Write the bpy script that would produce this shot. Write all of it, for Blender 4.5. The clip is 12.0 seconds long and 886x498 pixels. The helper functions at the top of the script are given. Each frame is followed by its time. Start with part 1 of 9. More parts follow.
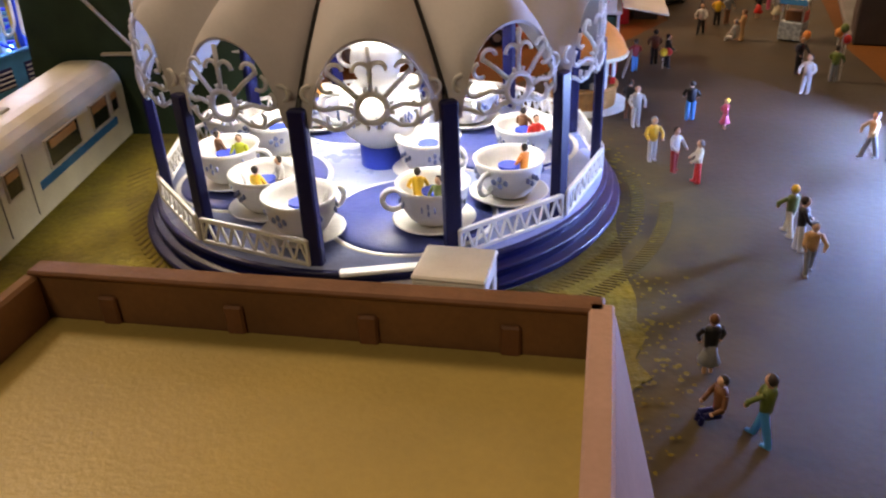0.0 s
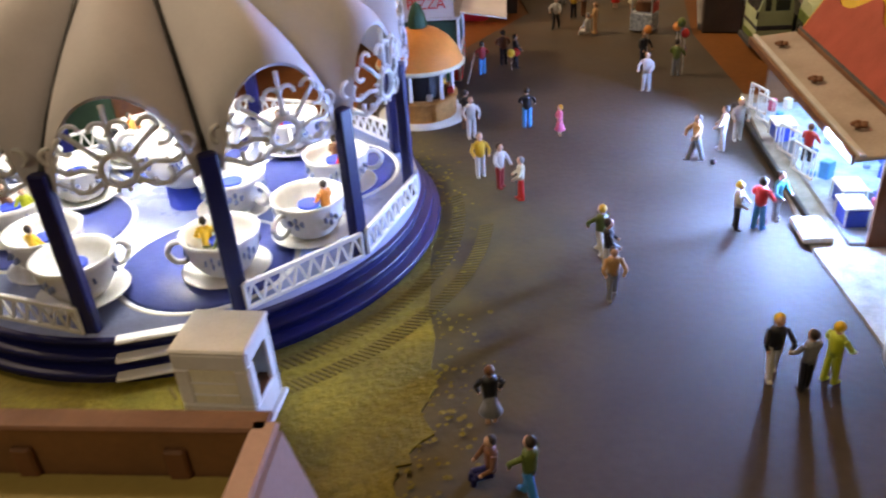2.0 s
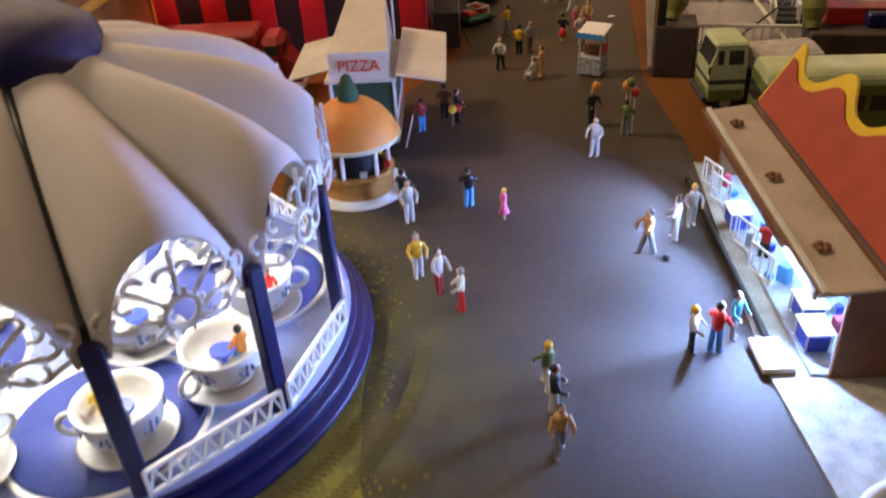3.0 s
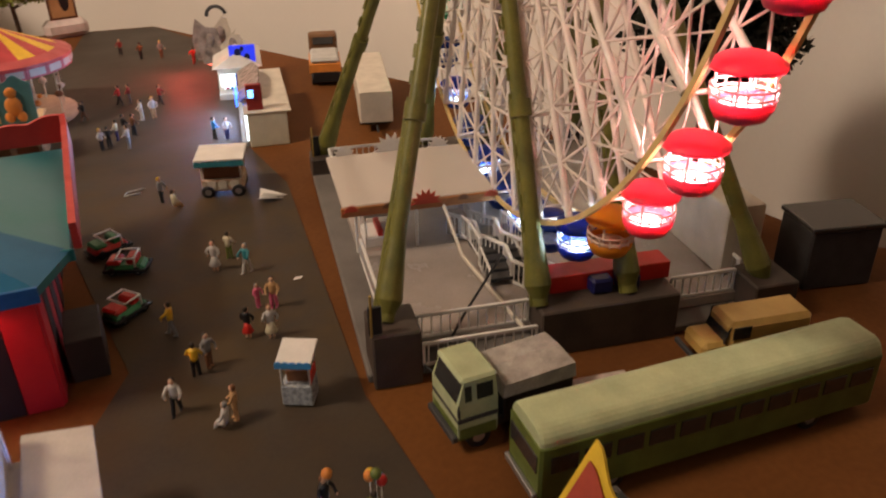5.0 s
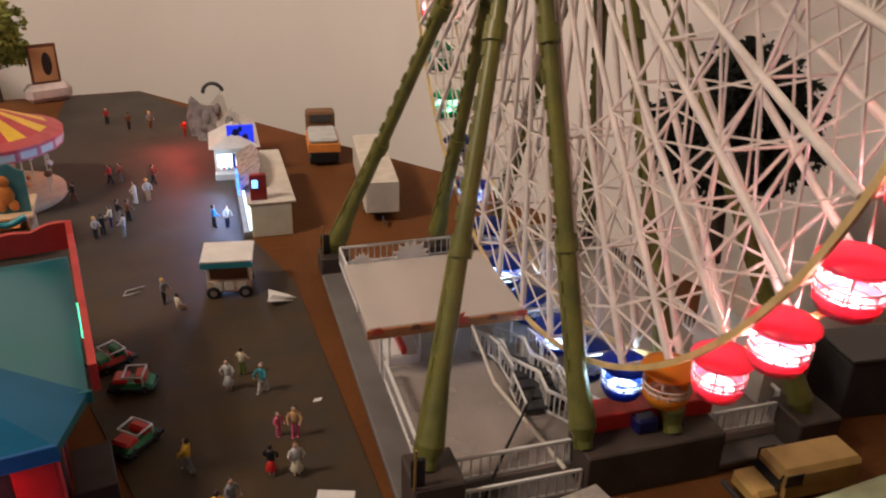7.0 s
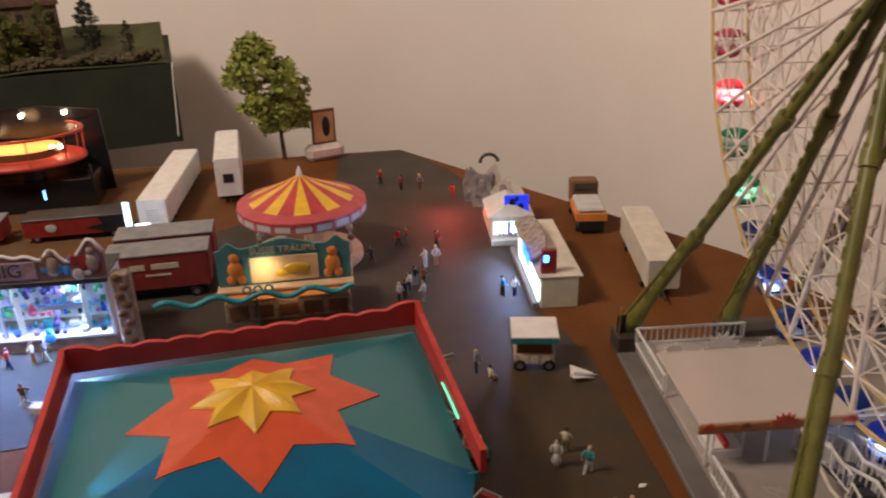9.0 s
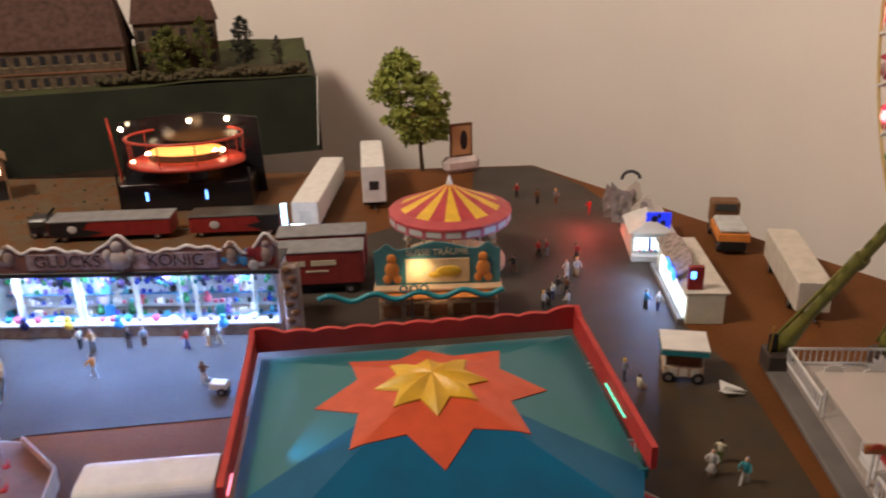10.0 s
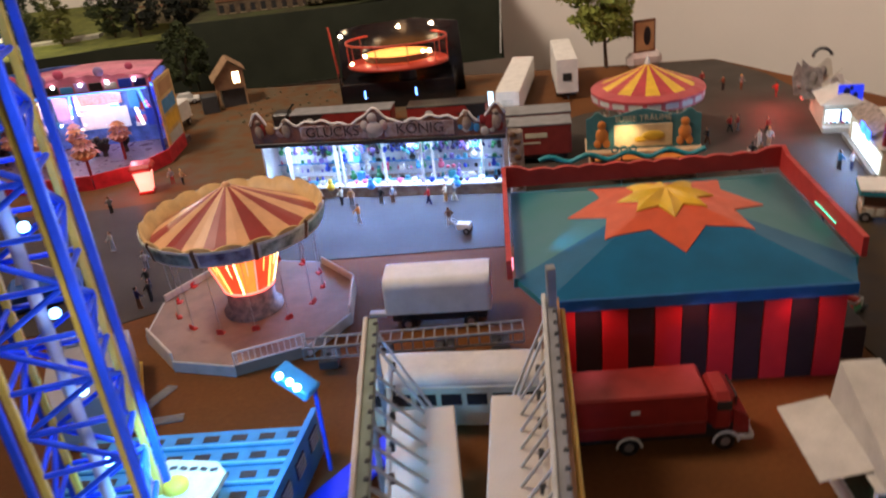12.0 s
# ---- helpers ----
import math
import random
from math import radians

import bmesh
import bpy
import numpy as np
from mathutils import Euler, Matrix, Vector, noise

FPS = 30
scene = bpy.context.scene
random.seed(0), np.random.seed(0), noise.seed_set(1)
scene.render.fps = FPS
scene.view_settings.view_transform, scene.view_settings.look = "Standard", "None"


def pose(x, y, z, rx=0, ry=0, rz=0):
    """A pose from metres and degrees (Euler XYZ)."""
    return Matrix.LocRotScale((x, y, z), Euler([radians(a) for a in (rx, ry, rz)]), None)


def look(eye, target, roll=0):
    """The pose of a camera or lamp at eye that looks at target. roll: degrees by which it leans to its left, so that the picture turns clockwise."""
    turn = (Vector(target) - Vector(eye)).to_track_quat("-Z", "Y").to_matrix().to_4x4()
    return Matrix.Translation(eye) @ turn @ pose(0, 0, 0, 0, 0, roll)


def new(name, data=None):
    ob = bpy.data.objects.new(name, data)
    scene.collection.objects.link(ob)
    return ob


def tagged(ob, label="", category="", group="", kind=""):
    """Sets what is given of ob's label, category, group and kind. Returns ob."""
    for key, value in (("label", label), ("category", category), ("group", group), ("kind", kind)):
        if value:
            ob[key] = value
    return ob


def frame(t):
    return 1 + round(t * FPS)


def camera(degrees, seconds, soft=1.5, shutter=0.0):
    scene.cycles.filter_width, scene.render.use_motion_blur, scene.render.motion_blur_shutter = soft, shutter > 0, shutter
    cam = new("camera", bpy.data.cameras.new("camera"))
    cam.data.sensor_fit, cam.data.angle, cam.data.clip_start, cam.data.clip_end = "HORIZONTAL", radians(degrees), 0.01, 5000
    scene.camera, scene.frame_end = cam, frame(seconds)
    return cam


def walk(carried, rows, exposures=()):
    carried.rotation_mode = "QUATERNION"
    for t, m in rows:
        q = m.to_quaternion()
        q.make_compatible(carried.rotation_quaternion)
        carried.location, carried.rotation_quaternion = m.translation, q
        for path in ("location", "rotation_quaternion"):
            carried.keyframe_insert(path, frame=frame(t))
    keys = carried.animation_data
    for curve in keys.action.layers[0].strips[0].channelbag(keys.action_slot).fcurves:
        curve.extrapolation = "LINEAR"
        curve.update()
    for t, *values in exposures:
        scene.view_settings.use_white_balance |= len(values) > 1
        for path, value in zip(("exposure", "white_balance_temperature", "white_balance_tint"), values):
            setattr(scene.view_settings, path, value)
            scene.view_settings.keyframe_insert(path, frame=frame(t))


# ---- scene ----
cam = camera(58.1, 12.0, soft=2.0, shutter=0.4)
PATH = [
    (0, (0.157, 0.147, 0.128), (-0.051, 1.889, -0.832), -2.6),
    (0.5, (0.162, 0.152, 0.128), (-0.156, 1.894, -0.802), -3.6),
    (1, (0.172, 0.156, 0.13), (-0.129, 1.914, -0.775), -5.1),
    (1.5, (0.185, 0.161, 0.13), (-0.02, 1.909, -0.82), -5.5),
    (2, (0.199, 0.168, 0.137), (0.144, 1.892, -0.877), -4.3),
    (2.5, (0.207, 0.187, 0.151), (0.203, 1.868, -0.934), -4.1),
    (3, (0.209, 0.215, 0.167), (0.261, 1.893, -0.92), -3.6),
    (3.5, (0.207, 0.247, 0.187), (0.387, 1.926, -0.885), -4.6),
    (3.7, (0.206, 0.262, 0.197), (0.538, 1.957, -0.811), -2.9),
    (5.3, (0.236, 0.385, 0.227), (1.146, 1.899, -0.712), -0.7),
    (5.5, (0.235, 0.393, 0.228), (1.182, 1.902, -0.68), -0.3),
    (6, (0.234, 0.406, 0.232), (1.205, 1.902, -0.673), 0.5),
    (6.5, (0.227, 0.411, 0.243), (1.197, 1.925, -0.63), 1.1),
    (7, (0.219, 0.417, 0.257), (1.179, 1.94, -0.612), 1.5),
    (7.5, (0.201, 0.427, 0.272), (1.063, 2.027, -0.561), 0.3),
    (7.7, (0.196, 0.431, 0.28), (0.989, 2.071, -0.545), -0.5),
    (9.3, (0.117, 0.444, 0.303), (0.647, 2.207, -0.478), -1.1),
    (9.5, (0.108, 0.442, 0.299), (0.582, 2.232, -0.456), -0.9),
    (10, (0.086, 0.43, 0.304), (0.448, 2.246, -0.451), -1.5),
    (10.5, (0.064, 0.41, 0.306), (0.254, 2.248, -0.46), -2.1),
    (11, (0.061, 0.385, 0.305), (0.094, 2.226, -0.476), -2.4),
    (11.5, (0.044, 0.352, 0.295), (-0.018, 2.18, -0.515), -2.5),
    (12, (0.005, 0.32, 0.287), (0.002, 2.12, -0.586), -6.4),
]
walk(cam, [(t, look(eye, target, roll)) for t, eye, target, roll in PATH], [(0.0, 0.3, 8500, 9), (1.5, 0.4, 8300, 6), (2.5, 0.35, 8100, 4), (3.5, 0.22, 8100, 8), (5.5, 0.1, 6800, 11), (7.5, 0.0, 6250, 10), (9.5, -0.08, 6400, 11), (10.5, 0.03, 6300, 8), (12.0, 0.0, 6400, 9)])

# ---- light and surroundings ----
world = bpy.data.worlds.new("room_dark")
scene.world = world
world.use_nodes = True
world.node_tree.nodes["Background"].inputs[0].default_value = (0.9, 0.75, 0.6, 1)
world.node_tree.nodes["Background"].inputs[1].default_value = 0.03


def lamp(name, kind, at, power, colour, size=0.01, target=None, cone=120):
    data = bpy.data.lights.new(name, kind)
    data.energy, data.color = power, colour
    if kind == "AREA":
        data.size = size
    else:
        data.shadow_soft_size = size
    if kind == "SPOT":
        data.spot_size, data.spot_blend = radians(cone), 0.6
    ob = new(name, data)
    ob.matrix_world = look(at, target) if target else pose(*at)
    return ob


# unseen light added for the room, placed and aimed to favour the walls
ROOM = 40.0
lamp("unseen_room_light", "AREA", (-0.7, 0.9, 1.28), ROOM, (1.0, 0.81, 0.65), 0.4, (0.7, 1.9, 1.15))

# added fill spot that lifts the teacup foreground; no lamp is known there
lamp("foreground_fill_light", "SPOT", (-0.15, -0.5, 0.85), 8.0, (1.0, 0.88, 0.72), 0.12, (0.07, 0.27, 0.03), 36)

# ---- materials ----
def rgb(c):
    return (*c, 1)


def mat(name, colour, rough=0.55, metal=0.0, vary=0.12, scale=90.0, bump=0.15, second=None, grain=900.0, glow=0.0, glow_colour=None, per_object=0.0, spec=0.4):
    """A painted or plastic surface: colour with stains at two scales, fine relief, uneven gloss."""
    m = bpy.data.materials.new(name)
    m.use_nodes = True
    n, l = m.node_tree.nodes, m.node_tree.links
    b = n["Principled BSDF"]
    tc = n.new("ShaderNodeTexCoord")
    big, fine = n.new("ShaderNodeTexNoise"), n.new("ShaderNodeTexNoise")
    for t, s, d in ((big, scale, 4), (fine, grain, 3)):
        t.inputs["Scale"].default_value, t.inputs["Detail"].default_value = s, d
        l.new(tc.outputs["Object"], t.inputs["Vector"])
    mix = n.new("ShaderNodeMix")
    mix.data_type = "RGBA"
    dark = second or tuple(c * (1 - 2.4 * vary) for c in colour)
    mix.inputs[6].default_value, mix.inputs[7].default_value = rgb(colour), rgb(dark)
    ramp = n.new("ShaderNodeMapRange")
    ramp.inputs[1].default_value, ramp.inputs[2].default_value = 0.35, 0.75
    l.new(big.outputs["Fac"], ramp.inputs[0])
    l.new(ramp.outputs[0], mix.inputs[0])
    hsv = n.new("ShaderNodeHueSaturation")
    l.new(mix.outputs[2], hsv.inputs["Color"])
    val = n.new("ShaderNodeMapRange")
    val.inputs[3].default_value, val.inputs[4].default_value = 1 - vary, 1 + vary
    l.new(fine.outputs["Fac"], val.inputs[0])
    if per_object:
        info, add, rnd = n.new("ShaderNodeObjectInfo"), n.new("ShaderNodeMath"), n.new("ShaderNodeMapRange")
        rnd.inputs[3].default_value, rnd.inputs[4].default_value = -per_object, per_object
        l.new(info.outputs["Random"], rnd.inputs[0])
        l.new(val.outputs[0], add.inputs[0])
        l.new(rnd.outputs[0], add.inputs[1])
        l.new(add.outputs[0], hsv.inputs["Value"])
    else:
        l.new(val.outputs[0], hsv.inputs["Value"])
    l.new(hsv.outputs[0], b.inputs["Base Color"])
    rr = n.new("ShaderNodeMapRange")
    rr.inputs[3].default_value, rr.inputs[4].default_value = max(0.05, rough - 0.12), min(1, rough + 0.12)
    l.new(big.outputs["Fac"], rr.inputs[0])
    l.new(rr.outputs[0], b.inputs["Roughness"])
    b.inputs["Metallic"].default_value = metal
    b.inputs["Specular IOR Level"].default_value = spec
    if bump:
        bp = n.new("ShaderNodeBump")
        bp.inputs["Strength"].default_value, bp.inputs["Distance"].default_value = bump, 0.0006
        l.new(fine.outputs["Fac"], bp.inputs["Height"])
        l.new(bp.outputs[0], b.inputs["Normal"])
    if glow:
        b.inputs["Emission Color"].default_value = rgb(glow_colour or colour)
        b.inputs["Emission Strength"].default_value = glow
    return m


def thin(m, colour, share):
    """Let a share of the light through a thin plastic wall."""
    nt = m.node_tree
    tl, mx = nt.nodes.new("ShaderNodeBsdfTranslucent"), nt.nodes.new("ShaderNodeMixShader")
    tl.inputs["Color"].default_value = rgb(colour)
    mx.inputs[0].default_value = share
    nt.links.new(nt.nodes["Principled BSDF"].outputs[0], mx.inputs[1])
    nt.links.new(tl.outputs[0], mx.inputs[2])
    nt.links.new(mx.outputs[0], nt.nodes["Material Output"].inputs["Surface"])


def glass(name, colour=(0.9, 0.95, 1.0)):
    m = bpy.data.materials.new(name)
    m.use_nodes = True
    b = m.node_tree.nodes["Principled BSDF"]
    b.inputs["Base Color"].default_value = rgb(colour)
    b.inputs["Roughness"].default_value = 0.08
    b.inputs["Transmission Weight"].default_value = 0.9
    return m


WHITE = mat("white_plastic", (0.70, 0.685, 0.66), 0.5, vary=0.07)
IVORY = mat("ivory_plastic", (0.58, 0.53, 0.45), 0.5, vary=0.08)
CREAM = mat("cream_plastic", (0.62, 0.56, 0.40), 0.5, vary=0.1)
GREY = mat("grey_plastic", (0.22, 0.22, 0.23), 0.6, vary=0.12)
PALE = mat("pale_grey_plastic", (0.5, 0.5, 0.49), 0.6, vary=0.1)
DARK = mat("dark_grey_plastic", (0.045, 0.045, 0.048), 0.6, vary=0.15)
BLACK = mat("black_plastic", (0.012, 0.012, 0.014), 0.45, vary=0.1)
NAVY = mat("navy_plastic", (0.006, 0.008, 0.075), 0.4, vary=0.1)
DEEPBLUE = mat("blue_plastic", (0.02, 0.06, 0.5), 0.4, vary=0.1)
SKYBLUE = mat("light_blue_plastic", (0.05, 0.28, 0.62), 0.45, vary=0.1)
RED = mat("red_plastic", (0.55, 0.025, 0.02), 0.42, vary=0.1)
DEEPRED = mat("dark_red_plastic", (0.26, 0.02, 0.018), 0.5, vary=0.12)
PINK = mat("pink_plastic", (0.62, 0.12, 0.22), 0.45, vary=0.1)
ORANGE = mat("orange_plastic", (0.68, 0.24, 0.05), 0.5, vary=0.1)
YELLOW = mat("yellow_plastic", (0.75, 0.46, 0.04), 0.45, vary=0.1)
GREEN = mat("green_plastic", (0.03, 0.22, 0.09), 0.45, vary=0.12)
OLIVE = mat("olive_green_plastic", (0.12, 0.16, 0.035), 0.45, vary=0.16)
LIME = mat("pale_green_plastic", (0.42, 0.48, 0.28), 0.5, vary=0.1)
TEAL = mat("teal_plastic", (0.03, 0.22, 0.26), 0.45, vary=0.12)
BROWN = mat("brown_plastic", (0.17, 0.07, 0.03), 0.6, vary=0.15)
TAN = mat("tan_card", (0.52, 0.30, 0.14), 0.7, vary=0.12, scale=40)
RUST = mat("red_brown_card", (0.18, 0.085, 0.034), 0.7, vary=0.16, scale=50)
SKIN = mat("skin_paint", (0.62, 0.38, 0.26), 0.6, vary=0.05)
HAIR = mat("dark_paint", (0.03, 0.02, 0.015), 0.6, vary=0.05)
STEEL = mat("steel", (0.45, 0.45, 0.46), 0.35, 0.8, vary=0.1)
CANVAS = mat("canvas_white", (0.56, 0.54, 0.56), 0.75, vary=0.05, scale=45, bump=0.1)
GLASS = glass("clear_plastic")
SMOKE = mat("tinted_window", (0.03, 0.03, 0.03), 0.15, vary=0.1, spec=0.7)


def glow(name, colour, power):
    return mat(name, colour, 0.5, glow=power, glow_colour=colour, vary=0.05, bump=0)


# ---- geometry helpers ----
class Geo:
    """Collects verts and faces; each face keeps a material slot and a smooth flag."""

    def __init__(self):
        self.v, self.f, self.m, self.s, self.slot, self.at = [], [], [], [], 0, None

    def put(self, verts, faces, smooth=False):
        k = len(self.v)
        if self.at is not None:
            verts = [self.at @ Vector(p) for p in verts]
        self.v += [tuple(p) for p in verts]
        for f in faces:
            self.f.append([i + k for i in f])
            self.m.append(self.slot)
            self.s.append(smooth)
        return self

    def box(self, sx, sy, sz, c=(0, 0, 0), rot=None, bev=0.0004):
        """A box with chamfered edges, c being the middle of its underside."""
        h = Vector((sx / 2, sy / 2, sz / 2))
        b = min(bev, 0.45 * min(sx, sy, sz))
        pts, idx = [], {}
        for x in (-1, 1):
            for y in (-1, 1):
                for z in (-1, 1):
                    for a in range(3):
                        p = [x * (h.x - b), y * (h.y - b), z * (h.z - b)]
                        p[a] += (x, y, z)[a] * b
                        idx[x, y, z, a] = len(pts)
                        pts.append(Vector(p))
        S = (-1, 1)
        fs = []
        for a in range(3):
            o = [i for i in range(3) if i != a]
            for s in S:
                q = []
                for e, g in ((-1, -1), (1, -1), (1, 1), (-1, 1)):
                    k = [0, 0, 0]
                    k[a], k[o[0]], k[o[1]] = s, e, g
                    q.append(idx[(*k, a)])
                fs.append(q)
            for e in S:
                for g in S:
                    k0, k1 = [0, 0, 0], [0, 0, 0]
                    k0[a], k1[a] = -1, 1
                    for k in (k0, k1):
                        k[o[0]], k[o[1]] = e, g
                    fs.append([idx[(*k0, o[0])], idx[(*k1, o[0])], idx[(*k1, o[1])], idx[(*k0, o[1])]])
        for x in S:
            for y in S:
                for z in S:
                    fs.append([idx[x, y, z, 0], idx[x, y, z, 1], idx[x, y, z, 2]])
        out = []
        for q in fs:
            mid = sum((pts[i] for i in q), Vector()) / len(q)
            nrm = (pts[q[1]] - pts[q[0]]).cross(pts[q[2]] - pts[q[0]])
            out.append(q if nrm.dot(mid) > 0 else q[::-1])
        off = Vector(c) + Vector((0, 0, sz / 2))
        r = rot.to_3x3() if rot is not None else None
        if r is not None:
            pts = [r @ p + Vector(c) + r @ Vector((0, 0, sz / 2)) for p in pts]
        else:
            pts = [p + off for p in pts]
        return self.put(pts, out)

    def lathe(self, profile, segs=24, c=(0, 0, 0), a0=0.0, a1=2 * math.pi, scale=(1, 1)):
        """Turns (r, z) pairs round the z axis."""
        full = abs(a1 - a0 - 2 * math.pi) < 1e-6
        n = segs if full else segs + 1
        pts = []
        for r, z in profile:
            for i in range(n):
                a = a0 + (a1 - a0) * i / segs
                pts.append((c[0] + r * math.cos(a) * scale[0], c[1] + r * math.sin(a) * scale[1], c[2] + z))
        fs = []
        for j in range(len(profile) - 1):
            for i in range(segs):
                k = (i + 1) % n if full else i + 1
                fs.append([j * n + i, j * n + k, (j + 1) * n + k, (j + 1) * n + i])
        return self.put(pts, fs, True)

    def cyl(self, r, h, c=(0, 0, 0), segs=16, r2=None, bev=0.0):
        """An upright cylinder or cone standing at c."""
        r2 = r if r2 is None else r2
        pts = [(c[0] + q * math.cos(2 * math.pi * i / segs), c[1] + q * math.sin(2 * math.pi * i / segs), c[2] + z) for q, z in ((r, 0), (r2, h)) for i in range(segs)]
        self.put(pts, [[i, (i + 1) % segs, segs + (i + 1) % segs, segs + i] for i in range(segs)], segs > 10)
        self.put(pts[:segs], [list(range(segs))[::-1]])
        if r2 > 1e-6:
            self.put(pts[segs:], [list(range(segs))])
        return self

    def tube(self, a, b, r, segs=6, r2=None):
        """A rod from a to b."""
        a, b = Vector(a), Vector(b)
        d = b - a
        if d.length < 1e-9:
            return self
        q = d.to_track_quat("Z", "Y").to_matrix()
        r2 = r if r2 is None else r2
        pts = []
        for p, rad in ((a, r), (b, r2)):
            pts += [p + q @ Vector((rad * math.cos(2 * math.pi * (i + 0.5) / segs), rad * math.sin(2 * math.pi * (i + 0.5) / segs), 0)) for i in range(segs)]
        self.put(pts, [[i, (i + 1) % segs, segs + (i + 1) % segs, segs + i] for i in range(segs)], segs > 4)
        return self.put(pts, [list(range(segs))[::-1], list(range(segs, 2 * segs))])

    def path(self, pts, r, segs=5):
        """A bent rod through the points."""
        pts = [Vector(p) for p in pts]
        n = len(pts)
        ref, verts = None, []
        for i, p in enumerate(pts):
            d = (pts[min(i + 1, n - 1)] - pts[max(i - 1, 0)]).normalized()
            u = d.orthogonal() if ref is None else ref - d * ref.dot(d)
            u = u.normalized() if u.length > 1e-6 else d.orthogonal().normalized()
            ref, w = u, d.cross(u)
            verts += [p + (u * math.cos(2 * math.pi * k / segs) + w * math.sin(2 * math.pi * k / segs)) * r for k in range(segs)]
        fs = [[i * segs + k, i * segs + (k + 1) % segs, (i + 1) * segs + (k + 1) % segs, (i + 1) * segs + k] for i in range(n - 1) for k in range(segs)]
        self.put(verts + [], fs + [list(range(segs))[::-1], list(range((n - 1) * segs, n * segs))], True)
        return self

    def prism(self, poly, z0, z1, smooth=False):
        """A flat plate of polygon outline between two heights."""
        n = len(poly)
        pts = [(x, y, z0) for x, y in poly] + [(x, y, z1) for x, y in poly]
        self.put(pts, [[i, (i + 1) % n, n + (i + 1) % n, n + i] for i in range(n)], smooth)
        return self.put(pts, [list(range(n))[::-1], list(range(n, 2 * n))])

    def board(self, poly, t, m):
        """An upright sawn board: polygon in (x, z), thickness t along y, laid by matrix m."""
        n = len(poly)
        pts = [m @ Vector((x, y, z)) for y in (-t / 2, t / 2) for x, z in poly]
        self.put(pts, [[i, (i + 1) % n, n + (i + 1) % n, n + i] for i in range(n)])
        return self.put(pts, [list(range(n)), list(range(n, 2 * n))[::-1]])

    def ball(self, r, c=(0, 0, 0), segs=10, rings=6, sc=(1, 1, 1)):
        prof = [(r * math.sin(math.pi * i / rings), -r * math.cos(math.pi * i / rings)) for i in range(rings + 1)]
        pts = [(c[0] + a * math.cos(2 * math.pi * k / segs) * sc[0], c[1] + a * math.sin(2 * math.pi * k / segs) * sc[1], c[2] + z * sc[2]) for a, z in prof for k in range(segs)]
        return self.put(pts, [[j * segs + i, j * segs + (i + 1) % segs, (j + 1) * segs + (i + 1) % segs, (j + 1) * segs + i] for j in range(rings) for i in range(segs)], True)

    def torus(self, R, r, m=None, segs=20, rs=5, a0=0.0, a1=2 * math.pi):
        """A ring (or an arc of one) in the xz plane, laid by matrix m."""
        m = m or Matrix()
        pts = [m @ Vector((R * math.cos(a0 + (a1 - a0) * i / segs), 0, R * math.sin(a0 + (a1 - a0) * i / segs))) for i in range(segs + 1)]
        return self.path(pts, r, rs)


def mesh(name, g, mats):
    me = bpy.data.meshes.new(name)
    me.from_pydata(g.v, [], g.f)
    for m in mats if isinstance(mats, (list, tuple)) else (mats,):
        me.materials.append(m)
    me.polygons.foreach_set("material_index", g.m)
    me.polygons.foreach_set("use_smooth", g.s)
    me.validate()
    return me


def part(name, g, mats, parent=None, label=""):
    """Links geometry as one mesh object under a thing or a part."""
    ob = new(name, g if isinstance(g, bpy.types.Mesh) else mesh(name, g, mats))
    if parent:
        ob.parent = parent
    return tagged(ob, label) if label else ob


def thing(name, label, category, m=None, group="", kind=""):
    """An Empty at the base of a thing, which parents its parts."""
    ob = new(name)
    ob.empty_display_size = 0.01
    ob.matrix_world = m or Matrix()
    return tagged(ob, label, category, group, kind)


def solid(name, g, mats, label, category, m=None, group="", kind=""):
    ob = part(name, g, mats)
    ob.matrix_world = m or Matrix()
    return tagged(ob, label, category, group, kind)


def at(x, y, z=0.0, turn=0.0):
    return pose(x, y, z, 0, 0, turn)


def words(name, text, size, m, mats, parent, depth=0.0002, label=""):
    c = bpy.data.curves.new(name, "FONT")
    c.body, c.size, c.extrude, c.align_x, c.align_y = text, size, depth, "CENTER", "CENTER"
    tmp = bpy.data.objects.new(name, c)
    me = bpy.data.meshes.new_from_object(tmp)
    bpy.data.objects.remove(tmp)
    me.materials.clear()
    me.materials.append(mats)
    ob = new(name, me)
    ob.parent = parent
    ob.matrix_local = m
    return tagged(ob, label) if label else ob


def scallop(w, z0, z1, n, amp, ends=0.0):
    """Outline in (x, z) of a board with a wavy upper edge."""
    top = []
    for i in range(n * 6 + 1):
        s = i / (n * 6)
        e = ends * max(0, 1 - min(s, 1 - s) * 9)
        top.append((w * (s - 0.5), z1 + e + amp * abs(math.sin(math.pi * n * s))))
    return [(-w / 2, z0), (w / 2, z0)] + top[::-1]


def hull(w, d, z0, z1, r, n=5):
    """Cross-section in (x, z) with a rounded roof, for caravans and buses."""
    pts = [(-w / 2, z0), (w / 2, z0)]
    for k in range(n + 1):
        a = math.pi / 2 * k / n
        pts.append((w / 2 - r + r * math.cos(a), z1 - r + r * math.sin(a)))
    for k in range(n + 1):
        a = math.pi / 2 + math.pi / 2 * k / n
        pts.append((-w / 2 + r + r * math.cos(a), z1 - r + r * math.sin(a)))
    return pts



# ---- the layout board and the room ----
GROUND = mat("brown_hardboard", (0.15, 0.056, 0.015), 0.75, vary=0.2, scale=9, bump=0.2, second=(0.09, 0.034, 0.011), grain=300, spec=0.12)
ROADM = mat("grey_painted_board", (0.049, 0.039, 0.031), 0.66, vary=0.18, scale=13, bump=0.2, second=(0.034, 0.026, 0.020), grain=420, spec=0.22)


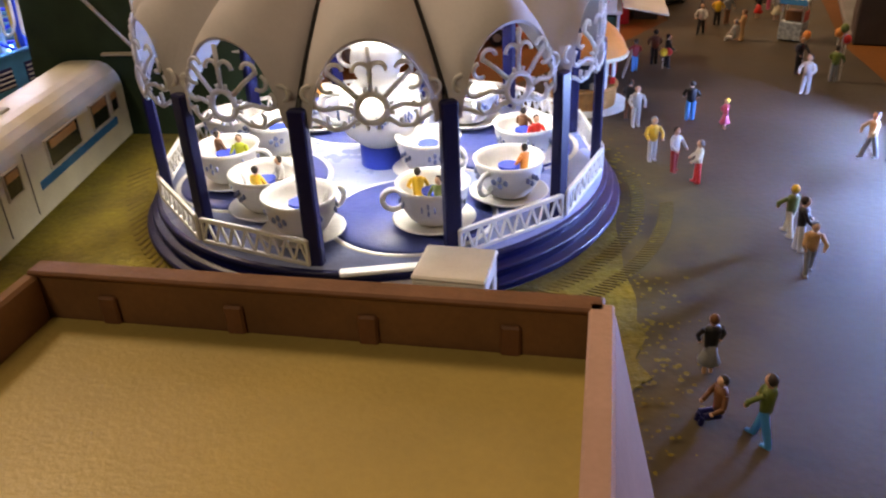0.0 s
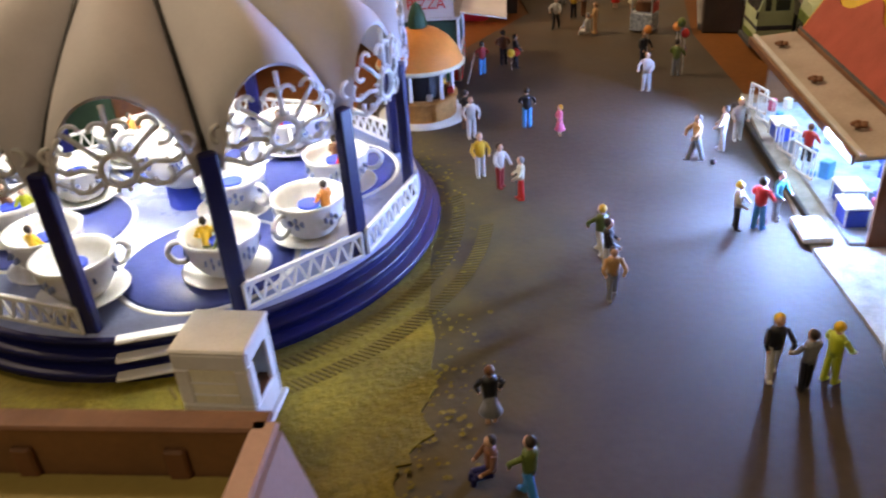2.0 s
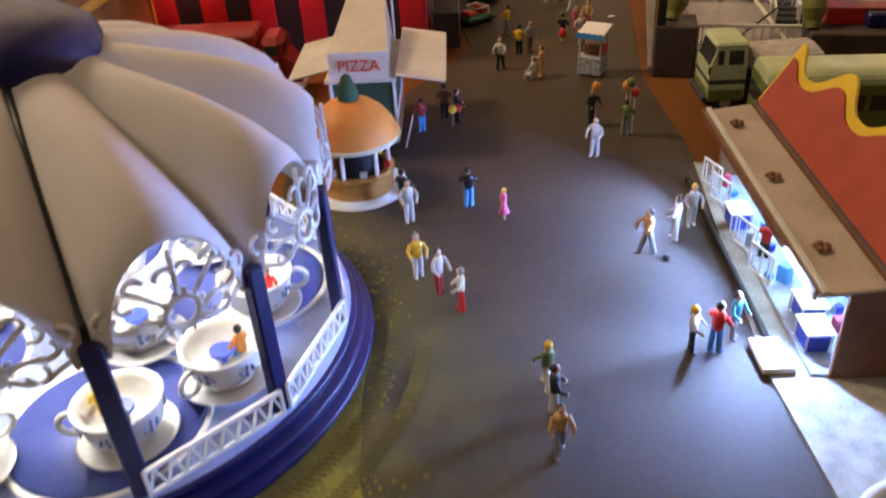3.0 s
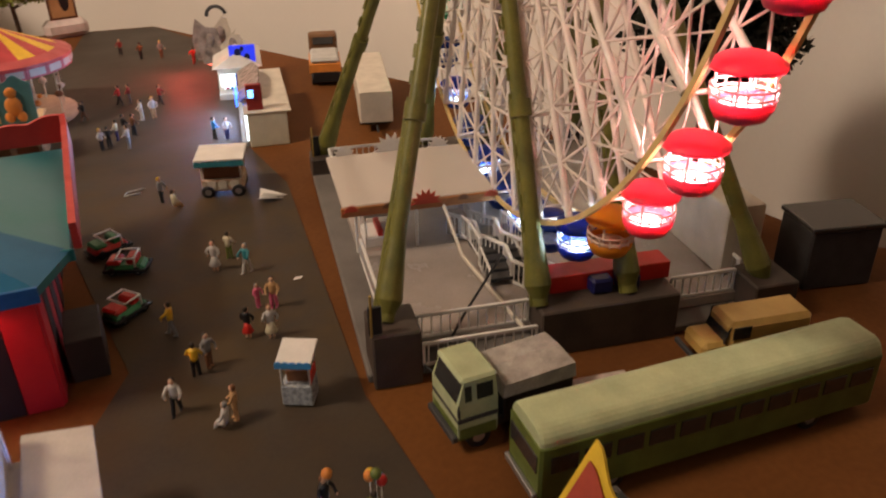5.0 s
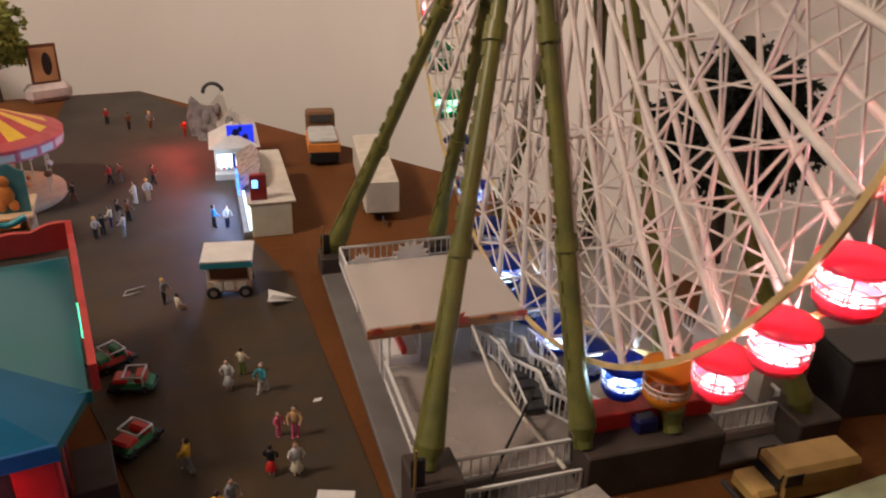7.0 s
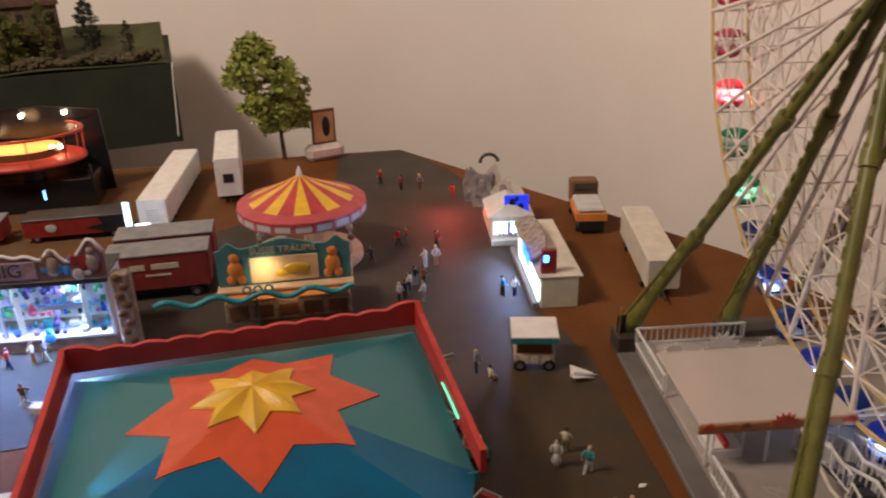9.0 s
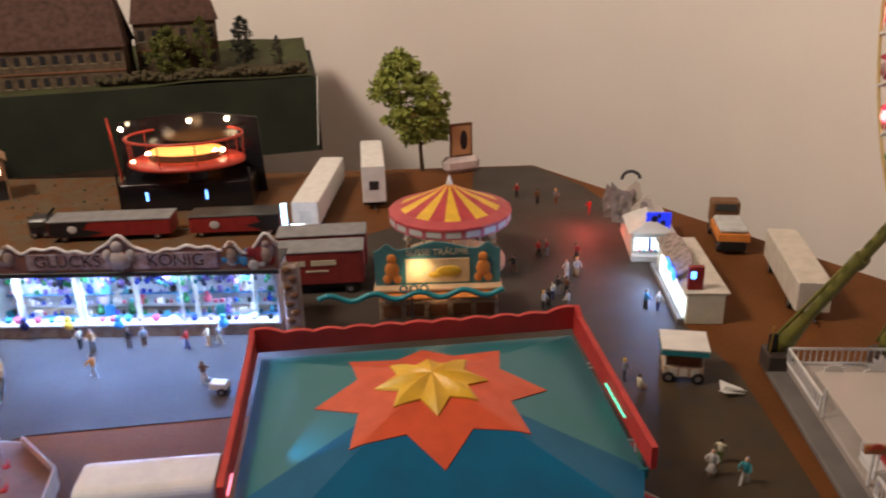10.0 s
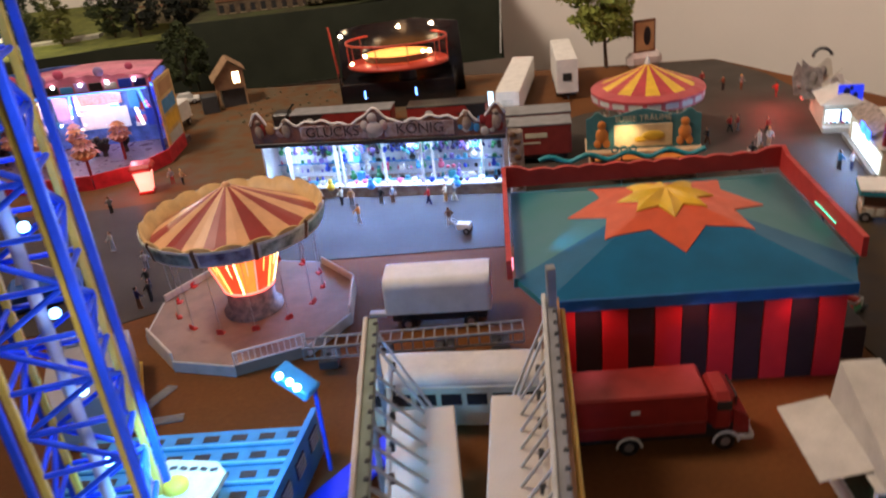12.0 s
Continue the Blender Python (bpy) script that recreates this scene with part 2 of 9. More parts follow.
def tint_patches(m, x, y, near, far, colour):
    """Scatter a second colour over a board: dense at one place, thinning out in uneven patches."""
    n, l = m.node_tree.nodes, m.node_tree.links
    b = n["Principled BSDF"]
    geo, dist, fade = n.new("ShaderNodeNewGeometry"), n.new("ShaderNodeVectorMath"), n.new("ShaderNodeMapRange")
    dist.operation = "DISTANCE"
    dist.inputs[1].default_value = (x, y, 0)
    fade.inputs[1].default_value, fade.inputs[2].default_value = near, far
    fade.inputs[3].default_value, fade.inputs[4].default_value = 1.0, 0.0
    l.new(geo.outputs["Position"], dist.inputs[0])
    l.new(dist.outputs["Value"], fade.inputs[0])
    patch, cut, mul, mix = n.new("ShaderNodeTexNoise"), n.new("ShaderNodeMapRange"), n.new("ShaderNodeMath"), n.new("ShaderNodeMix")
    patch.inputs["Scale"].default_value, patch.inputs["Detail"].default_value = 42, 8
    cut.inputs[1].default_value, cut.inputs[2].default_value = 0.30, 0.62
    l.new(geo.outputs["Position"], patch.inputs["Vector"])
    l.new(patch.outputs["Fac"], cut.inputs[0])
    mul.operation = "MULTIPLY"
    l.new(cut.outputs[0], mul.inputs[0])
    l.new(fade.outputs[0], mul.inputs[1])
    mix.data_type = "RGBA"
    l.new(mul.outputs[0], mix.inputs[0])
    l.new(b.inputs["Base Color"].links[0].from_socket, mix.inputs[6])
    mix.inputs[7].default_value = rgb(colour)
    l.new(mix.outputs[2], b.inputs["Base Color"])


# dusty grey-brown ground behind the prize stall
tint_patches(GROUND, -0.24, 1.36, 0.20, 0.46, (0.105, 0.080, 0.05))
# browner towards the middle of the street
tint_patches(ROADM, 0.31, 0.80, 0.12, 0.26, (0.058, 0.038, 0.018))
# ochre dust beside the teacup ride
tint_patches(ROADM, 0.085, 0.385, 0.112, 0.165, (0.105, 0.082, 0.022))
EARTH = mat("ochre_turf", (0.21, 0.165, 0.016), 0.95, vary=0.45, scale=26, bump=1.0, second=(0.055, 0.042, 0.010), grain=500)
PAVE = mat("speckled_concrete", (0.32, 0.315, 0.28), 0.85, vary=0.3, scale=160, bump=0.6, second=(0.17, 0.17, 0.15), grain=1400)
# dark brown for unseen room surfaces, so that they bounce little light
PANEL = mat("unseen_dark_brown", (0.16, 0.09, 0.05), 0.6, vary=0.2, scale=6, grain=120)
WALL = mat("white_wall_paint", (0.78, 0.73, 0.68), 0.9, vary=0.025, scale=4, bump=0.08, grain=250)

g = Geo().prism([(-1.1, -0.25), (0.75, -0.25), (0.75, 0.5), (0.64, 0.62), (0.6, 0.98), (0.41, 1.422), (0.12, 1.474), (-0.3, 1.56), (-1.1, 1.7)], -0.02, 0.0)
solid("ground", g, GROUND, "brown hardboard baseboard of a model fairground", "ground", kind="structure")

g = Geo().prism([(0.12, -0.1), (0.34, -0.1), (0.326, 0.30), (0.338, 0.63), (0.388, 0.872), (0.386, 0.955), (0.425, 1.09), (0.448, 1.2), (0.44, 1.32), (0.41, 1.416),
                 (0.33, 1.43), (0.29, 1.28), (0.16, 1.22), (0.1, 1.13), (-0.14, 1.125), (-0.26, 1.10), (-0.32, 1.09), (-0.6, 1.10), (-1.0, 1.16), (-1.0, 0.95), (-0.45, 0.84), (-0.25, 0.84), (-0.1, 0.915), (0.045, 0.904), (0.24, 0.88), (0.25, 0.7),
                 (0.2, 0.62), (0.15, 0.56), (0.15, 0.5), (0.14, 0.36), (0.12, 0.3)], 0.0, 0.0006)
solid("road", g, ROADM, "grey painted fairground street", "road", kind="structure")

g = Geo()
N = 300
ring = []
for i in range(N):
    a = 2 * math.pi * i / N
    cx, cy = math.cos(a), math.sin(a)
    r = 1 + 0.05 * noise.noise((cx * 3, cy * 3, 0.3)) + 0.035 * noise.noise((cx * 14, cy * 14, 1.3)) + 0.02 * noise.noise((cx * 45, cy * 45, 2.3))
    ring.append((0.058 + 0.130 * math.copysign(abs(cx) ** 0.62, cx) * r, 0.378 + 0.142 * math.copysign(abs(cy) ** 0.6, cy) * r))
g.prism(ring, 0.0, 0.0011)
solid("earth", g, EARTH, "ochre turf and mud round the teacup ride", "ground", kind="structure")
random.seed(77)
g = Geo()
for k in range(2600):
    x, y = random.choice(ring)
    if x < 0.12:
        continue
    x, y, r = x + random.gauss(0.002, 0.007), y + random.gauss(0, 0.007), random.uniform(0.0003, 0.0011)
    g.put([(x + r * random.uniform(0.6, 1.2) * math.cos(q * 1.2566), y + r * random.uniform(0.6, 1.2) * math.sin(q * 1.2566), 0.0012 + 0.0002 * (k % 3)) for q in range(5)], [[0, 1, 2, 3, 4]])
solid("turf_crumbs", g, EARTH, "loose ochre turf crumbs strewn over the street edge", "ground", kind="stuff")

g = Geo()
for k in range(26):
    t = k / 25
    x, y = -0.004 + 0.045 * t + 0.012 * t * t, 0.44 - 0.085 * t - 0.01 * math.sin(3 * t)
    a = 148 + 40 * t
    g.box(0.011, 0.0011, 0.0003, (x, y, 0.0011), rot=pose(0, 0, 0, 0, 0, a - 90))
for rad, a0, a1 in ((0.0945, -80, 8), (0.1045, -72, -6)):
    for k in range(70):
        a = radians(a0 + (a1 - a0) * k / 69)
        g.box(0.0055, 0.0009, 0.0003, (0.103 + rad * math.cos(a), 0.4245 + rad * math.sin(a), 0.0011), rot=pose(0, 0, 0, 0, 0, math.degrees(a) + 24))
solid("tyre_track", g, mat("dry_mud", (0.15, 0.112, 0.02), 0.95, vary=0.38, scale=60, second=(0.075, 0.055, 0.013)), "dark tyre track pressed into the turf", "ground", kind="structure")

g = Geo().prism([(0.303, 0.2), (0.345, 0.2), (0.345, 0.52), (0.332, 0.525), (0.309, 0.39)], 0.0006, 0.0016)
solid("pavement", g, PAVE, "speckled light concrete pavement", "pavement", kind="structure")

# walls: one bent sheet with thickness behind the board, and the rest of the room
back = [(-1.6, 2.12), (-0.5, 2.1)]
for k in range(13):
    a = math.pi / 2 * k / 12
    back.append((0.45 + 0.42 * math.sin(a), 1.65 + 0.42 * math.cos(a)))
back += [(0.87, 0.6), (0.88, -0.9)]
outer = [(x + 0.06, y + 0.08) for x, y in back]
g = Geo().prism(back + outer[::-1], -0.75, 1.4, True)
solid("wall_north", g, WALL, "plain off-white painted room wall", "wall", kind="structure")
# unseen wall and ceiling, added dark to hold light off the table
g = Geo().prism([(-1.66, 2.2), (-1.6, 2.12), (-1.6, -0.9), (0.88, -0.9), (0.94, -0.98), (-1.66, -0.98)], -0.75, 1.4)
solid("wall_south", g, PANEL, "unseen room wall, dark to cut bounced light", "wall", kind="structure")
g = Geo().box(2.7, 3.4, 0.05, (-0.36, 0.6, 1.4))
solid("ceiling", g, PANEL, "unseen ceiling, dark to cut bounced light", "ceiling", kind="structure")
g = Geo().box(2.7, 3.4, 0.05, (-0.36, 0.6, -0.8))
solid("floor", g, BROWN, "dark wooden room floor", "floor", kind="structure")


# ---- figurines ----
PAINT = {
    "white": mat("white_paint", (0.5, 0.48, 0.46), 0.6, vary=0.08), "black": BLACK, "red": RED, "blue": SKYBLUE, "navy": NAVY, "yellow": YELLOW, "green": OLIVE, "brown": BROWN,
    "grey": GREY, "pink": PINK, "tan": TAN, "orange": ORANGE, "teal": TEAL, "lime": mat("lime_paint", (0.45, 0.5, 0.04), 0.5), "cream": CREAM, "wine": DEEPRED,
}
figure_meshes = {}


def figurine(x, y, top="white", low="navy", hair=True, h=0.020, turn=0.0, stance="stand", z=0.0006):
    """A painted miniature, kept to a plain shape."""
    key = (top, low, hair, stance)
    if key not in figure_meshes:
        g = Geo()
        hips, sh, sp = 0.46, 0.80, 0.05
        if stance == "sit":
            hips, sh = 0.16, 0.52
        lean = 0.10 if stance == "walk" else 0.0
        g.slot = 1
        if stance == "sit":
            for s in (-1, 1):
                g.tube((s * sp, 0, 0.12), (s * sp, -0.24, 0.12), 0.055, 6)
                g.tube((s * sp, -0.24, 0.12), (s * sp, -0.26, 0.0), 0.045, 6)
        elif stance == "skirt":
            g.lathe([(0.0, 0.5), (0.08, 0.5), (0.11, 0.35), (0.17, 0.2), (0.16, 0.19), (0, 0.19)], 9)
            g.slot = 2
            for s in (-1, 1):
                g.tube((s * 0.05, 0, 0.0), (s * 0.05, 0, 0.22), 0.03, 6)
            g.slot = 1
        else:
            st = 0.13 if stance == "walk" else 0.03
            for s in (-1, 1):
                g.tube((s * 0.065, s * st, 0.03), (s * sp, 0, hips + 0.03), 0.045, 6, 0.062)
                g.box(0.07, 0.14, 0.04, (s * 0.065, s * st - 0.03, 0), bev=0.015)
        g.slot = 0
        g.lathe([(0, hips), (0.1, hips), (0.105, hips + 0.1), (0.125, sh - 0.06), (0.1, sh), (0.035, sh + 0.02)], 10, scale=(1, 0.7))
        for s in (-1, 1):
            e = (s * 0.19, -0.05 - lean, hips + 0.17)
            g.tube((s * 0.12, 0, sh - 0.04), e, 0.042, 6, 0.036)
            g.slot = 0
            g.tube(e, (s * 0.15, -0.17 if stance != "skirt" else -0.05, hips + 0.08), 0.034, 6, 0.028)
            g.slot = 2
            g.ball(0.03, (s * 0.15, -0.18 if stance != "skirt" else -0.05, hips + 0.07), 6, 4)
            g.slot = 0
        g.slot = 2
        g.tube((0, 0, sh), (0, 0, sh + 0.06), 0.035, 6)
        g.ball(0.068, (0, -0.01, sh + 0.11), 10, 6, (1, 1, 1.2))
        g.slot = 3
        g.ball(0.072, (0, 0.012, sh + 0.125), 10, 6, (1, 1, 1.15))
        figure_meshes[key] = mesh("figurine", g, [PAINT[top], PAINT[low], SKIN, HAIR if hair is True else PAINT[hair]])
    ob = new("figurine", figure_meshes[key])
    ob.matrix_world = at(x, y, z, turn) @ Matrix.Scale(h, 4)
    what = {"sit": "sitting", "walk": "walking", "skirt": "standing", "stand": "standing"}[stance]
    return tagged(ob, f"painted miniature figure {what} in {top} top and {low} {'skirt' if stance == 'skirt' else 'trousers'}", "figurine", "fairground visitors")


# ---- teacup ride ----
def white_rail(L, h, t=0.0009, zig=9, mode="zig"):
    """A fence panel along x, from 0 to L: rails with zigzag or upright bars."""
    g = Geo()
    g.box(L, t, t * 1.1, (L / 2, 0, 0), bev=0.0002)
    g.box(L, t * 1.2, t * 1.3, (L / 2, 0, h - t), bev=0.0002)
    n = zig
    for i in range(n):
        a, b, c = L * i / n, L * (i + 0.5) / n, L * (i + 1) / n
        if mode == "zig":
            g.tube((a, 0, 0.0006), (b, 0, h - 0.0006), t * 0.42, 4)
            g.tube((b, 0, h - 0.0006), (c, 0, 0.0006), t * 0.42, 4)
        else:
            g.tube((b, 0, 0), (b, 0, h - t), t * 0.36, 4)
    for x in (0, L):
        g.box(t, t, h, (x, 0, 0), bev=0.0002)
    return g


def teacup_ride():
    C = (0.103, 0.4245)
    ride = thing("teacup_ride", "white and navy model teacup ride with a scalloped canvas roof", "fairground ride", at(*C))
    FL = 0.0125
    blue_floor = mat("blue_grey_deck", (0.30, 0.36, 0.62), 0.3, vary=0.12, scale=60)
    for i, (r, z0, z1) in enumerate(((0.0880, 0.0011, 0.0045), (0.0855, 0.0045, 0.0085), (0.0832, 0.0085, FL))):
        g = Geo().lathe([(0.05, z1), (r - 0.0005, z1), (r, z1 - 0.0005), (r, z1 - 0.0016), (r - 0.0012, z1 - 0.002), (r - 0.0012, z0)], 72)
        part("step", g, NAVY, ride, "dark blue round step")
    part("deck", Geo().lathe([(0, FL + 0.0002), (0.0815, FL + 0.0002), (0.0815, FL - 0.001)], 72), blue_floor, ride, "blue-grey round deck")
    N = 12
    ang = [radians(-95.5 + 30 * i) for i in range(N)]
    R, RP = 0.0812, 0.0785
    topz, archz = 0.0562, 0.0785
    # the canvas dips along the ribs and puffs out between them
    low = [(0.024, 0.1025), (0.040, 0.0900), (0.055, 0.0790), (0.067, 0.0690), (0.0735, 0.0625), (0.0765, 0.0590), (0.0772, 0.0560), (0.0772, 0.0550)]
    high = [(0.024, 0.1030), (0.040, 0.0990), (0.055, 0.0945), (0.068, 0.0885), (0.077, 0.0815), (0.0805, 0.0755), (0.0815, 0.0680), (0.0810, 0.0550)]

    def along(prof, zcut):
        out = []
        for (r0, z0), (r1, z1) in zip(prof, prof[1:]):
            out.append((r0, z0))
            if z1 <= zcut:
                t = (z0 - zcut) / (z0 - z1)
                out.append((r0 + t * (r1 - r0), zcut))
                return out
        return out + [prof[-1]]

    def at_frac(line, s):
        d = [0.0]
        for a, b in zip(line, line[1:]):
            d.append(d[-1] + math.hypot(b[0] - a[0], b[1] - a[1]))
        q = s * d[-1]
        for k in range(len(d) - 1):
            if q <= d[k + 1] + 1e-12:
                t = (q - d[k]) / max(1e-12, d[k + 1] - d[k])
                return tuple(line[k][j] + t * (line[k + 1][j] - line[k][j]) for j in (0, 1))
        return line[-1]

    A, S = 22, 14
    g = Geo()
    verts, faces = [], []
    for i in range(A + 1):
        s = i / A
        x = 2 * s - 1
        edge = topz + (archz - topz) * math.sqrt(max(0, 1 - (x / 0.78) ** 2)) if abs(x) < 0.78 else topz - 0.0015 * (1 - abs(x)) / 0.22
        w = max(0.0, math.sin(math.pi * s)) ** 0.75
        line = along([(a[0] + w * (b[0] - a[0]), a[1] + w * (b[1] - a[1])) for a, b in zip(low, high)], edge)
        for j in range(S + 1):
            r, z = at_frac(line, j / S)
            a = radians(30) * (s - 0.5)
            verts.append((r * math.cos(a), r * math.sin(a), z))
    for i in range(A):
        for j in range(S):
            p = i * (S + 1) + j
            faces.append([p, p + S + 1, p + S + 2, p + 1])
    g.put(verts, faces, True)
    inner = [(x * 0.992, y * 0.992, z - 0.0009) for x, y, z in verts]
    g.put(inner, [f[::-1] for f in faces], True)
    for i in range(A):
        a, b = i * (S + 1) + S, (i + 1) * (S + 1) + S
        g.put([verts[a], verts[b], inner[b], inner[a]], [[0, 1, 2, 3]])
    roof = mesh("roof_panel", g, CANVAS)
    # filigree in one arch
    pieces = []

    def flat(x, z):
        a = radians(15) * x / 0.0205
        r = 0.0768 + 0.0038 * math.cos(math.pi * x / 0.041)
        return pose(r * math.cos(a), r * math.sin(a), z, 0, 0, 90 + math.degrees(a))
    zc, fr = 0.0605, 0.00068

    def stroke(line, r=fr):
        pieces.append(Geo().path([flat(x, z).translation for x, z in line], r))

    def hook(x, z, rad, a0, a1):
        pieces.append(Geo().torus(rad, fr * 0.9, flat(x, z), 12, a0=a0, a1=a1))
    pieces.append(Geo().torus(0.0041, 0.00095, flat(0, zc), 22))
    for k in range(12):
        a = 2 * math.pi * (k + 0.5) / 12
        stroke([(0.0046 * math.cos(a), zc + 0.0046 * math.sin(a)), (0.0060 * math.cos(a), zc + 0.0060 * math.sin(a))], 0.00055)
    stroke([(0, zc + 0.0044), (0, archz - 0.0015)])
    for s in (-1, 1):
        hook(s * 0.0022, zc + 0.0100, 0.0022, (0.0 if s > 0 else -0.6), (3.7 if s > 0 else 3.14))
        stroke([(s * 0.0034, zc + 0.0030), (s * 0.0068, zc + 0.0064), (s * 0.0108, zc + 0.0096)])
        hook(s * 0.0088, zc + 0.0098, 0.0021, (-0.4 if s > 0 else 0.2), (2.9 if s > 0 else 3.5))
        hook(s * 0.0112, zc + 0.0066, 0.0021, (-2.2 if s > 0 else 1.9), (1.2 if s > 0 else 5.3))
        stroke([(s * 0.0046, zc - 0.0004), (s * 0.0085, zc + 0.0006), (s * 0.0125, zc - 0.0006), (s * 0.0168, zc + 0.0010)])
        hook(s * 0.0128, zc + 0.0018, 0.0023, (-2.6 if s > 0 else 2.0), (1.1 if s > 0 else 5.7))
        stroke([(s * 0.0040, zc - 0.0028), (s * 0.0072, zc - 0.0052), (s * 0.0108, zc - 0.0058), (s * 0.0140, zc - 0.0040), (s * 0.0172, zc - 0.0030)])
        hook(s * 0.0096, zc - 0.0032, 0.0023, (-3.0 if s > 0 else 2.6), (0.8 if s > 0 else 6.2))
        hook(s * 0.0164, zc + 0.0036, 0.0022, (-1.8 if s > 0 else 1.4), (1.9 if s > 0 else 5.0))
    lace = mat("thin_white_plastic", (0.8, 0.8, 0.8), 0.4, vary=0.04)
    thin(lace, (0.85, 0.85, 0.85), 0.35)
    fil = [mesh("scroll", p, lace) for p in pieces]
    chord = 2 * R * math.sin(radians(15))
    rail = mesh("fence_panel", white_rail(chord - 0.003, 0.0085, 0.0011, 8), WHITE)
    gp = Geo().box(0.0036, 0.0050, topz + 0.004 - FL, (0, 0, 0), bev=0.0005)
    post = mesh("post", gp, NAVY)
    gk = Geo().path([(r + 0.0003, 0, z + 0.0006) for r, z in low], 0.0010, 6)
    rib = mesh("rib", gk, BLACK)
    for i, a in enumerate(ang):
        o = part("post", post, None, ride)
        o.matrix_local = pose(RP * math.cos(a), RP * math.sin(a), FL, 0, 0, math.degrees(a))
        o = part("roof_panel", roof, None, ride)
        o.matrix_local = pose(0, 0, 0, 0, 0, math.degrees(a) + 15)
        o = part("filigree", fil[0], None, ride, "white filigree arch ornament")
        o.matrix_local = pose(0, 0, 0, 0, 0, math.degrees(a) + 15)
        for me in fil[1:]:
            part("scroll", me, None, o)
        if i != 0:
            o = part("fence_panel", rail, None, ride, "white zigzag fence panel")
            d = math.degrees(a) + 15
            o.matrix_local = pose(R * math.cos(a), R * math.sin(a), FL + 0.0006, 0, 0, d + 90) @ Matrix.Translation((0.0015, 0, 0))
        if i in (0, 1):
            part("rib", rib, None, ride, "black rib on the canvas").matrix_local = pose(0, 0, 0, 0, 0, math.degrees(a))
    part("roof_cap", Geo().lathe([(0.0262, 0.0995), (0.0268, 0.1035), (0.0250, 0.1085), (0.020, 0.1115), (0.008, 0.1135), (0, 0.1138)], 12), NAVY, ride, "dark blue roof cap")
    # entrance step edges between the two ribbed posts, their bright light painted as white bars
    for k in range(3):
        part("bright_step_edge", Geo().box(0.034, 0.004, 0.0012, (0.0170, -0.0795 - 0.0027 * k, 0.0118 - 0.0042 * k), rot=pose(0, 0, 0, 0, 0, 12)), WHITE, ride)
    # turntables under the cups
    table = mat("turntable_blue", (0.05, 0.07, 0.26), 0.35, vary=0.1)
    for k in range(4):
        a = radians(20 + 90 * k)
        part("turntable", Geo().lathe([(0, 0.0012), (0.026, 0.0012), (0.0265, 0.0004), (0.0265, 0)], 40, (0.048 * math.cos(a), 0.048 * math.sin(a), FL)), table, ride, "dark blue turntable")
        part("turntable_rim", Geo().lathe([(0.0265, 0), (0.0272, 0.0006), (0.0285, 0.0006), (0.0287, 0)], 40, (0.048 * math.cos(a), 0.048 * math.sin(a), FL)), WHITE, ride)
    # pot in the middle
    pot = part("teapot", Geo().lathe([(0, 0.021), (0.008, 0.021), (0.0135, 0.026), (0.0155, 0.033), (0.0145, 0.039), (0.010, 0.043), (0.0065, 0.0445), (0.008, 0.047), (0.0095, 0.052), (0.0085, 0.057), (0.006, 0.060), (0.003, 0.0615), (0.0022, 0.0635), (0.0027, 0.065), (0, 0.0665)], 28), WHITE, ride, "white double teapot with blue flower pattern")
    part("pedestal", Geo().lathe([(0.0085, FL), (0.0085, 0.0205), (0.0078, 0.0212), (0, 0.0212)], 24), DEEPBLUE, pot, "blue pedestal")
    part("spout", Geo().path([(0.012, 0.0, 0.031), (0.018, 0, 0.034), (0.0205, 0, 0.041), (0.0235, 0, 0.045)], 0.0024, 8), WHITE, pot)
    part("handle", Geo().torus(0.0058, 0.0014, Matrix.Translation((-0.0165, 0, 0.034)), 16, 6), WHITE, pot)
    part("spout", Geo().path([(0.0075, 0.0, 0.050), (0.0125, 0, 0.053), (0.0155, 0, 0.058)], 0.0015, 8), WHITE, pot)
    part("handle", Geo().torus(0.0036, 0.0009, Matrix.Translation((-0.0098, 0, 0.053)), 14, 6), WHITE, pot)
    flower = Geo()
    for k in range(9):
        a = k * 2 * math.pi / 9
        m = pose(0, 0, 0.0335, 0, 0, math.degrees(a)) @ Matrix.Translation((0.01545, 0, 0))
        for p in range(5):
            b = p * 2 * math.pi / 5
            flower.ball(0.0011, m @ Vector((0, 0.0016 * math.cos(b), 0.0016 * math.sin(b))), 6, 4, (0.4, 1, 1))
        flower.ball(0.0010, m @ Vector((0, 0, 0)), 6, 4, (0.5, 1, 1))
    part("flower_pattern", flower, mat("flower_blue", (0.12, 0.16, 0.35), 0.4), pot)
    ride.matrix_world = at(*C)
    return ride


teacup_ride()
CUP_FLOWER = mat("cup_flower_blue", (0.2, 0.24, 0.4), 0.4)


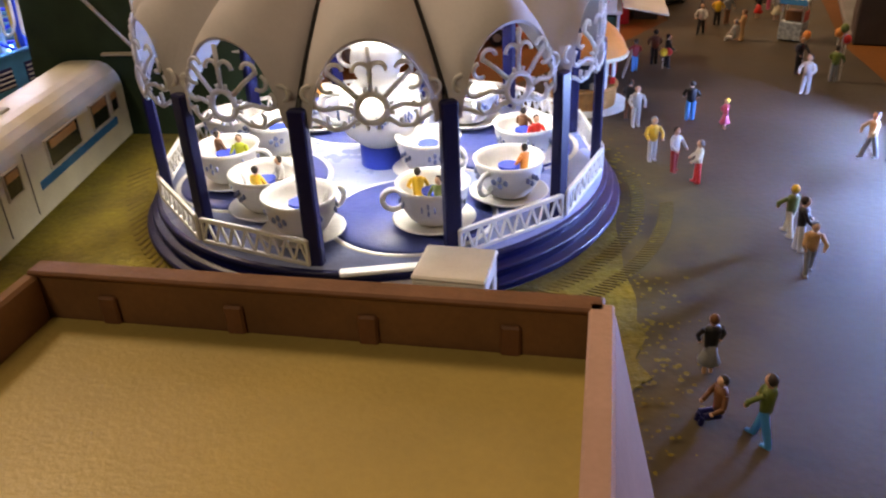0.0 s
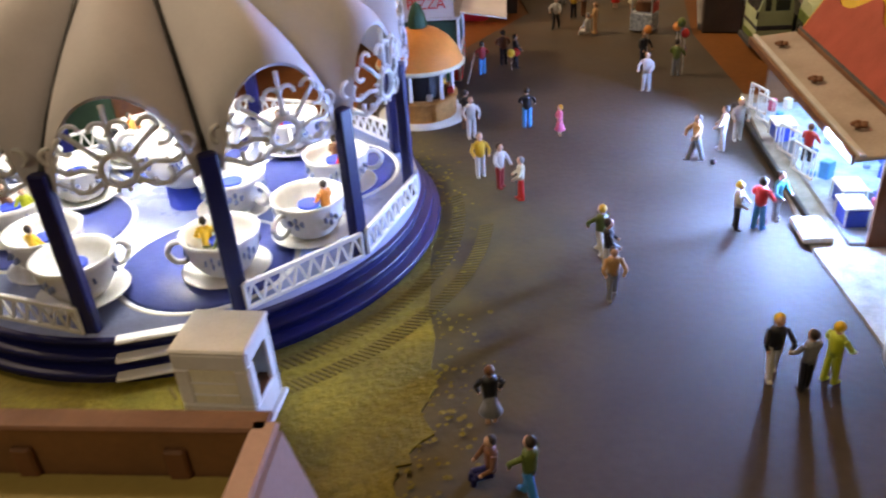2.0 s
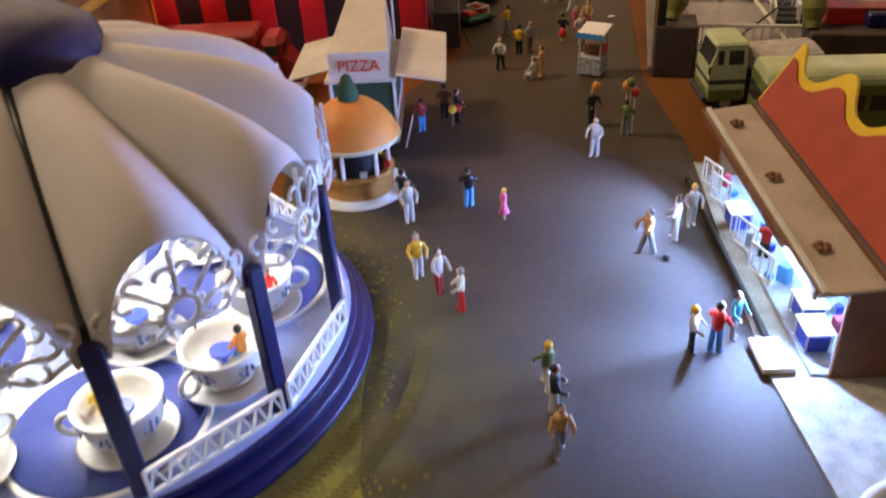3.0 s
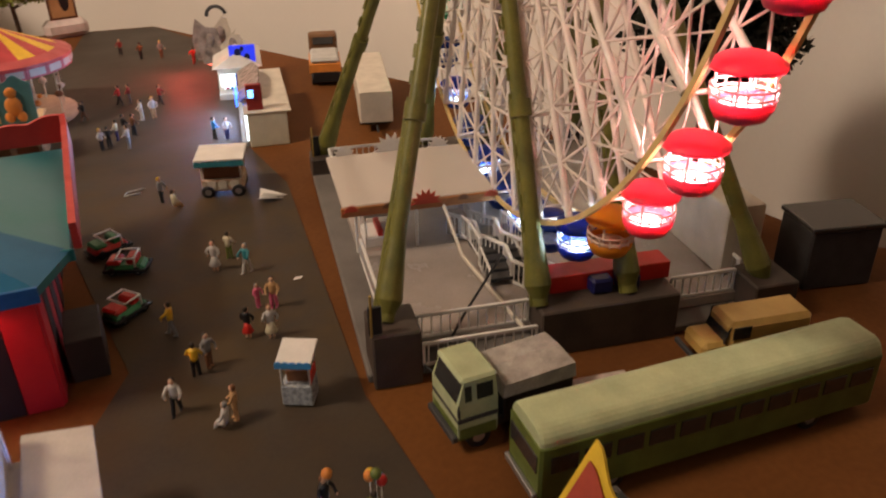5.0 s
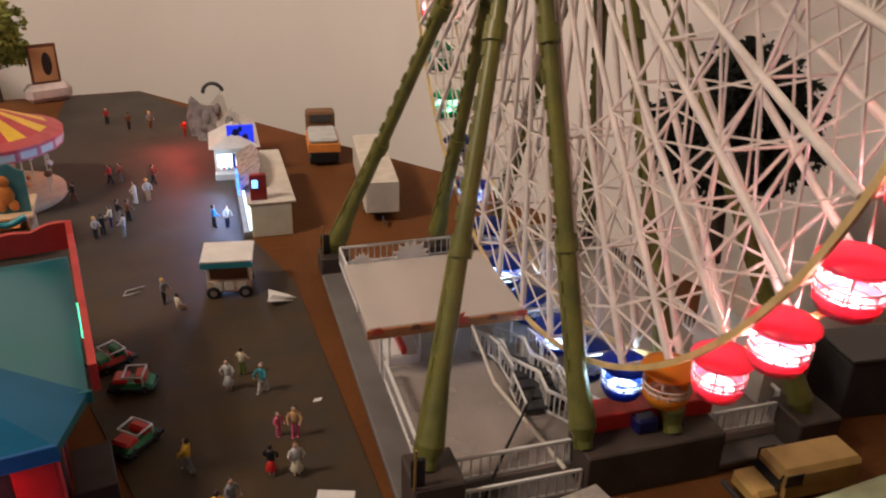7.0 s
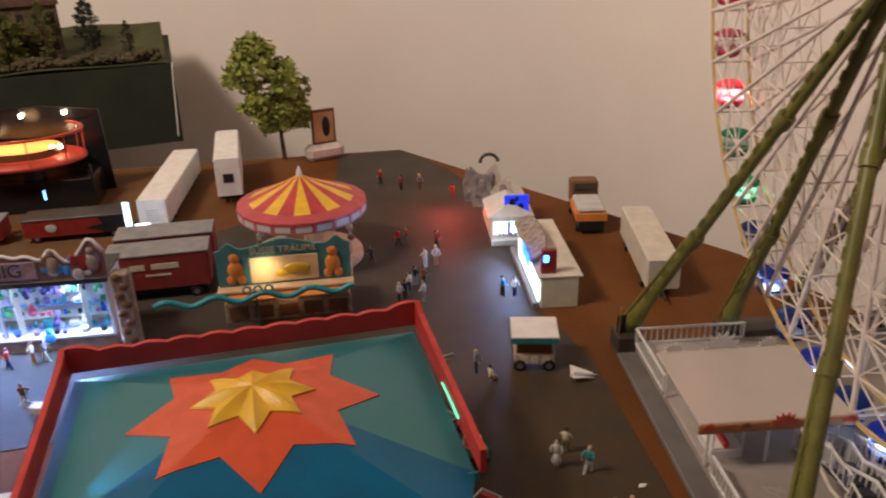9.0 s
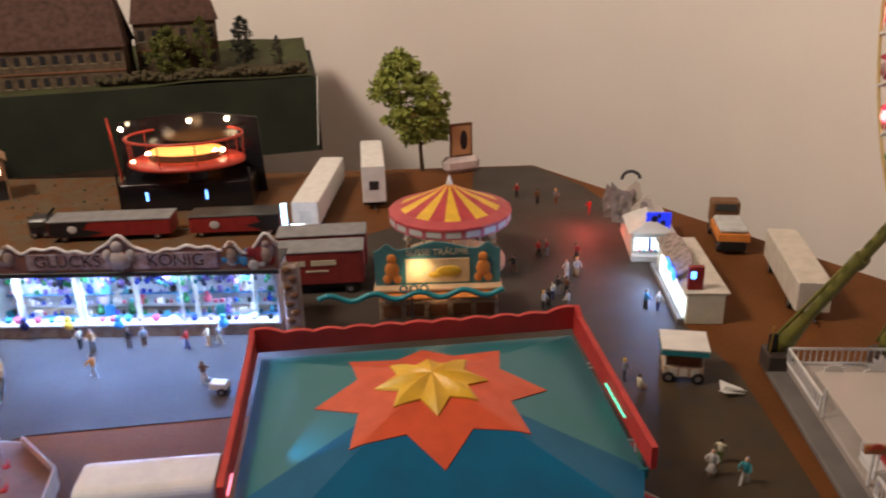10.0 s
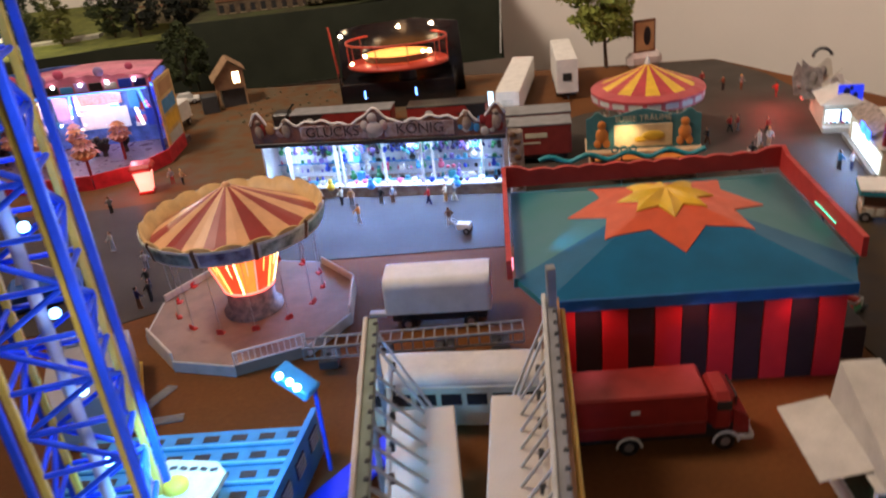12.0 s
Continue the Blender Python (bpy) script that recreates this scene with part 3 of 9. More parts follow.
def teacup(x, y, z, turn, riders, tone):
    cup = thing("teacup", "white model teacup on a saucer with blue flowers" + (" and painted riders" if riders else ""), "teacup", at(x, y, z, turn), "teacups on the ride")
    K = Matrix.Scale(1.14, 4)
    cup.matrix_world = cup.matrix_world @ K
    part("saucer", Geo().lathe([(0, 0.0008), (0.007, 0.0008), (0.0112, 0.0026), (0.0117, 0.0024), (0.0075, 0.0), (0, 0)], 28), WHITE, cup)
    part("cup_bowl", Geo().lathe([(0, 0.0022), (0.0055, 0.0018), (0.0068, 0.003), (0.0088, 0.0062), (0.0098, 0.0112), (0.0104, 0.0128), (0.0095, 0.0126), (0.0088, 0.0108), (0.0078, 0.0072), (0, 0.0066)], 28), WHITE, cup)
    part("handle", Geo().torus(0.0030, 0.0008, Matrix.Translation((0.0110, 0, 0.0080)), 14, 6), WHITE, cup)
    part("wheel", Geo().cyl(0.0009, 0.003, (0, 0, 0.0066), 8).cyl(0.0032, 0.0008, (0, 0, 0.0096), 16), DEEPBLUE, cup, "blue steering wheel")
    fl = Geo()
    for k in range(6):
        m = pose(0, 0, 0.0085, 0, 0, 60 * k + 20) @ Matrix.Translation((0.00935, 0, 0))
        for p in range(4):
            b = p * math.pi / 2
            fl.ball(0.0010, m @ Vector((0.0002 * math.sin(b), 0.0017 * math.cos(b), 0.0011 * math.sin(b))), 5, 4, (0.35, 1.1, 1))
    part("flower_pattern", fl, CUP_FLOWER, cup)
    m = at(x, y, z, turn)
    for k in range(riders):
        p = m @ Vector((0.0052 * math.cos(k * 2.4 + turn), 0.0052 * math.sin(k * 2.4 + turn), 0.0066))
        figurine(p.x, p.y, tone[k % len(tone)], tone[(k + 1) % len(tone)], h=0.0165, turn=turn + 137 * k, stance="sit", z=p.z)


CX, CY = 0.103, 0.4245
for i, (x, y, r, tone) in enumerate((
        (0.051, 0.402, 2, ("lime", "brown")), (0.088, 0.362, 0, ()), (0.069, 0.461, 2, ("orange", "black")), (0.0625, 0.428, 0, ()), (0.128, 0.371, 2, ("yellow", "green")),
        (0.151, 0.391, 1, ("orange", "blue")), (0.133, 0.463, 1, ("red", "black")), (0.122, 0.411, 0, ()), (0.156, 0.424, 2, ("red", "brown")), (0.100, 0.477, 1, ("yellow", "black")), (0.042, 0.437, 0, ()), (0.072, 0.379, 2, ("yellow", "white")))):
    teacup(x, y, 0.0138, 47 * i, r, tone)

# light under the canvas
lamp("teacup_roof_light", "SPOT", (CX, CY, 0.088), 0.42, (0.90, 0.93, 1.0), 0.010, (CX, CY + 0.0001, 0.0), 125)
for k in range(6):
    a = radians(15 + 60 * k)
    lamp("teacup_light", "SPOT", (CX + 0.044 * math.cos(a), CY + 0.044 * math.sin(a), 0.078), 0.125, (0.90, 0.93, 1.0), 0.006, (CX + 0.046 * math.cos(a), CY + 0.046 * math.sin(a), 0.0), 120)


# ---- vehicles ----
def wheels(parent, spots, r=0.0048, w=0.0032, along="x"):
    """Tyres with rims; each axle spot is (x, y)."""
    for x, y in spots:
        m = Matrix.Translation((x, y, r)) @ (pose(0, 0, 0, 90, 0, 0) if along == "x" else pose(0, 0, 0, 0, 90, 0))
        g = Geo()
        g.at = m
        g.lathe([(0.5 * r, -w / 2), (0.92 * r, -w / 2), (r, -w * 0.35), (r, w * 0.35), (0.92 * r, w / 2), (0.5 * r, w / 2)], 18)
        tyre = part("wheel", g, BLACK, parent)
        g = Geo()
        g.at = m
        g.cyl(0.52 * r, w * 0.9, (0, 0, -w * 0.45), 14)
        part("rim", g, STEEL, tyre)


def windows(parent, spots, material=SMOKE, name="window"):
    """Panes: (cx, cy, cz, width, height, axis), axis being the wall that they sit in."""
    for x, y, z, w, h, axis in spots:
        g = Geo()
        if axis == "y":
            g.box(w, 0.0007, h, (x, y, z - h / 2), bev=0.0002)
        else:
            g.box(0.0007, w, h, (x, y, z - h / 2), bev=0.0002)
        part(name, g, material, parent)


def long_body(L, w, z0, z1, r, material_geo=None, end_round=0.0, n=6):
    """A body along x with a rounded roof, its ends drawn in a little."""
    sec = hull(w, 0, z0, z1, r)
    xs = [(-L / 2, 0.93), (-L / 2 + 0.0015, 0.985), (-L / 2 + 0.004, 1), (L / 2 - 0.004, 1), (L / 2 - 0.0015, 0.985), (L / 2, 0.93)]
    k = len(sec)
    pts = []
    for x, s in xs:
        for y, z in sec:
            zz = z if z < (z0 + z1) / 2 else z1 - (z1 - z) - (z1 - z0) * (1 - s) * 0.35 * end_round
            pts.append((x, y * s, zz))
    fs = []
    for j in range(len(xs) - 1):
        for i in range(k):
            fs.append([j * k + i, j * k + (i + 1) % k, (j + 1) * k + (i + 1) % k, (j + 1) * k + i])
    g = Geo().put(pts, fs, False)
    g.put(pts[:k], [list(range(k))[::-1]])
    g.put(pts[-k:], [list(range(k))])
    return g


# white caravan with a blue stripe
van = thing("caravan", "white model caravan with a blue stripe on ochre turf", "caravan", at(-0.0375, 0.4235, 0.0011, 94))
CARW = mat("caravan_white", (0.66, 0.63, 0.52), 0.38, vary=0.07, scale=60)
g = long_body(0.138, 0.032, 0.0020, 0.0365, 0.011, end_round=1.0)
g.v = [(x - 0.009, y, z) for x, y, z in g.v]
part("body", g, CARW, van)
part("stripe", Geo().box(0.072, 0.0005, 0.0034, (0.009, -0.0162, 0.0112)), mat("stripe_blue", (0.008, 0.14, 0.34), 0.4), van, "blue stripe")
for x, w, h in ((-0.043, 0.010, 0.0095), (-0.0035, 0.027, 0.0105), (0.0305, 0.0165, 0.0105), (0.0455, 0.007, 0.0085)):
    pane = part("window", Geo().box(w, 0.0007, h, (x, -0.0161, 0.0212 - h / 2), bev=0.0002), SMOKE, van, "dark caravan window")
    g = Geo()
    for dz in (-1, 1):
        g.box(w + 0.0012, 0.0010, 0.0007, (x, -0.0163, 0.0212 + dz * h / 2 - 0.00035), bev=0.0002)
    for dx in (-1, 1):
        g.box(0.0007, 0.0010, h, (x + dx * w / 2, -0.0163, 0.0212 - h / 2), bev=0.0002)
    part("frame", g, IVORY, pane, "pale window frame")
    part("blind", Geo().box(w * 0.8, 0.0006, h * 0.32, (x, -0.0166, 0.0212 + h * 0.12), bev=0.0002), TAN, pane, "tan half-drawn blind")
part("door_line", Geo().box(0.0004, 0.0005, 0.0235, (-0.033, -0.0162, 0.0045)).box(0.0004, 0.0005, 0.0235, (-0.0525, -0.0162, 0.0045)), GREY, van, "grey door seam")
part("vent", Geo().box(0.006, 0.005, 0.0012, (-0.012, 0.0, 0.0363), bev=0.0004), PALE, van)
wheels(van, [(0.050, -0.0130), (0.050, 0.0130), (-0.012, 0.0130)], 0.0046)
part("undercarriage", Geo().box(0.1, 0.026, 0.0022, (0, 0, 0.0006)), BLACK, van)
part("drawbar", Geo().tube((0.059, -0.006, 0.004), (0.080, 0, 0.003), 0.0009).tube((0.059, 0.006, 0.004), (0.080, 0, 0.003), 0.0009).tube((0.066, -0.004, 0.0035), (0.066, 0.004, 0.0035), 0.0007).cyl(0.0011, 0.006, (0.074, 0, 0.0), 8), DARK, van)

# second caravan standing behind the first
v2 = thing("caravan", "cream model caravan with a rounded roof behind another caravan", "caravan", at(-0.086, 0.372, 0.0011, 99))
part("body", long_body(0.105, 0.030, 0.004, 0.0345, 0.010, end_round=1.0), CREAM, v2)
for x in (-0.03, 0.002, 0.034):
    part("window", Geo().box(0.014, 0.0007, 0.009, (x, -0.0152, 0.0165), bev=0.0002), SMOKE, v2)
wheels(v2, [(0.0, -0.012), (0.0, 0.012)], 0.0046)

# red truck beside the striped tent
tr = thing("box_truck", "red model box truck with white wheel arches", "truck", at(0.0955, 0.6545, 0, -3.5))
TRUCKR = mat("truck_red", (0.27, 0.016, 0.012), 0.45, vary=0.1)
part("cargo_box", Geo().box(0.072, 0.027, 0.0185, (-0.0025, 0, 0.0185), bev=0.0012), TRUCKR, tr)
part("chassis", Geo().box(0.086, 0.022, 0.008, (0.006, 0, 0.007)), BLACK, tr)
part("side_panel", Geo().box(0.071, 0.0262, 0.0075, (-0.0025, 0, 0.0112), bev=0.0005), mat("truck_red_low", (0.2, 0.012, 0.01), 0.5), tr)
cab = part("cab", Geo().box(0.0135, 0.0245, 0.0235, (0.0412, 0, 0.0102), bev=0.0035), TRUCKR, tr)
part("bonnet", Geo().put([(0.047, -0.0115, 0.0095), (0.0555, -0.0105, 0.0085), (0.0555, 0.0105, 0.0085), (0.047, 0.0115, 0.0095), (0.047, -0.0112, 0.0240), (0.0552, -0.0090, 0.0172), (0.0552, 0.0090, 0.0172), (0.047, 0.0112, 0.0240)], [[3, 2, 1, 0], [0, 1, 5, 4], [1, 2, 6, 5], [2, 3, 7, 6], [3, 0, 4, 7], [4, 5, 6, 7]]), TRUCKR, tr)
part("bumper", Geo().box(0.002, 0.026, 0.003, (0.0566, 0, 0.0062), bev=0.0008).box(0.008, 0.0012, 0.003, (0.0530, -0.0128, 0.0062), bev=0.0004), WHITE, tr, "white bumper")
windows(tr, [(0.0418, -0.0123, 0.0275, 0.0075, 0.0055, "y"), (0.0484, 0, 0.0285, 0.019, 0.006, "x")])
part("badge", Geo().box(0.0046, 0.0006, 0.0026, (-0.003, -0.0137, 0.0265)), PALE, tr, "pale badge")
for y in (-0.007, 0.007):
    part("headlamp", Geo().ball(0.0013, (0.0556, y, 0.0125), 8, 5), STEEL, tr)
for x in (-0.006, 0.043):
    part("wheel_arch", Geo().torus(0.0064, 0.0008, Matrix.Translation((x, -0.0134, 0.0055)), 12, 5, 0.0, math.pi), WHITE, tr, "white wheel arch")
wheels(tr, [(-0.006, -0.0115), (-0.006, 0.0115), (0.043, -0.0115), (0.043, 0.0115)], 0.0052)


def bus(name, label, x, y, turn, L, w, z1, paint, roofpaint, group=""):
    b = thing(name, label, "bus", at(x, y, 0.0, turn), group)
    part("body", long_body(L, w, 0.006, z1 - 0.006, 0.001), paint, b)
    part("roof", long_body(L - 0.001, w - 0.001, z1 - 0.009, z1, 0.006, end_round=1.0), roofpaint, b)
    n = int(L / 0.014)
    for i in range(n):
        xx = -L / 2 + 0.010 + (L - 0.02) * i / (n - 1)
        windows(b, [(xx, s * (w / 2 + 0.0001), z1 - 0.0145, 0.0112, 0.0075, "y") for s in (-1, 1)])
    windows(b, [(s * (L / 2 + 0.0001), 0, z1 - 0.0145, w * 0.85, 0.008, "x") for s in (-1, 1)], name="windscreen")
    wheels(b, [(s * L * 0.3, q * (w / 2 - 0.0022)) for s in (-1, 1) for q in (-1, 1)], 0.0056)
    part("bumper", Geo().box(0.002, w * 0.95, 0.003, (-L / 2 - 0.001, 0, 0.006)), STEEL, b)
    return b


bus("coach", "cream model coach with dark windows", 0.002, 0.690, -8, 0.104, 0.03, 0.038, CREAM, IVORY)
bus("long_coach", "pale green long model coach beside the wheel platform", 0.4435, 0.5370, -9.0, 0.156, 0.026, 0.036, OLIVE, LIME)

# green lorry with a pale canvas
lo = thing("lorry", "pale green model lorry with a canvas load cover", "lorry", at(0.3785, 0.5880, 0, -5))
part("chassis", Geo().box(0.052, 0.02, 0.005, (0.006, 0, 0.006)), BLACK, lo)
cab = part("cab", Geo().put([(-0.0225, -0.0125, 0.008), (-0.0050, -0.0125, 0.008), (-0.0050, 0.0125, 0.008), (-0.0225, 0.0125, 0.008), (-0.0225, -0.0125, 0.0235), (-0.0050, -0.0125, 0.0235), (-0.0050, 0.0125, 0.0235), (-0.0225, 0.0125, 0.0235),
                             (-0.0195, -0.0112, 0.0335), (-0.0055, -0.0112, 0.0335), (-0.0055, 0.0112, 0.0335), (-0.0195, 0.0112, 0.0335)],
                            [[3, 2, 1, 0], [0, 1, 5, 4], [1, 2, 6, 5], [2, 3, 7, 6], [3, 0, 4, 7], [4, 5, 9, 8], [5, 6, 10, 9], [6, 7, 11, 10], [7, 4, 8, 11], [8, 9, 10, 11]]), LIME, lo)
part("cab_roof", Geo().box(0.0160, 0.0240, 0.0028, (-0.0128, 0, 0.0328), bev=0.0012), LIME, cab, "pale green cab roof")
part("windscreen", Geo().box(0.0007, 0.0208, 0.0088, (-0.0224, 0, 0.0242), rot=pose(0, 0, 0, 0, 16, 0), bev=0.0002), SMOKE, cab, "dark raked windscreen")
part("dark_band", Geo().box(0.0178, 0.0256, 0.0026, (-0.0137, 0, 0.0150), bev=0.0004), DARK, cab, "dark band round the cab")
for sd in (-1, 1):
    for x, w in ((-0.0105, 0.0072), (-0.0178, 0.0030)):
        part("side_window", Geo().box(w, 0.0007, 0.0070, (x, sd * 0.01215, 0.0248), rot=pose(0, 0, 0, sd * 7, 0, 0), bev=0.0002), SMOKE, cab, "dark side window")
    part("mirror", Geo().tube((-0.0222, sd * 0.0125, 0.024), (-0.0240, sd * 0.0160, 0.025), 0.0004).box(0.0008, 0.002, 0.004, (-0.0240, sd * 0.0163, 0.022)), BLACK, cab)
part("cab_skirt", Geo().box(0.0180, 0.0255, 0.007, (-0.0136, 0, 0.006), bev=0.001), OLIVE, lo)
part("load_cover", Geo().put([(-0.0025, -0.0125, 0.0215), (0.0315, -0.0125, 0.0215), (0.0315, 0.0125, 0.0215), (-0.0025, 0.0125, 0.0215), (-0.0018, -0.0122, 0.0275), (0.0308, -0.0122, 0.0285), (0.0308, 0.0122, 0.0285), (-0.0018, 0.0122, 0.0275), (-0.0012, 0, 0.0292), (0.0300, 0, 0.0304)],
                             [[3, 2, 1, 0], [0, 1, 5, 4], [1, 2, 6, 9, 5], [2, 3, 7, 6], [3, 0, 4, 8, 7], [4, 5, 9, 8], [8, 9, 6, 7]]), mat("cover_canvas", (0.42, 0.39, 0.35), 0.8, vary=0.2, scale=120), lo, "pale canvas cover")
part("load_bed", Geo().box(0.0325, 0.0235, 0.012, (0.0145, 0, 0.0095)), BLACK, lo, "dark load bed")
part("bumper", Geo().box(0.0025, 0.025, 0.003, (-0.0237, 0, 0.006)), DARK, lo)
wheels(lo, [(-0.013, q * 0.0105) for q in (-1, 1)] + [(0.019, q * 0.0105) for q in (-1, 1)], 0.0055)

ft = thing("flat_trailer", "low flat pale model trailer behind a lorry", "trailer", at(0.4245, 0.5730, 0, -14))
part("deck", Geo().box(0.026, 0.014, 0.0028, (0, 0, 0.0085), bev=0.0006), mat("trailer_deck_pale", (0.5, 0.42, 0.38), 0.5, vary=0.2, scale=150), ft)
part("chassis", Geo().box(0.022, 0.008, 0.003, (0, 0, 0.0055)), DARK, ft)
wheels(ft, [(-0.007, q * 0.0055) for q in (-1, 1)] + [(0.007, q * 0.0055) for q in (-1, 1)], 0.0040, 0.0022)

# yellow delivery van
vy = thing("delivery_van", "yellow-ochre model delivery van parked on brown board", "van", at(0.5085, 0.5695, 0, -15.5))
body = mat("van_ochre", (0.52, 0.33, 0.1), 0.4, vary=0.08)
part("body", Geo().box(0.043, 0.0195, 0.018, (0.0045, 0, 0.0055), bev=0.0025), body, vy)
part("bonnet", Geo().box(0.013, 0.0185, 0.0085, (-0.0225, 0, 0.0055), bev=0.002), body, vy)
part("windscreen", Geo().box(0.0008, 0.017, 0.0095, (-0.0185, 0, 0.0125), rot=pose(0, 0, 0, 0, 18, 0)), SMOKE, vy)
windows(vy, [(-0.011, -0.0099, 0.0185, 0.009, 0.0065, "y"), (-0.011, 0.0099, 0.0185, 0.009, 0.0065, "y")])
wheels(vy, [(-0.0185, s * 0.009) for s in (-1, 1)] + [(0.016, s * 0.009) for s in (-1, 1)], 0.0042)
part("bumper", Geo().box(0.002, 0.021, 0.0025, (-0.0312, 0, 0.0045)), DARK, vy)


def trailer(label, x, y, turn, L, w, z0, z1, paint, roofpaint=None, drawbar=True, wheels_at=(-0.3, 0.3), rad=0.0015, name="box_trailer"):
    t = thing(name, label, "trailer", at(x, y, 0, turn))
    part("body", long_body(L, w, z0, z1, rad), paint, t)
    if roofpaint:
        part("roof", Geo().box(L + 0.001, w + 0.001, 0.0018, (0, 0, z1 - 0.0004), bev=0.0006), roofpaint, t)
    part("undercarriage", Geo().box(L * 0.9, w * 0.7, z0 - 0.005, (0, 0, 0.005)), BLACK, t)
    wheels(t, [(s * L, q * (w / 2 - 0.002)) for s in wheels_at for q in (-1, 1)], 0.0048)
    if drawbar:
        part("drawbar", Geo().tube((-L / 2, 0, 0.006), (-L / 2 - 0.012, 0, 0.005), 0.0009), DARK, t)
    return t


t = trailer("white model show trailer with a rounded roof", -0.002, 0.803, -6, 0.072, 0.032, 0.013, 0.0385, WHITE, rad=0.006)
part("step", Geo().box(0.012, 0.006, 0.003, (-0.042, -0.010, 0.010)), PALE, t)
WINE = mat("wine_red_paint", (0.24, 0.03, 0.025), 0.5, vary=0.1)
for k, (x, y) in enumerate(((0.105, 1.098), (0.112, 1.137))):
    t = trailer("wine-red model circus trailer with a grey roof", x, y, -8, 0.082, 0.03, 0.011, 0.041, WINE, GREY, wheels_at=(-0.34, 0.34))
    if k == 0:
        # a showman's name, kept to bars
        for q, (w, h, zz) in enumerate(((0.012, 0.005, 0.0285), (0.022, 0.005, 0.0285), (0.02, 0.0018, 0.0225))):
            part("lettering", Geo().box(w, 0.0004, h, ((-0.016, 0.006, 0.0)[q], -0.0152, zz)), CREAM, t, "cream painted lettering")
t = trailer("long white model trailer lit at its end", 0.1215, 1.3385, 76, 0.178, 0.03, 0.006, 0.032, WHITE, wheels_at=(-0.4, -0.3, 0.35))
for k in range(5):
    part("grille_bar", Geo().box(0.0006, 0.013, 0.0011, (-0.0893, 0.0, 0.010 + 0.0026 * k)), PALE, t, "pale grille bar")
t = trailer("white model living van with a dark rear window", 0.187, 1.357, 84, 0.12, 0.027, 0.01, 0.052, WHITE, wheels_at=(-0.3, 0.3))
windows(t, [(-0.0602, 0.0, 0.030, 0.011, 0.010, "x")])
trailer("white model show trailer with a sloping roof edge", 0.508, 0.988, 69, 0.122, 0.027, 0.009, 0.034, IVORY, wheels_at=(-0.3, 0.3))
trailer("white model trailer behind the fairground ride", -0.332, 1.372, 80, 0.05, 0.024, 0.01, 0.034, WHITE)
t = trailer("white model show trailer parked behind the big wheel", 0.553, 0.640, 75, 0.06, 0.022, 0.012, 0.05, IVORY)

# orange tipper lorry at the edge of the board
t = thing("tipper_lorry", "orange and grey model tipper lorry", "lorry", at(0.511, 1.104, 0, 70))
part("chassis", Geo().box(0.07, 0.024, 0.01, (0, 0, 0.004)), BLACK, t)
part("load_bed", Geo().box(0.045, 0.03, 0.008, (-0.012, 0, 0.0135)), ORANGE, t)
part("load", Geo().box(0.042, 0.027, 0.005, (-0.012, 0, 0.0215), bev=0.002), PALE, t)
part("cab", Geo().box(0.018, 0.028, 0.024, (0.024, 0, 0.0135), bev=0.002), RUST, t)
windows(t, [(0.0147, 0, 0.0315, 0.02, 0.007, "x")])
wheels(t, [(s * 0.024, q * 0.012) for s in (-1, 1) for q in (-1, 1)], 0.0055)


# ---- ticket box and open-topped card building near the teacups ----
tb = thing("ticket_box", "small white model ticket box with a frosted window", "ticket booth", at(0.139, 0.3225, 0.0011, -8))
part("base", Geo().box(0.021, 0.019, 0.0015, (0, 0, 0), bev=0.0004), WHITE, tb)
# four walls: solid back, wide front window, open side with a narrow post
part("back_wall", Geo().box(0.0185, 0.0012, 0.0235, (0, 0.0077, 0.0015)), WHITE, tb)
part("side_wall", Geo().box(0.0012, 0.0142, 0.0235, (-0.00865, 0, 0.0015)), WHITE, tb)
part("front_wall", Geo().box(0.0185, 0.0012, 0.0085, (0, -0.0077, 0.0015)), WHITE, tb)
part("front_wall", Geo().box(0.0185, 0.0012, 0.0045, (0, -0.0077, 0.0205)), WHITE, tb)
for x in (-0.0075, 0.0075):
    part("post", Geo().box(0.0035, 0.0012, 0.0105, (x, -0.0077, 0.0100)), WHITE, tb)
PANE = mat("frosted_pane", (0.78, 0.74, 0.58), 0.3)
part("window", Geo().box(0.0115, 0.0006, 0.0105, (0, -0.0075, 0.0100)), PANE, tb, "frosted window")
for z in (0.0130, 0.0165):
    part("glazing_bar", Geo().box(0.0115, 0.0006, 0.0004, (0, -0.0082, z)), WHITE, tb)
part("side_wall", Geo().box(0.0012, 0.0142, 0.0070, (0.00865, 0, 0.0015)), WHITE, tb)
part("side_wall", Geo().box(0.0012, 0.0142, 0.0040, (0.00865, 0, 0.0210)), WHITE, tb)
for y in (-0.0055, 0.0055):
    part("post", Geo().box(0.0012, 0.0032, 0.0125, (0.00865, y, 0.0085)), WHITE, tb)
part("shelf", Geo().box(0.004, 0.012, 0.0006, (0.0068, 0, 0.0085)), BROWN, tb)
part("roof", Geo().box(0.0192, 0.0172, 0.0014, (0, 0, 0.0250), bev=0.0005), WHITE, tb)
g = Geo()
for x, z, r in ((-0.0018, 0.0030, 0.0010), (0.0018, 0.0030, 0.0010), (0, 0.0044, 0.0012), (0, 0.0027, 0.0011), (-0.0033, 0.0023, 0.0007), (0.0033, 0.0023, 0.0007)):
    g.ball(r, (x, -0.0083, z), 8, 5, (1.2, 0.15, 1))
part("flower_motif", g, mat("motif_blue", (0.22, 0.25, 0.6), 0.5), tb, "blue painted flower motif")

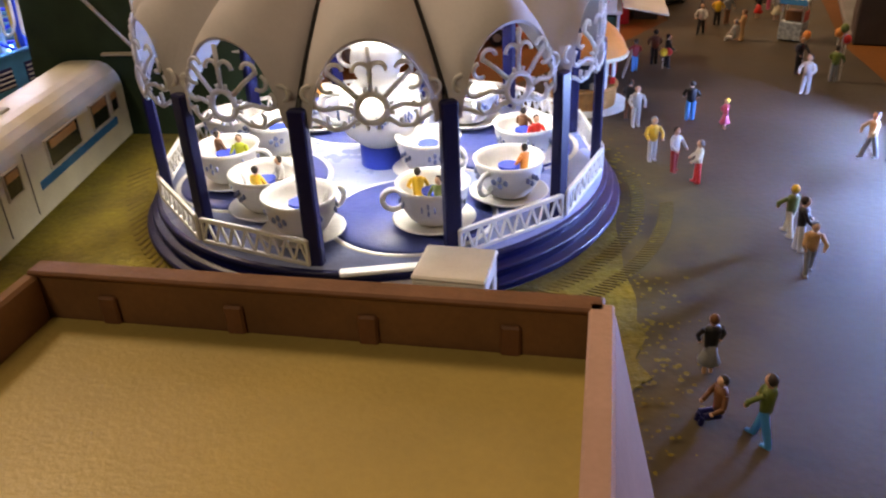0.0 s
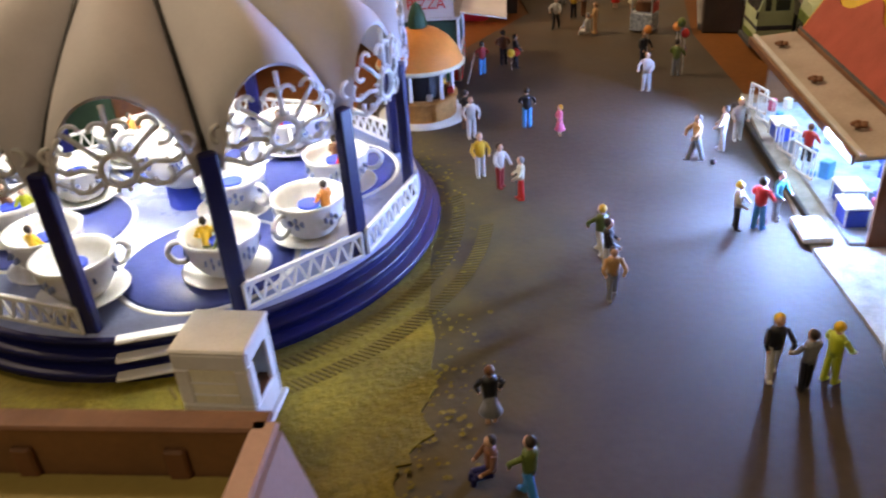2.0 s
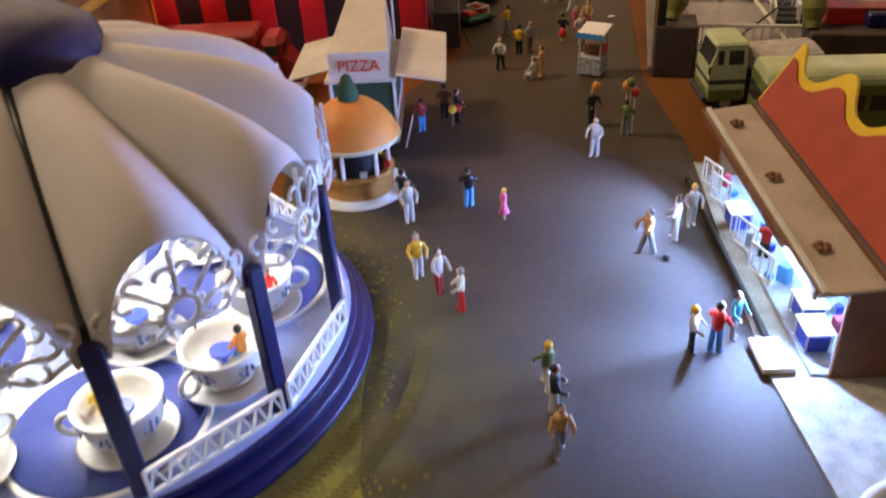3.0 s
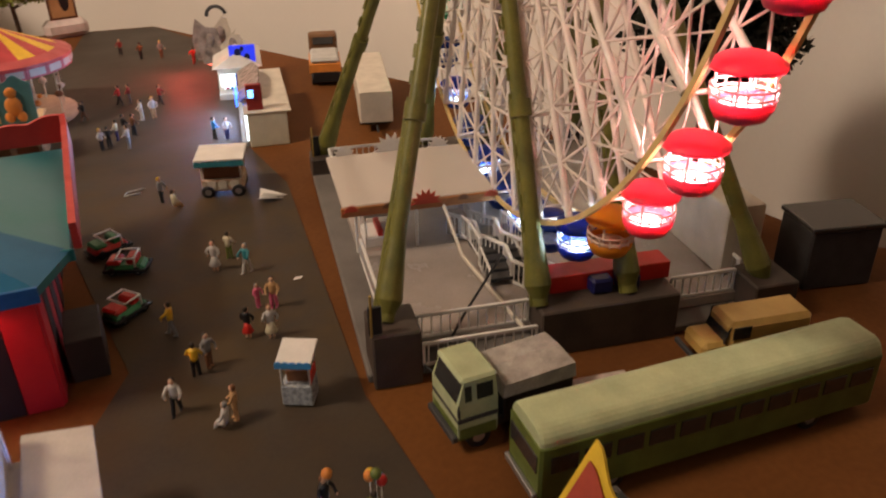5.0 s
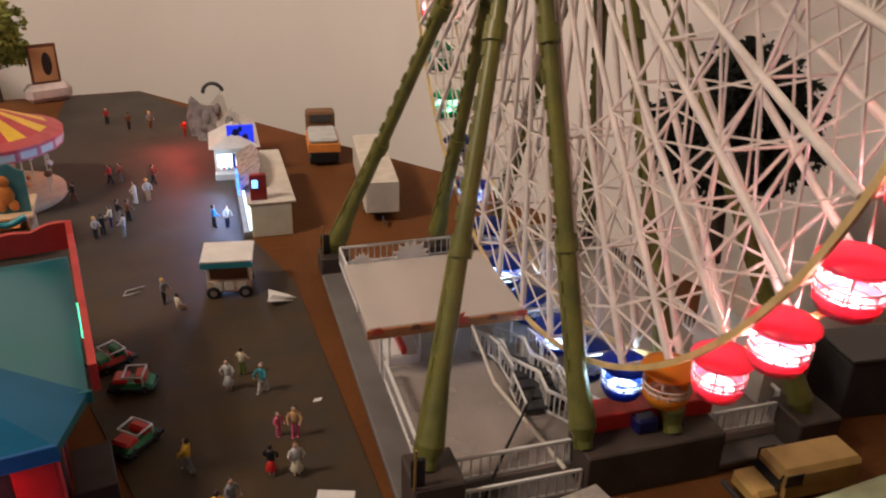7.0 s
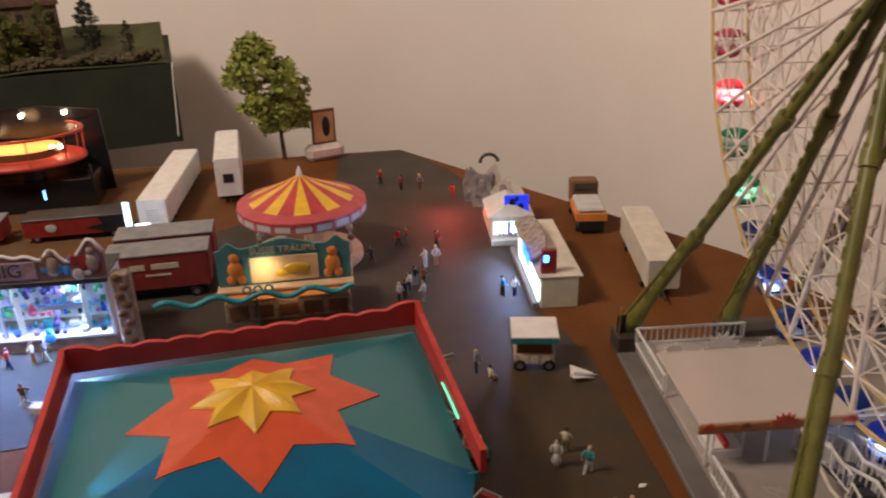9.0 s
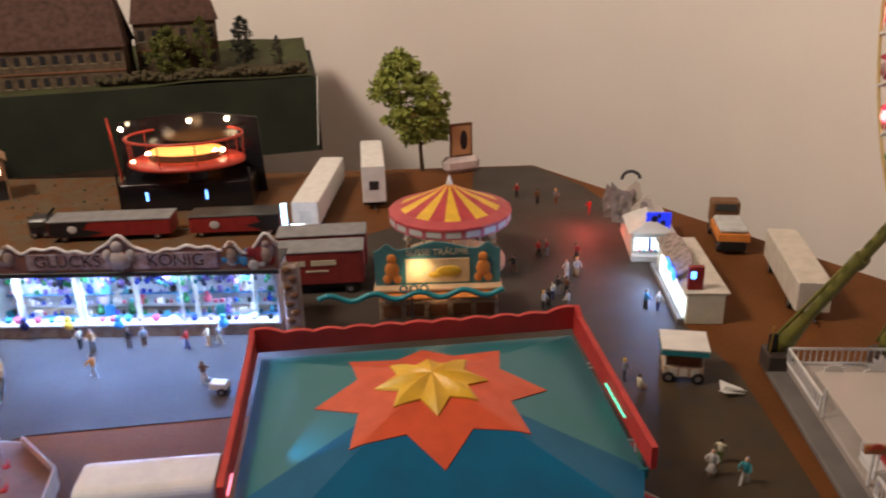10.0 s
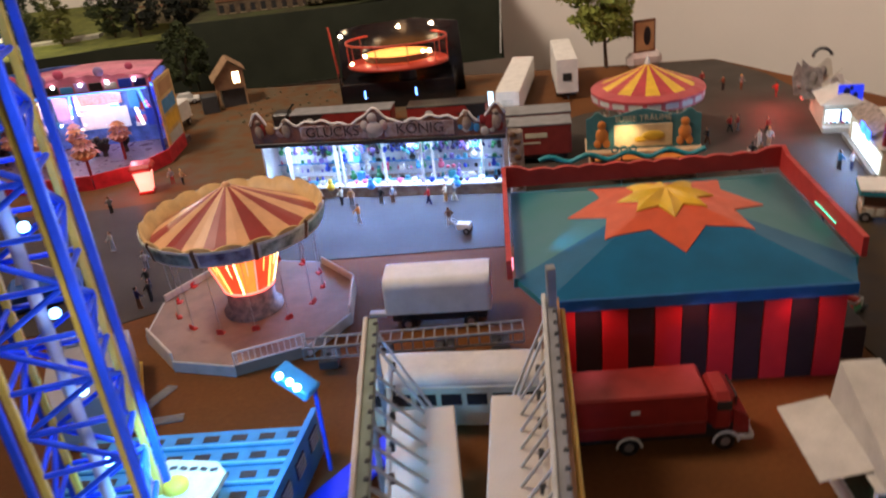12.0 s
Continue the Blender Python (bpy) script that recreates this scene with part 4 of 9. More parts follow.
cb = thing("card_building", "open-topped tan and brown card building shell", "model building", at(0.1128, 0.192, 0.0, -5.2))
w, d, h = 0.1005, 0.135, 0.0585
part("deck", Geo().box(w - 0.003, d - 0.003, 0.002, (0, 0, 0.0475)), mat("tan_card_deck", (0.41, 0.31, 0.10), 0.42, vary=0.1, scale=25), cb, "tan card deck")
PINKISH = mat("pink_grey_card", (0.42, 0.27, 0.23), 0.75, vary=0.1, scale=30)
for sx, sy, x, y, m in ((w, 0.003, 0, d / 2, RUST), (w, 0.003, 0, -d / 2, RUST), (0.003, d - 0.003, -w / 2, 0, RUST), (0.002, d - 0.003, w / 2 - 0.001, 0, RUST)):
    part("wall", Geo().box(sx, sy, h, (x, y, 0), bev=0.0006), m, cb)
lean = math.atan2(0.014, h)
part("gable_slope", Geo().box(0.0022, d, math.hypot(h, 0.014) - 0.002, (w / 2 + 0.0146, 0, 0.001), rot=pose(0, 0, 0, 0, -math.degrees(lean), 0), bev=0.0005), PINKISH, cb, "pink-grey outer slope")
for k in range(4):
    part("tab", Geo().box(0.0035, 0.0012, 0.006, (-0.036 + 0.024 * k, d / 2 - 0.0019, 0.0490)), BROWN, cb, "brown gluing tab")
part("rim", Geo().box(w + 0.001, 0.0045, 0.0012, (0, d / 2, h - 0.0004), bev=0.0004), BROWN, cb)
part("rim", Geo().box(0.004, d, 0.0012, (w / 2, 0, h - 0.0004), bev=0.0004), PINKISH, cb)
part("gable_mark", Geo().board([(-0.010, -0.050), (0.010, -0.050), (0.0, -0.016)], 0.0006, pose(w / 2 + 0.0022, 0.036, h, 0, 0, 0) @ pose(0, 0, 0, 0, -math.degrees(lean), 0) @ pose(0, 0, 0, 0, 0, 90)), WHITE, cb, "white triangle on the pink slope")

# ---- round kiosk with an orange dome ----
BRICK = mat("orange_brick", (0.45, 0.2, 0.05), 0.75, vary=0.2, scale=200, bump=0.5)
ki = thing("round_kiosk", "round model kiosk with an orange dome roof", "kiosk", at(0.1835, 0.5275, 0.0006))
part("plinth", Geo().lathe([(0.0215, 0), (0.0215, 0.001), (0.0, 0.001)], 36), PALE, ki, "grey round plinth")
part("counter", Geo().lathe([(0.0155, 0.001), (0.0158, 0.009), (0.0165, 0.0095), (0.0165, 0.0108), (0.0125, 0.0108), (0.0122, 0.002)], 36), BRICK, ki, "orange brick counter")
for k in range(6):
    a = radians(60 * k + 10)
    part("post", Geo().cyl(0.0009, 0.0135, (0.0142 * math.cos(a), 0.0142 * math.sin(a), 0.0108), 8), WHITE, ki)
part("core", Geo().cyl(0.008, 0.022, (0, 0, 0.001), 20), BLACK, ki, "dark inner core")
part("eave", Geo().lathe([(0.0125, 0.0243), (0.0202, 0.0243), (0.0206, 0.0252), (0.0202, 0.0262), (0.0125, 0.0262)], 40), CREAM, ki)
part("dome", Geo().lathe([(0.0198, 0.0262), (0.0178, 0.031), (0.0142, 0.0358), (0.0098, 0.0392), (0.005, 0.0412), (0, 0.042)], 36), ORANGE, ki, "orange dome")
part("finial", Geo().lathe([(0.0042, 0.0405), (0.0045, 0.043), (0.0036, 0.047), (0.002, 0.051), (0, 0.0525)], 14), mat("dark_green_leaf", (0.02, 0.07, 0.03), 0.7), ki, "dark green finial")
for k, p in enumerate(("white", "red", "yellow", "white", "green", "white")):
    a = radians(60 * k - 75)
    part("wares_box", Geo().box(0.003, 0.002, 0.003, (0.0135 * math.cos(a), 0.0135 * math.sin(a), 0.0108)), PAINT[p], ki, "small goods on the counter")

# ---- pizza stand ----
STANDW = mat("stand_card_white", (0.56, 0.52, 0.47), 0.6, vary=0.1, scale=60)
pz = thing("pizza_stand", "white model pizza stand with open roof flaps", "food stand", at(0.189, 0.588, 0.0, -4))
part("body", Geo().box(0.030, 0.046, 0.011, (0, 0, 0.003), bev=0.0006), WHITE, pz)
for k in range(7):
    part("stripe", Geo().box(0.0022, 0.0006, 0.0095, (-0.0125 + 0.0042 * k, -0.0233, 0.0036)), (RED, GREEN)[k % 2], pz, "red or green stripe")
for k in range(9):
    part("stripe", Geo().box(0.0006, 0.0022, 0.0095, (0.0153, -0.019 + 0.0046 * k, 0.0036)), (RED, GREEN)[k % 2], pz, "red or green stripe")
part("interior", Geo().box(0.0285, 0.044, 0.0195, (0, 0, 0.0142)), mat("stand_dark_green", (0.02, 0.06, 0.035), 0.6), pz, "dark green interior")
for sx in (-1, 1):
    for sy in (-1, 1):
        part("post", Geo().box(0.0016, 0.0016, 0.024, (sx * 0.0146, sy * 0.0225, 0.013)), WHITE, pz)
part("roof", Geo().box(0.033, 0.055, 0.0018, (0, 0, 0.0355), bev=0.0005), STANDW, pz)
part("flap", Geo().box(0.024, 0.052, 0.001, (-0.0235, 0.010, 0.0360), rot=pose(0, 0, 0, 0, -12, 0)), STANDW, pz, "raised white flap")
part("flap", Geo().box(0.023, 0.068, 0.001, (0.0275, 0.003, 0.0375), rot=pose(0, 0, 0, 0, 10, 0)), STANDW, pz, "raised white flap")
sign = part("sign_box", Geo().put([(-0.0135, -0.028, 0.0374), (0.0135, -0.028, 0.0374), (0.0115, 0.034, 0.0374), (-0.0115, 0.034, 0.0374), (-0.0135, -0.026, 0.0495), (0.0135, -0.026, 0.0495), (0.0090, 0.034, 0.0600), (-0.0090, 0.034, 0.0600)],
            [[3, 2, 1, 0], [0, 1, 5, 4], [1, 2, 6, 5], [2, 3, 7, 6], [3, 0, 4, 7], [4, 5, 6, 7]]), STANDW, pz, "white roof sign box")
words("lettering", "PIZZA", 0.0070, pose(0, -0.0278, 0.0437, 82, 0, 0), RED, sign, label="red lettering")
part("pole", Geo().cyl(0.0006, 0.03, (0.013, 0.024, 0.0374), 8), WHITE, pz)
part("banner", Geo().box(0.0005, 0.008, 0.014, (0.0185, -0.027, 0.004), rot=pose(0, 0, 0, 0, 16, 0)), WHITE, pz, "white awning end")

# ---- bright stall with a red and yellow gable board ----
d0, d1 = Vector((0.3163, 0.3856)), Vector((0.3276, 0.5106))
ST = Matrix.Translation((d0.x, d0.y, 0)) @ pose(0, 0, 0, 0, 0, math.degrees(math.atan2((d1 - d0).y, (d1 - d0).x)))
# local x runs along the front from the near end, local -y is the stall's inside, +y the street
stall = thing("shooting_stall", "model stall with a weathered plank eave and red gable boards", "fairground stall", ST)
PLANK = mat("weathered_plank", (0.36, 0.30, 0.255), 0.7, vary=0.2, scale=40, second=(0.23, 0.175, 0.14))
GABLE = mat("gable_red", (0.33, 0.045, 0.022), 0.55, vary=0.1)
GOLD = mat("gable_yellow", (0.62, 0.42, 0.03), 0.5, vary=0.1)
L = 0.1255
part("plank", Geo().box(L + 0.002, 0.0192, 0.0013, (L / 2, -0.0096, 0.0318), rot=pose(0, 0, 0, -6, 0, 0), bev=0.0004), PLANK, stall)
part("plank_edge", Geo().box(L + 0.002, 0.0022, 0.0008, (L / 2, -0.0020, 0.0326), bev=0.0003), PALE, stall, "worn pale edge of the eave")
part("fascia", Geo().box(L, 0.0012, 0.0035, (L / 2, 0.0002, 0.0295)), BROWN, stall)
part("ridge_trim", Geo().box(L, 0.0030, 0.0052, (L / 2, -0.0205, 0.0306)), BROWN, stall)
part("back_wall", Geo().box(L, 0.002, 0.0355, (L / 2, -0.043, 0)), BROWN, stall)
part("end_wall", Geo().box(0.0018, 0.034, 0.032, (0.0, -0.026, 0)), BROWN, stall)
part("end_wall", Geo().box(0.0018, 0.034, 0.032, (L, -0.026, 0)), BROWN, stall)
part("rear_roof", Geo().box(L, 0.026, 0.001, (L / 2, -0.032, 0.0355)), DARK, stall)
# gable board: valleys between raised horns, red field inside a yellow border
out, inn = [], []
for k in range(41):
    s = k / 40
    horn = 0.010 * (abs(math.cos(math.pi * 3 * s)) ** 3)
    out.append((L * s, 0.0185 + horn + 0.004 * math.sin(math.pi * s)))
    inn.append((0.003 + (L - 0.006) * s, 0.0150 + 0.75 * horn + 0.004 * math.sin(math.pi * s)))
lean = pose(0, -0.0205, 0.0345, 32, 0, 0)
part("gable_board", Geo().board([(0, 0), (L, 0)] + out[::-1], 0.0012, lean), GOLD, stall, "yellow edged gable board")
part("gable_field", Geo().board([(0.003, 0.0005), (L - 0.003, 0.0005)] + inn[::-1], 0.0008, lean @ Matrix.Translation((0, 0.0012, 0))), GABLE, stall, "red field of the gable board")
for k in range(5):
    part("bracket", Geo().tube((0.012 + 0.025 * k, -0.0225, 0.0345), (0.012 + 0.025 * k, -0.034, 0.05), 0.0005), DARK, stall)
for k in range(3):
    g = Geo()
    for p in range(5):
        b = p * 2 * math.pi / 5
        g.ball(0.0013, (0.02 + 0.044 * k + 0.0017 * math.cos(b), -0.008 + 0.0017 * math.sin(b), 0.0345), 6, 4, (1, 1, 0.6))
    part("rosette", g, BROWN, stall, "dark carved rosette")
# counter, floor and stock
lit = mat("stall_white_panel", (0.3, 0.38, 0.5), 0.5, vary=0.2, scale=160)
part("stage", Geo().box(L, 0.036, 0.002, (L / 2, -0.022, 0.0006)), lit, stall)
part("sill", Geo().box(L - 0.01, 0.0018, 0.003, (L / 2 + 0.004, 0.0036, 0.0006)), BLACK, stall, "black edge of the stage")
part("ramp", Geo().box(0.015, 0.0095, 0.0022, (0.0085, 0.005, 0.0018), bev=0.0004), WHITE, stall, "white ramp board")
part("lining", Geo().box(L - 0.004, 0.0008, 0.028, (L / 2, -0.0412, 0.003)), mat("lining_blue", (0.3, 0.4, 0.65), 0.6), stall)
random.seed(4)
for k in range(8):
    part("shelf_unit", Geo().box(0.011, 0.006, 0.016, (0.012 + 0.0145 * k, -0.037, 0.003)), (SKYBLUE, WHITE, PINK, DEEPBLUE)[k % 4], stall, "shelf with prizes")
for k in range(26):
    x, y = random.uniform(0.006, L - 0.006), random.uniform(-0.034, -0.006)
    s = random.uniform(0.002, 0.0042)
    part("prize", Geo().box(s, s, s * random.uniform(0.8, 2.2), (x, y, 0.0026), rot=pose(0, 0, 0, 0, 0, random.uniform(0, 90)), bev=0.0004), random.choice((WHITE, SKYBLUE, DEEPBLUE, PINK, WHITE, lit)), stall, "small prize")
for x, y in ((0.014, -0.009), (0.027, -0.012), (0.085, -0.006)):
    tbl = part("table", Geo().box(0.011, 0.009, 0.0007, (x, y, 0.0095)), WHITE, stall, "white table")
    for sx in (-1, 1):
        for sy in (-1, 1):
            part("leg", Geo().box(0.0007, 0.0007, 0.007, (x + sx * 0.0048, y + sy * 0.0038, 0.0026)), WHITE, tbl)
    part("crate", Geo().box(0.009, 0.007, 0.006, (x, y, 0.0026)), DEEPBLUE, tbl, "blue crate")
for x in (0.045, 0.063, 0.097, 0.11):
    part("frame", white_rail(0.012, 0.011, 0.0007, 3, "bar"), WHITE, stall, "white frame").matrix_local = pose(x, -0.006, 0.0026, 0, 0, 20)
part("light_tube", Geo().box(L - 0.01, 0.0016, 0.0012, (L / 2, -0.010, 0.0305)), glow("stall_tube", (0.6, 0.8, 1.0), 9.0), stall, "glowing white tube")
for k in range(3):
    p = ST @ Vector((0.025 + 0.038 * k, -0.020, 0.0285))
    lamp("stall_inner_light", "SPOT", p, 0.10, (0.32, 0.55, 1.0), 0.004, (p.x, p.y, 0), 150)
    p = ST @ Vector((0.025 + 0.038 * k, 0.004, 0.0290))
    lamp("stall_light", "SPOT", p, (1.25, 1.0, 0.9)[k], (0.22, 0.38, 1.0), 0.004, (p.x - (0.11, 0.14, 0.14)[k], p.y - (0.14, 0.03, -0.005)[k], 0), (155, 140, 135)[k])

# round basin beside the stall
rb = thing("round_basin", "pale round model basin on the pavement", "basin", at(0.3225, 0.3225, 0.0016))
part("rim", Geo().lathe([(0.015, 0), (0.0195, 0), (0.0198, 0.0055), (0.0188, 0.0065), (0.017, 0.0065), (0.0165, 0.0035)], 40), PALE, rb)
part("bowl", Geo().lathe([(0.0168, 0.0034), (0.01, 0.0030), (0, 0.0034)], 40), mat("basin_water", (0.4, 0.42, 0.44), 0.2), rb)
part("jet", Geo().lathe([(0.003, 0.003), (0.0032, 0.006), (0.0015, 0.0095), (0.0, 0.012)], 14), WHITE, rb)

# ---- carts ----
ct = thing("vending_cart", "white and blue model vending cart", "cart", at(0.3125, 0.6415, 0.0006, -33))
part("base", Geo().box(0.0135, 0.0115, 0.0105, (0, 0, 0.001), bev=0.0005), mat("cart_blue_print", (0.42, 0.46, 0.5), 0.5, vary=0.3, scale=500), ct)
for sx in (-1, 1):
    for sy in (-1, 1):
        part("post", Geo().box(0.001, 0.001, 0.013, (sx * 0.006, sy * 0.005, 0.0115)), PALE, ct)
part("roof", Geo().box(0.0155, 0.0165, 0.0008, (0, 0.001, 0.0245), rot=pose(0, 0, 0, 9, 0, 0)), WHITE, ct)
part("valance", Geo().board(scallop(0.0155, 0.0, 0.0025, 5, 0.0008), 0.0006, pose(0, -0.0073, 0.022, 0, 0, 0)), SKYBLUE, ct, "blue scalloped valance")
part("wares_box", Geo().box(0.0095, 0.007, 0.006, (0, 0.001, 0.0115)), BROWN, ct)
part("side_panel", Geo().box(0.0007, 0.0105, 0.006, (0.0062, 0, 0.0115)), RED, ct, "red side panel")

wg = thing("food_wagon", "model food wagon with a flat white roof", "food wagon", at(0.3475, 0.8815, 0.0, -22))
part("body", Geo().box(0.0275, 0.022, 0.0085, (0, 0, 0.0045), bev=0.0006), mat("wagon_print", (0.35, 0.2, 0.13), 0.6, vary=0.35, scale=400, second=(0.5, 0.45, 0.35)), wg)
part("interior", Geo().box(0.024, 0.018, 0.011, (0, 0, 0.013)), BROWN, wg)
for sx in (-1, 1):
    for sy in (-1, 1):
        part("post", Geo().box(0.0014, 0.0014, 0.0125, (sx * 0.0128, sy * 0.010, 0.013)), IVORY, wg)
part("roof", Geo().box(0.0325, 0.0295, 0.0014, (0, 0, 0.0275), bev=0.0004), WHITE, wg)
part("valance", Geo().board(scallop(0.032, 0.0, 0.003, 8, 0.0008), 0.0007, pose(0, -0.0144, 0.0237)), TEAL, wg, "teal valance")
part("valance", Geo().board(scallop(0.029, 0.0, 0.003, 7, 0.0008), 0.0007, pose(-0.0160, 0, 0.0237, 0, 0, 90)), TEAL, wg, "teal valance")
for x in (-0.007, 0.0, 0.008):
    part("picture", Geo().box(0.0055, 0.0005, 0.006, (x, -0.0112, 0.006)), random.choice((RED, IVORY)), wg, "printed picture panel")
wheels(wg, [(-0.010, -0.0105), (0.010, -0.0105), (-0.010, 0.0105), (0.010, 0.0105)], 0.0045)

solid("paper_dart", Geo().board([(0, 0), (0.019, 0.0015), (0.004, 0.0045)], 0.0005, pose(-0.009, 0, 0)).board([(0, 0), (0.016, 0.0), (0.002, 0.009)], 0.0005, pose(-0.008, 0, 0.001, -70, 0, 10)).board([(0, 0), (0.016, 0.0), (0.002, 0.008)], 0.0005, pose(-0.008, 0, 0.001, 70, 0, -10)),
      WHITE, "folded white paper dart lying on the street", "litter", at(0.370, 0.851, 0.0012, -20))
solid("litter", Geo().prism([(-0.003, -0.001), (0.001, -0.0018), (0.003, 0.0005), (-0.001, 0.0015)], 0, 0.0004), WHITE, "scrap of white paper on the street", "litter", at(0.348, 0.742, 0.0007))
solid("bent_wire", Geo().path([(-0.006, 0.006, 0.0006), (-0.009, 0.0, 0.0006), (0.002, 0.0, 0.0006)], 0.0004).path([(-0.006, 0.006, 0.0006), (0.006, 0.007, 0.0006)], 0.0004), PALE, "bent white wire lying on the street", "litter", at(0.293, 0.905, 0.0008))
solid("ball", Geo().ball(0.0013, (0, 0, 0.0013)), BLACK, "small black ball on the street", "ball", at(0.2975, 0.4525, 0.0006))

# ---- red and black striped tent hall with a star roof ----
TM = Matrix.Translation((0.150, 0.792, 0)) @ pose(0, 0, 0, 0, 0, -5.4) @ Matrix.Translation((-0.0848, -0.0995, 0))
tent = thing("tent_hall", "red and black striped tent hall with a blue star roof", "fairground hall", TM)
STRIPE_R, STRIPE_K = mat("tent_red_cloth", (0.5, 0.016, 0.02), 0.6, vary=0.06), mat("tent_black_cloth", (0.02, 0.014, 0.014), 0.6, vary=0.1)
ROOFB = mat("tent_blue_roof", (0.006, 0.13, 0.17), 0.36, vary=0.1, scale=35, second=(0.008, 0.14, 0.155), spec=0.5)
STAR1, STAR2 = mat("star_orange", (0.6, 0.085, 0.03), 0.4, vary=0.08), mat("star_yellow", (0.72, 0.42, 0.03), 0.4, vary=0.08)
for k in range(11):
    part("wall_stripe", Geo().box(0.0147, 0.002, 0.0585, (0.0100 + 0.0148 * k, 0.0055 + (k % 2) * 0.0005, 0.0), bev=0.0004), (STRIPE_R, STRIPE_K)[k % 2], tent)
for k in range(10):
    for x in (0.0028, 0.1655):
        part("wall_stripe", Geo().box(0.002, 0.0162, 0.0585, (x + (k % 2) * 0.0004, 0.0145 + 0.0164 * k, 0.0), bev=0.0004), (STRIPE_R, STRIPE_K)[k % 2], tent)
part("back_wall", Geo().box(0.161, 0.002, 0.0585, (0.0842, 0.171, 0)), STRIPE_K, tent)
part("dark_porch", Geo().box(0.016, 0.03, 0.022, (0.1775, 0.035, 0)), mat("porch_dark", (0.03, 0.02, 0.02), 0.6), tent)
peak = Vector((0.0848, 0.0970, 0.0838))
rim = [(-0.014, 0.172, 0.0590), (-0.014, 0.036, 0.0590), (0.001, 0.0005, 0.0620), (0.168, 0.0005, 0.0620), (0.181, 0.036, 0.0590), (0.181, 0.172, 0.0590)]


def roof_z(x, y):
    """Height of the hipped roof over a plan point."""
    best = 1.0
    for a, b in zip(rim, rim[1:] + rim[:1]):
        nn = (Vector(b) - Vector(a)).cross(peak - Vector(a))
        best = min(best, peak.z - (nn.x * (x - peak.x) + nn.y * (y - peak.y)) / nn.z)
    return best


g = Geo()
# front slopes get a bluer colour that stands in for blue light on them
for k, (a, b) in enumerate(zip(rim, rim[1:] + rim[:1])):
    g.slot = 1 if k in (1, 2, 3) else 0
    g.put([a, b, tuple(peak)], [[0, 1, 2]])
g.slot = 0
g.put([(x, y, z - 0.004) for x, y, z in rim], [[5, 4, 3, 2, 1, 0]])
for a, b in zip(rim, rim[1:] + rim[:1]):
    g.put([a, b, (b[0], b[1], b[2] - 0.004), (a[0], a[1], a[2] - 0.004)], [[0, 1, 2, 3]])
part("roof", g, (ROOFB, mat("tent_front_bluelit", (0.002, 0.105, 0.22), 0.42, vary=0.1, scale=35, spec=0.2)), tent, "teal hipped roof, blue light on its front slope painted in")
part("valance", Geo().box(0.168, 0.0016, 0.0075, (0.0845, 0.0003, 0.0555)), mat("valance_blue", (0.008, 0.11, 0.33), 0.4), tent, "blue front valance")


def star(n, r0, r1, off, lift, ridge, material, label):
    """A raised star laid on the roof, one facet for each ridge."""
    pts = []
    for k in range(2 * n):
        a = off + math.pi * k / n
        r = r0 if k % 2 == 0 else r1
        pts.append((peak.x + r * math.cos(a), peak.y + r * math.sin(a)))
    sub = 6
    for k in range(2 * n):
        g = Geo()
        p, q = pts[k], pts[(k + 1) % (2 * n)]
        verts, faces = [], []
        for i in range(sub + 1):
            for j in range(i + 1):
                s, t = i / sub, (j / i if i else 0)
                x = peak.x + s * ((p[0] - peak.x) * (1 - t) + (q[0] - peak.x) * t)
                y = peak.y + s * ((p[1] - peak.y) * (1 - t) + (q[1] - peak.y) * t)
                fold = (1 - t if k % 2 == 0 else t) if i else 0.5
                verts.append((x, y, roof_z(x, y) + lift + ridge * s * (1 - s) * 4 * fold))
        idx = lambda i, j: i * (i + 1) // 2 + j
        for i in range(sub):
            for j in range(i + 1):
                faces.append([idx(i, j), idx(i + 1, j), idx(i + 1, j + 1)])
                if j < i:
                    faces.append([idx(i, j), idx(i + 1, j + 1), idx(i, j + 1)])
        g.put(verts, faces)
        e = [verts[idx(sub, j)] for j in range(sub + 1)]
        for u, v in zip(e, e[1:]):
            g.put([u, v, (v[0], v[1], v[2] - lift), (u[0], u[1], u[2] - lift)], [[0, 1, 2, 3]])
        part("star_facet", g, material, tent, label)


star(8, 0.0625, 0.0425, -math.pi / 2, 0.0006, 0.0004, STAR1, "orange facet of a star")
star(8, 0.0305, 0.0195, -math.pi / 2, 0.0018, 0.0026, STAR2, "yellow facet of a star")
PARAPET = mat("parapet_red", (0.48, 0.035, 0.03), 0.5, vary=0.1)
part("parapet", Geo().board(scallop(0.201, 0.0, 0.0115, 11, 0.0018, 0.004), 0.0032, pose(0.0835, 0.1755, 0.0625)), PARAPET, tent, "red scalloped parapet")
for x in (-0.0175, 0.1845):
    ol = [(0.034, 0.060), (0.1755, 0.060), (0.1755, 0.0785), (0.165, 0.0750), (0.10, 0.0735), (0.034, 0.0725)]
    part("parapet", Geo().board([(y, z) for y, z in ol], 0.0032, pose(x, 0, 0, 0, 0, 90)), PARAPET, tent, "red side parapet")
part("skirt", Geo().box(0.198, 0.0016, 0.006, (0.0835, 0.0352, 0.0540)), ROOFB, tent)
part("light_strip", Geo().box(0.0008, 0.034, 0.0007, (0.1825, 0.088, 0.0640)), glow("strip_glow", (0.05, 0.75, 0.42), 2.6), tent, "glowing edge strip")
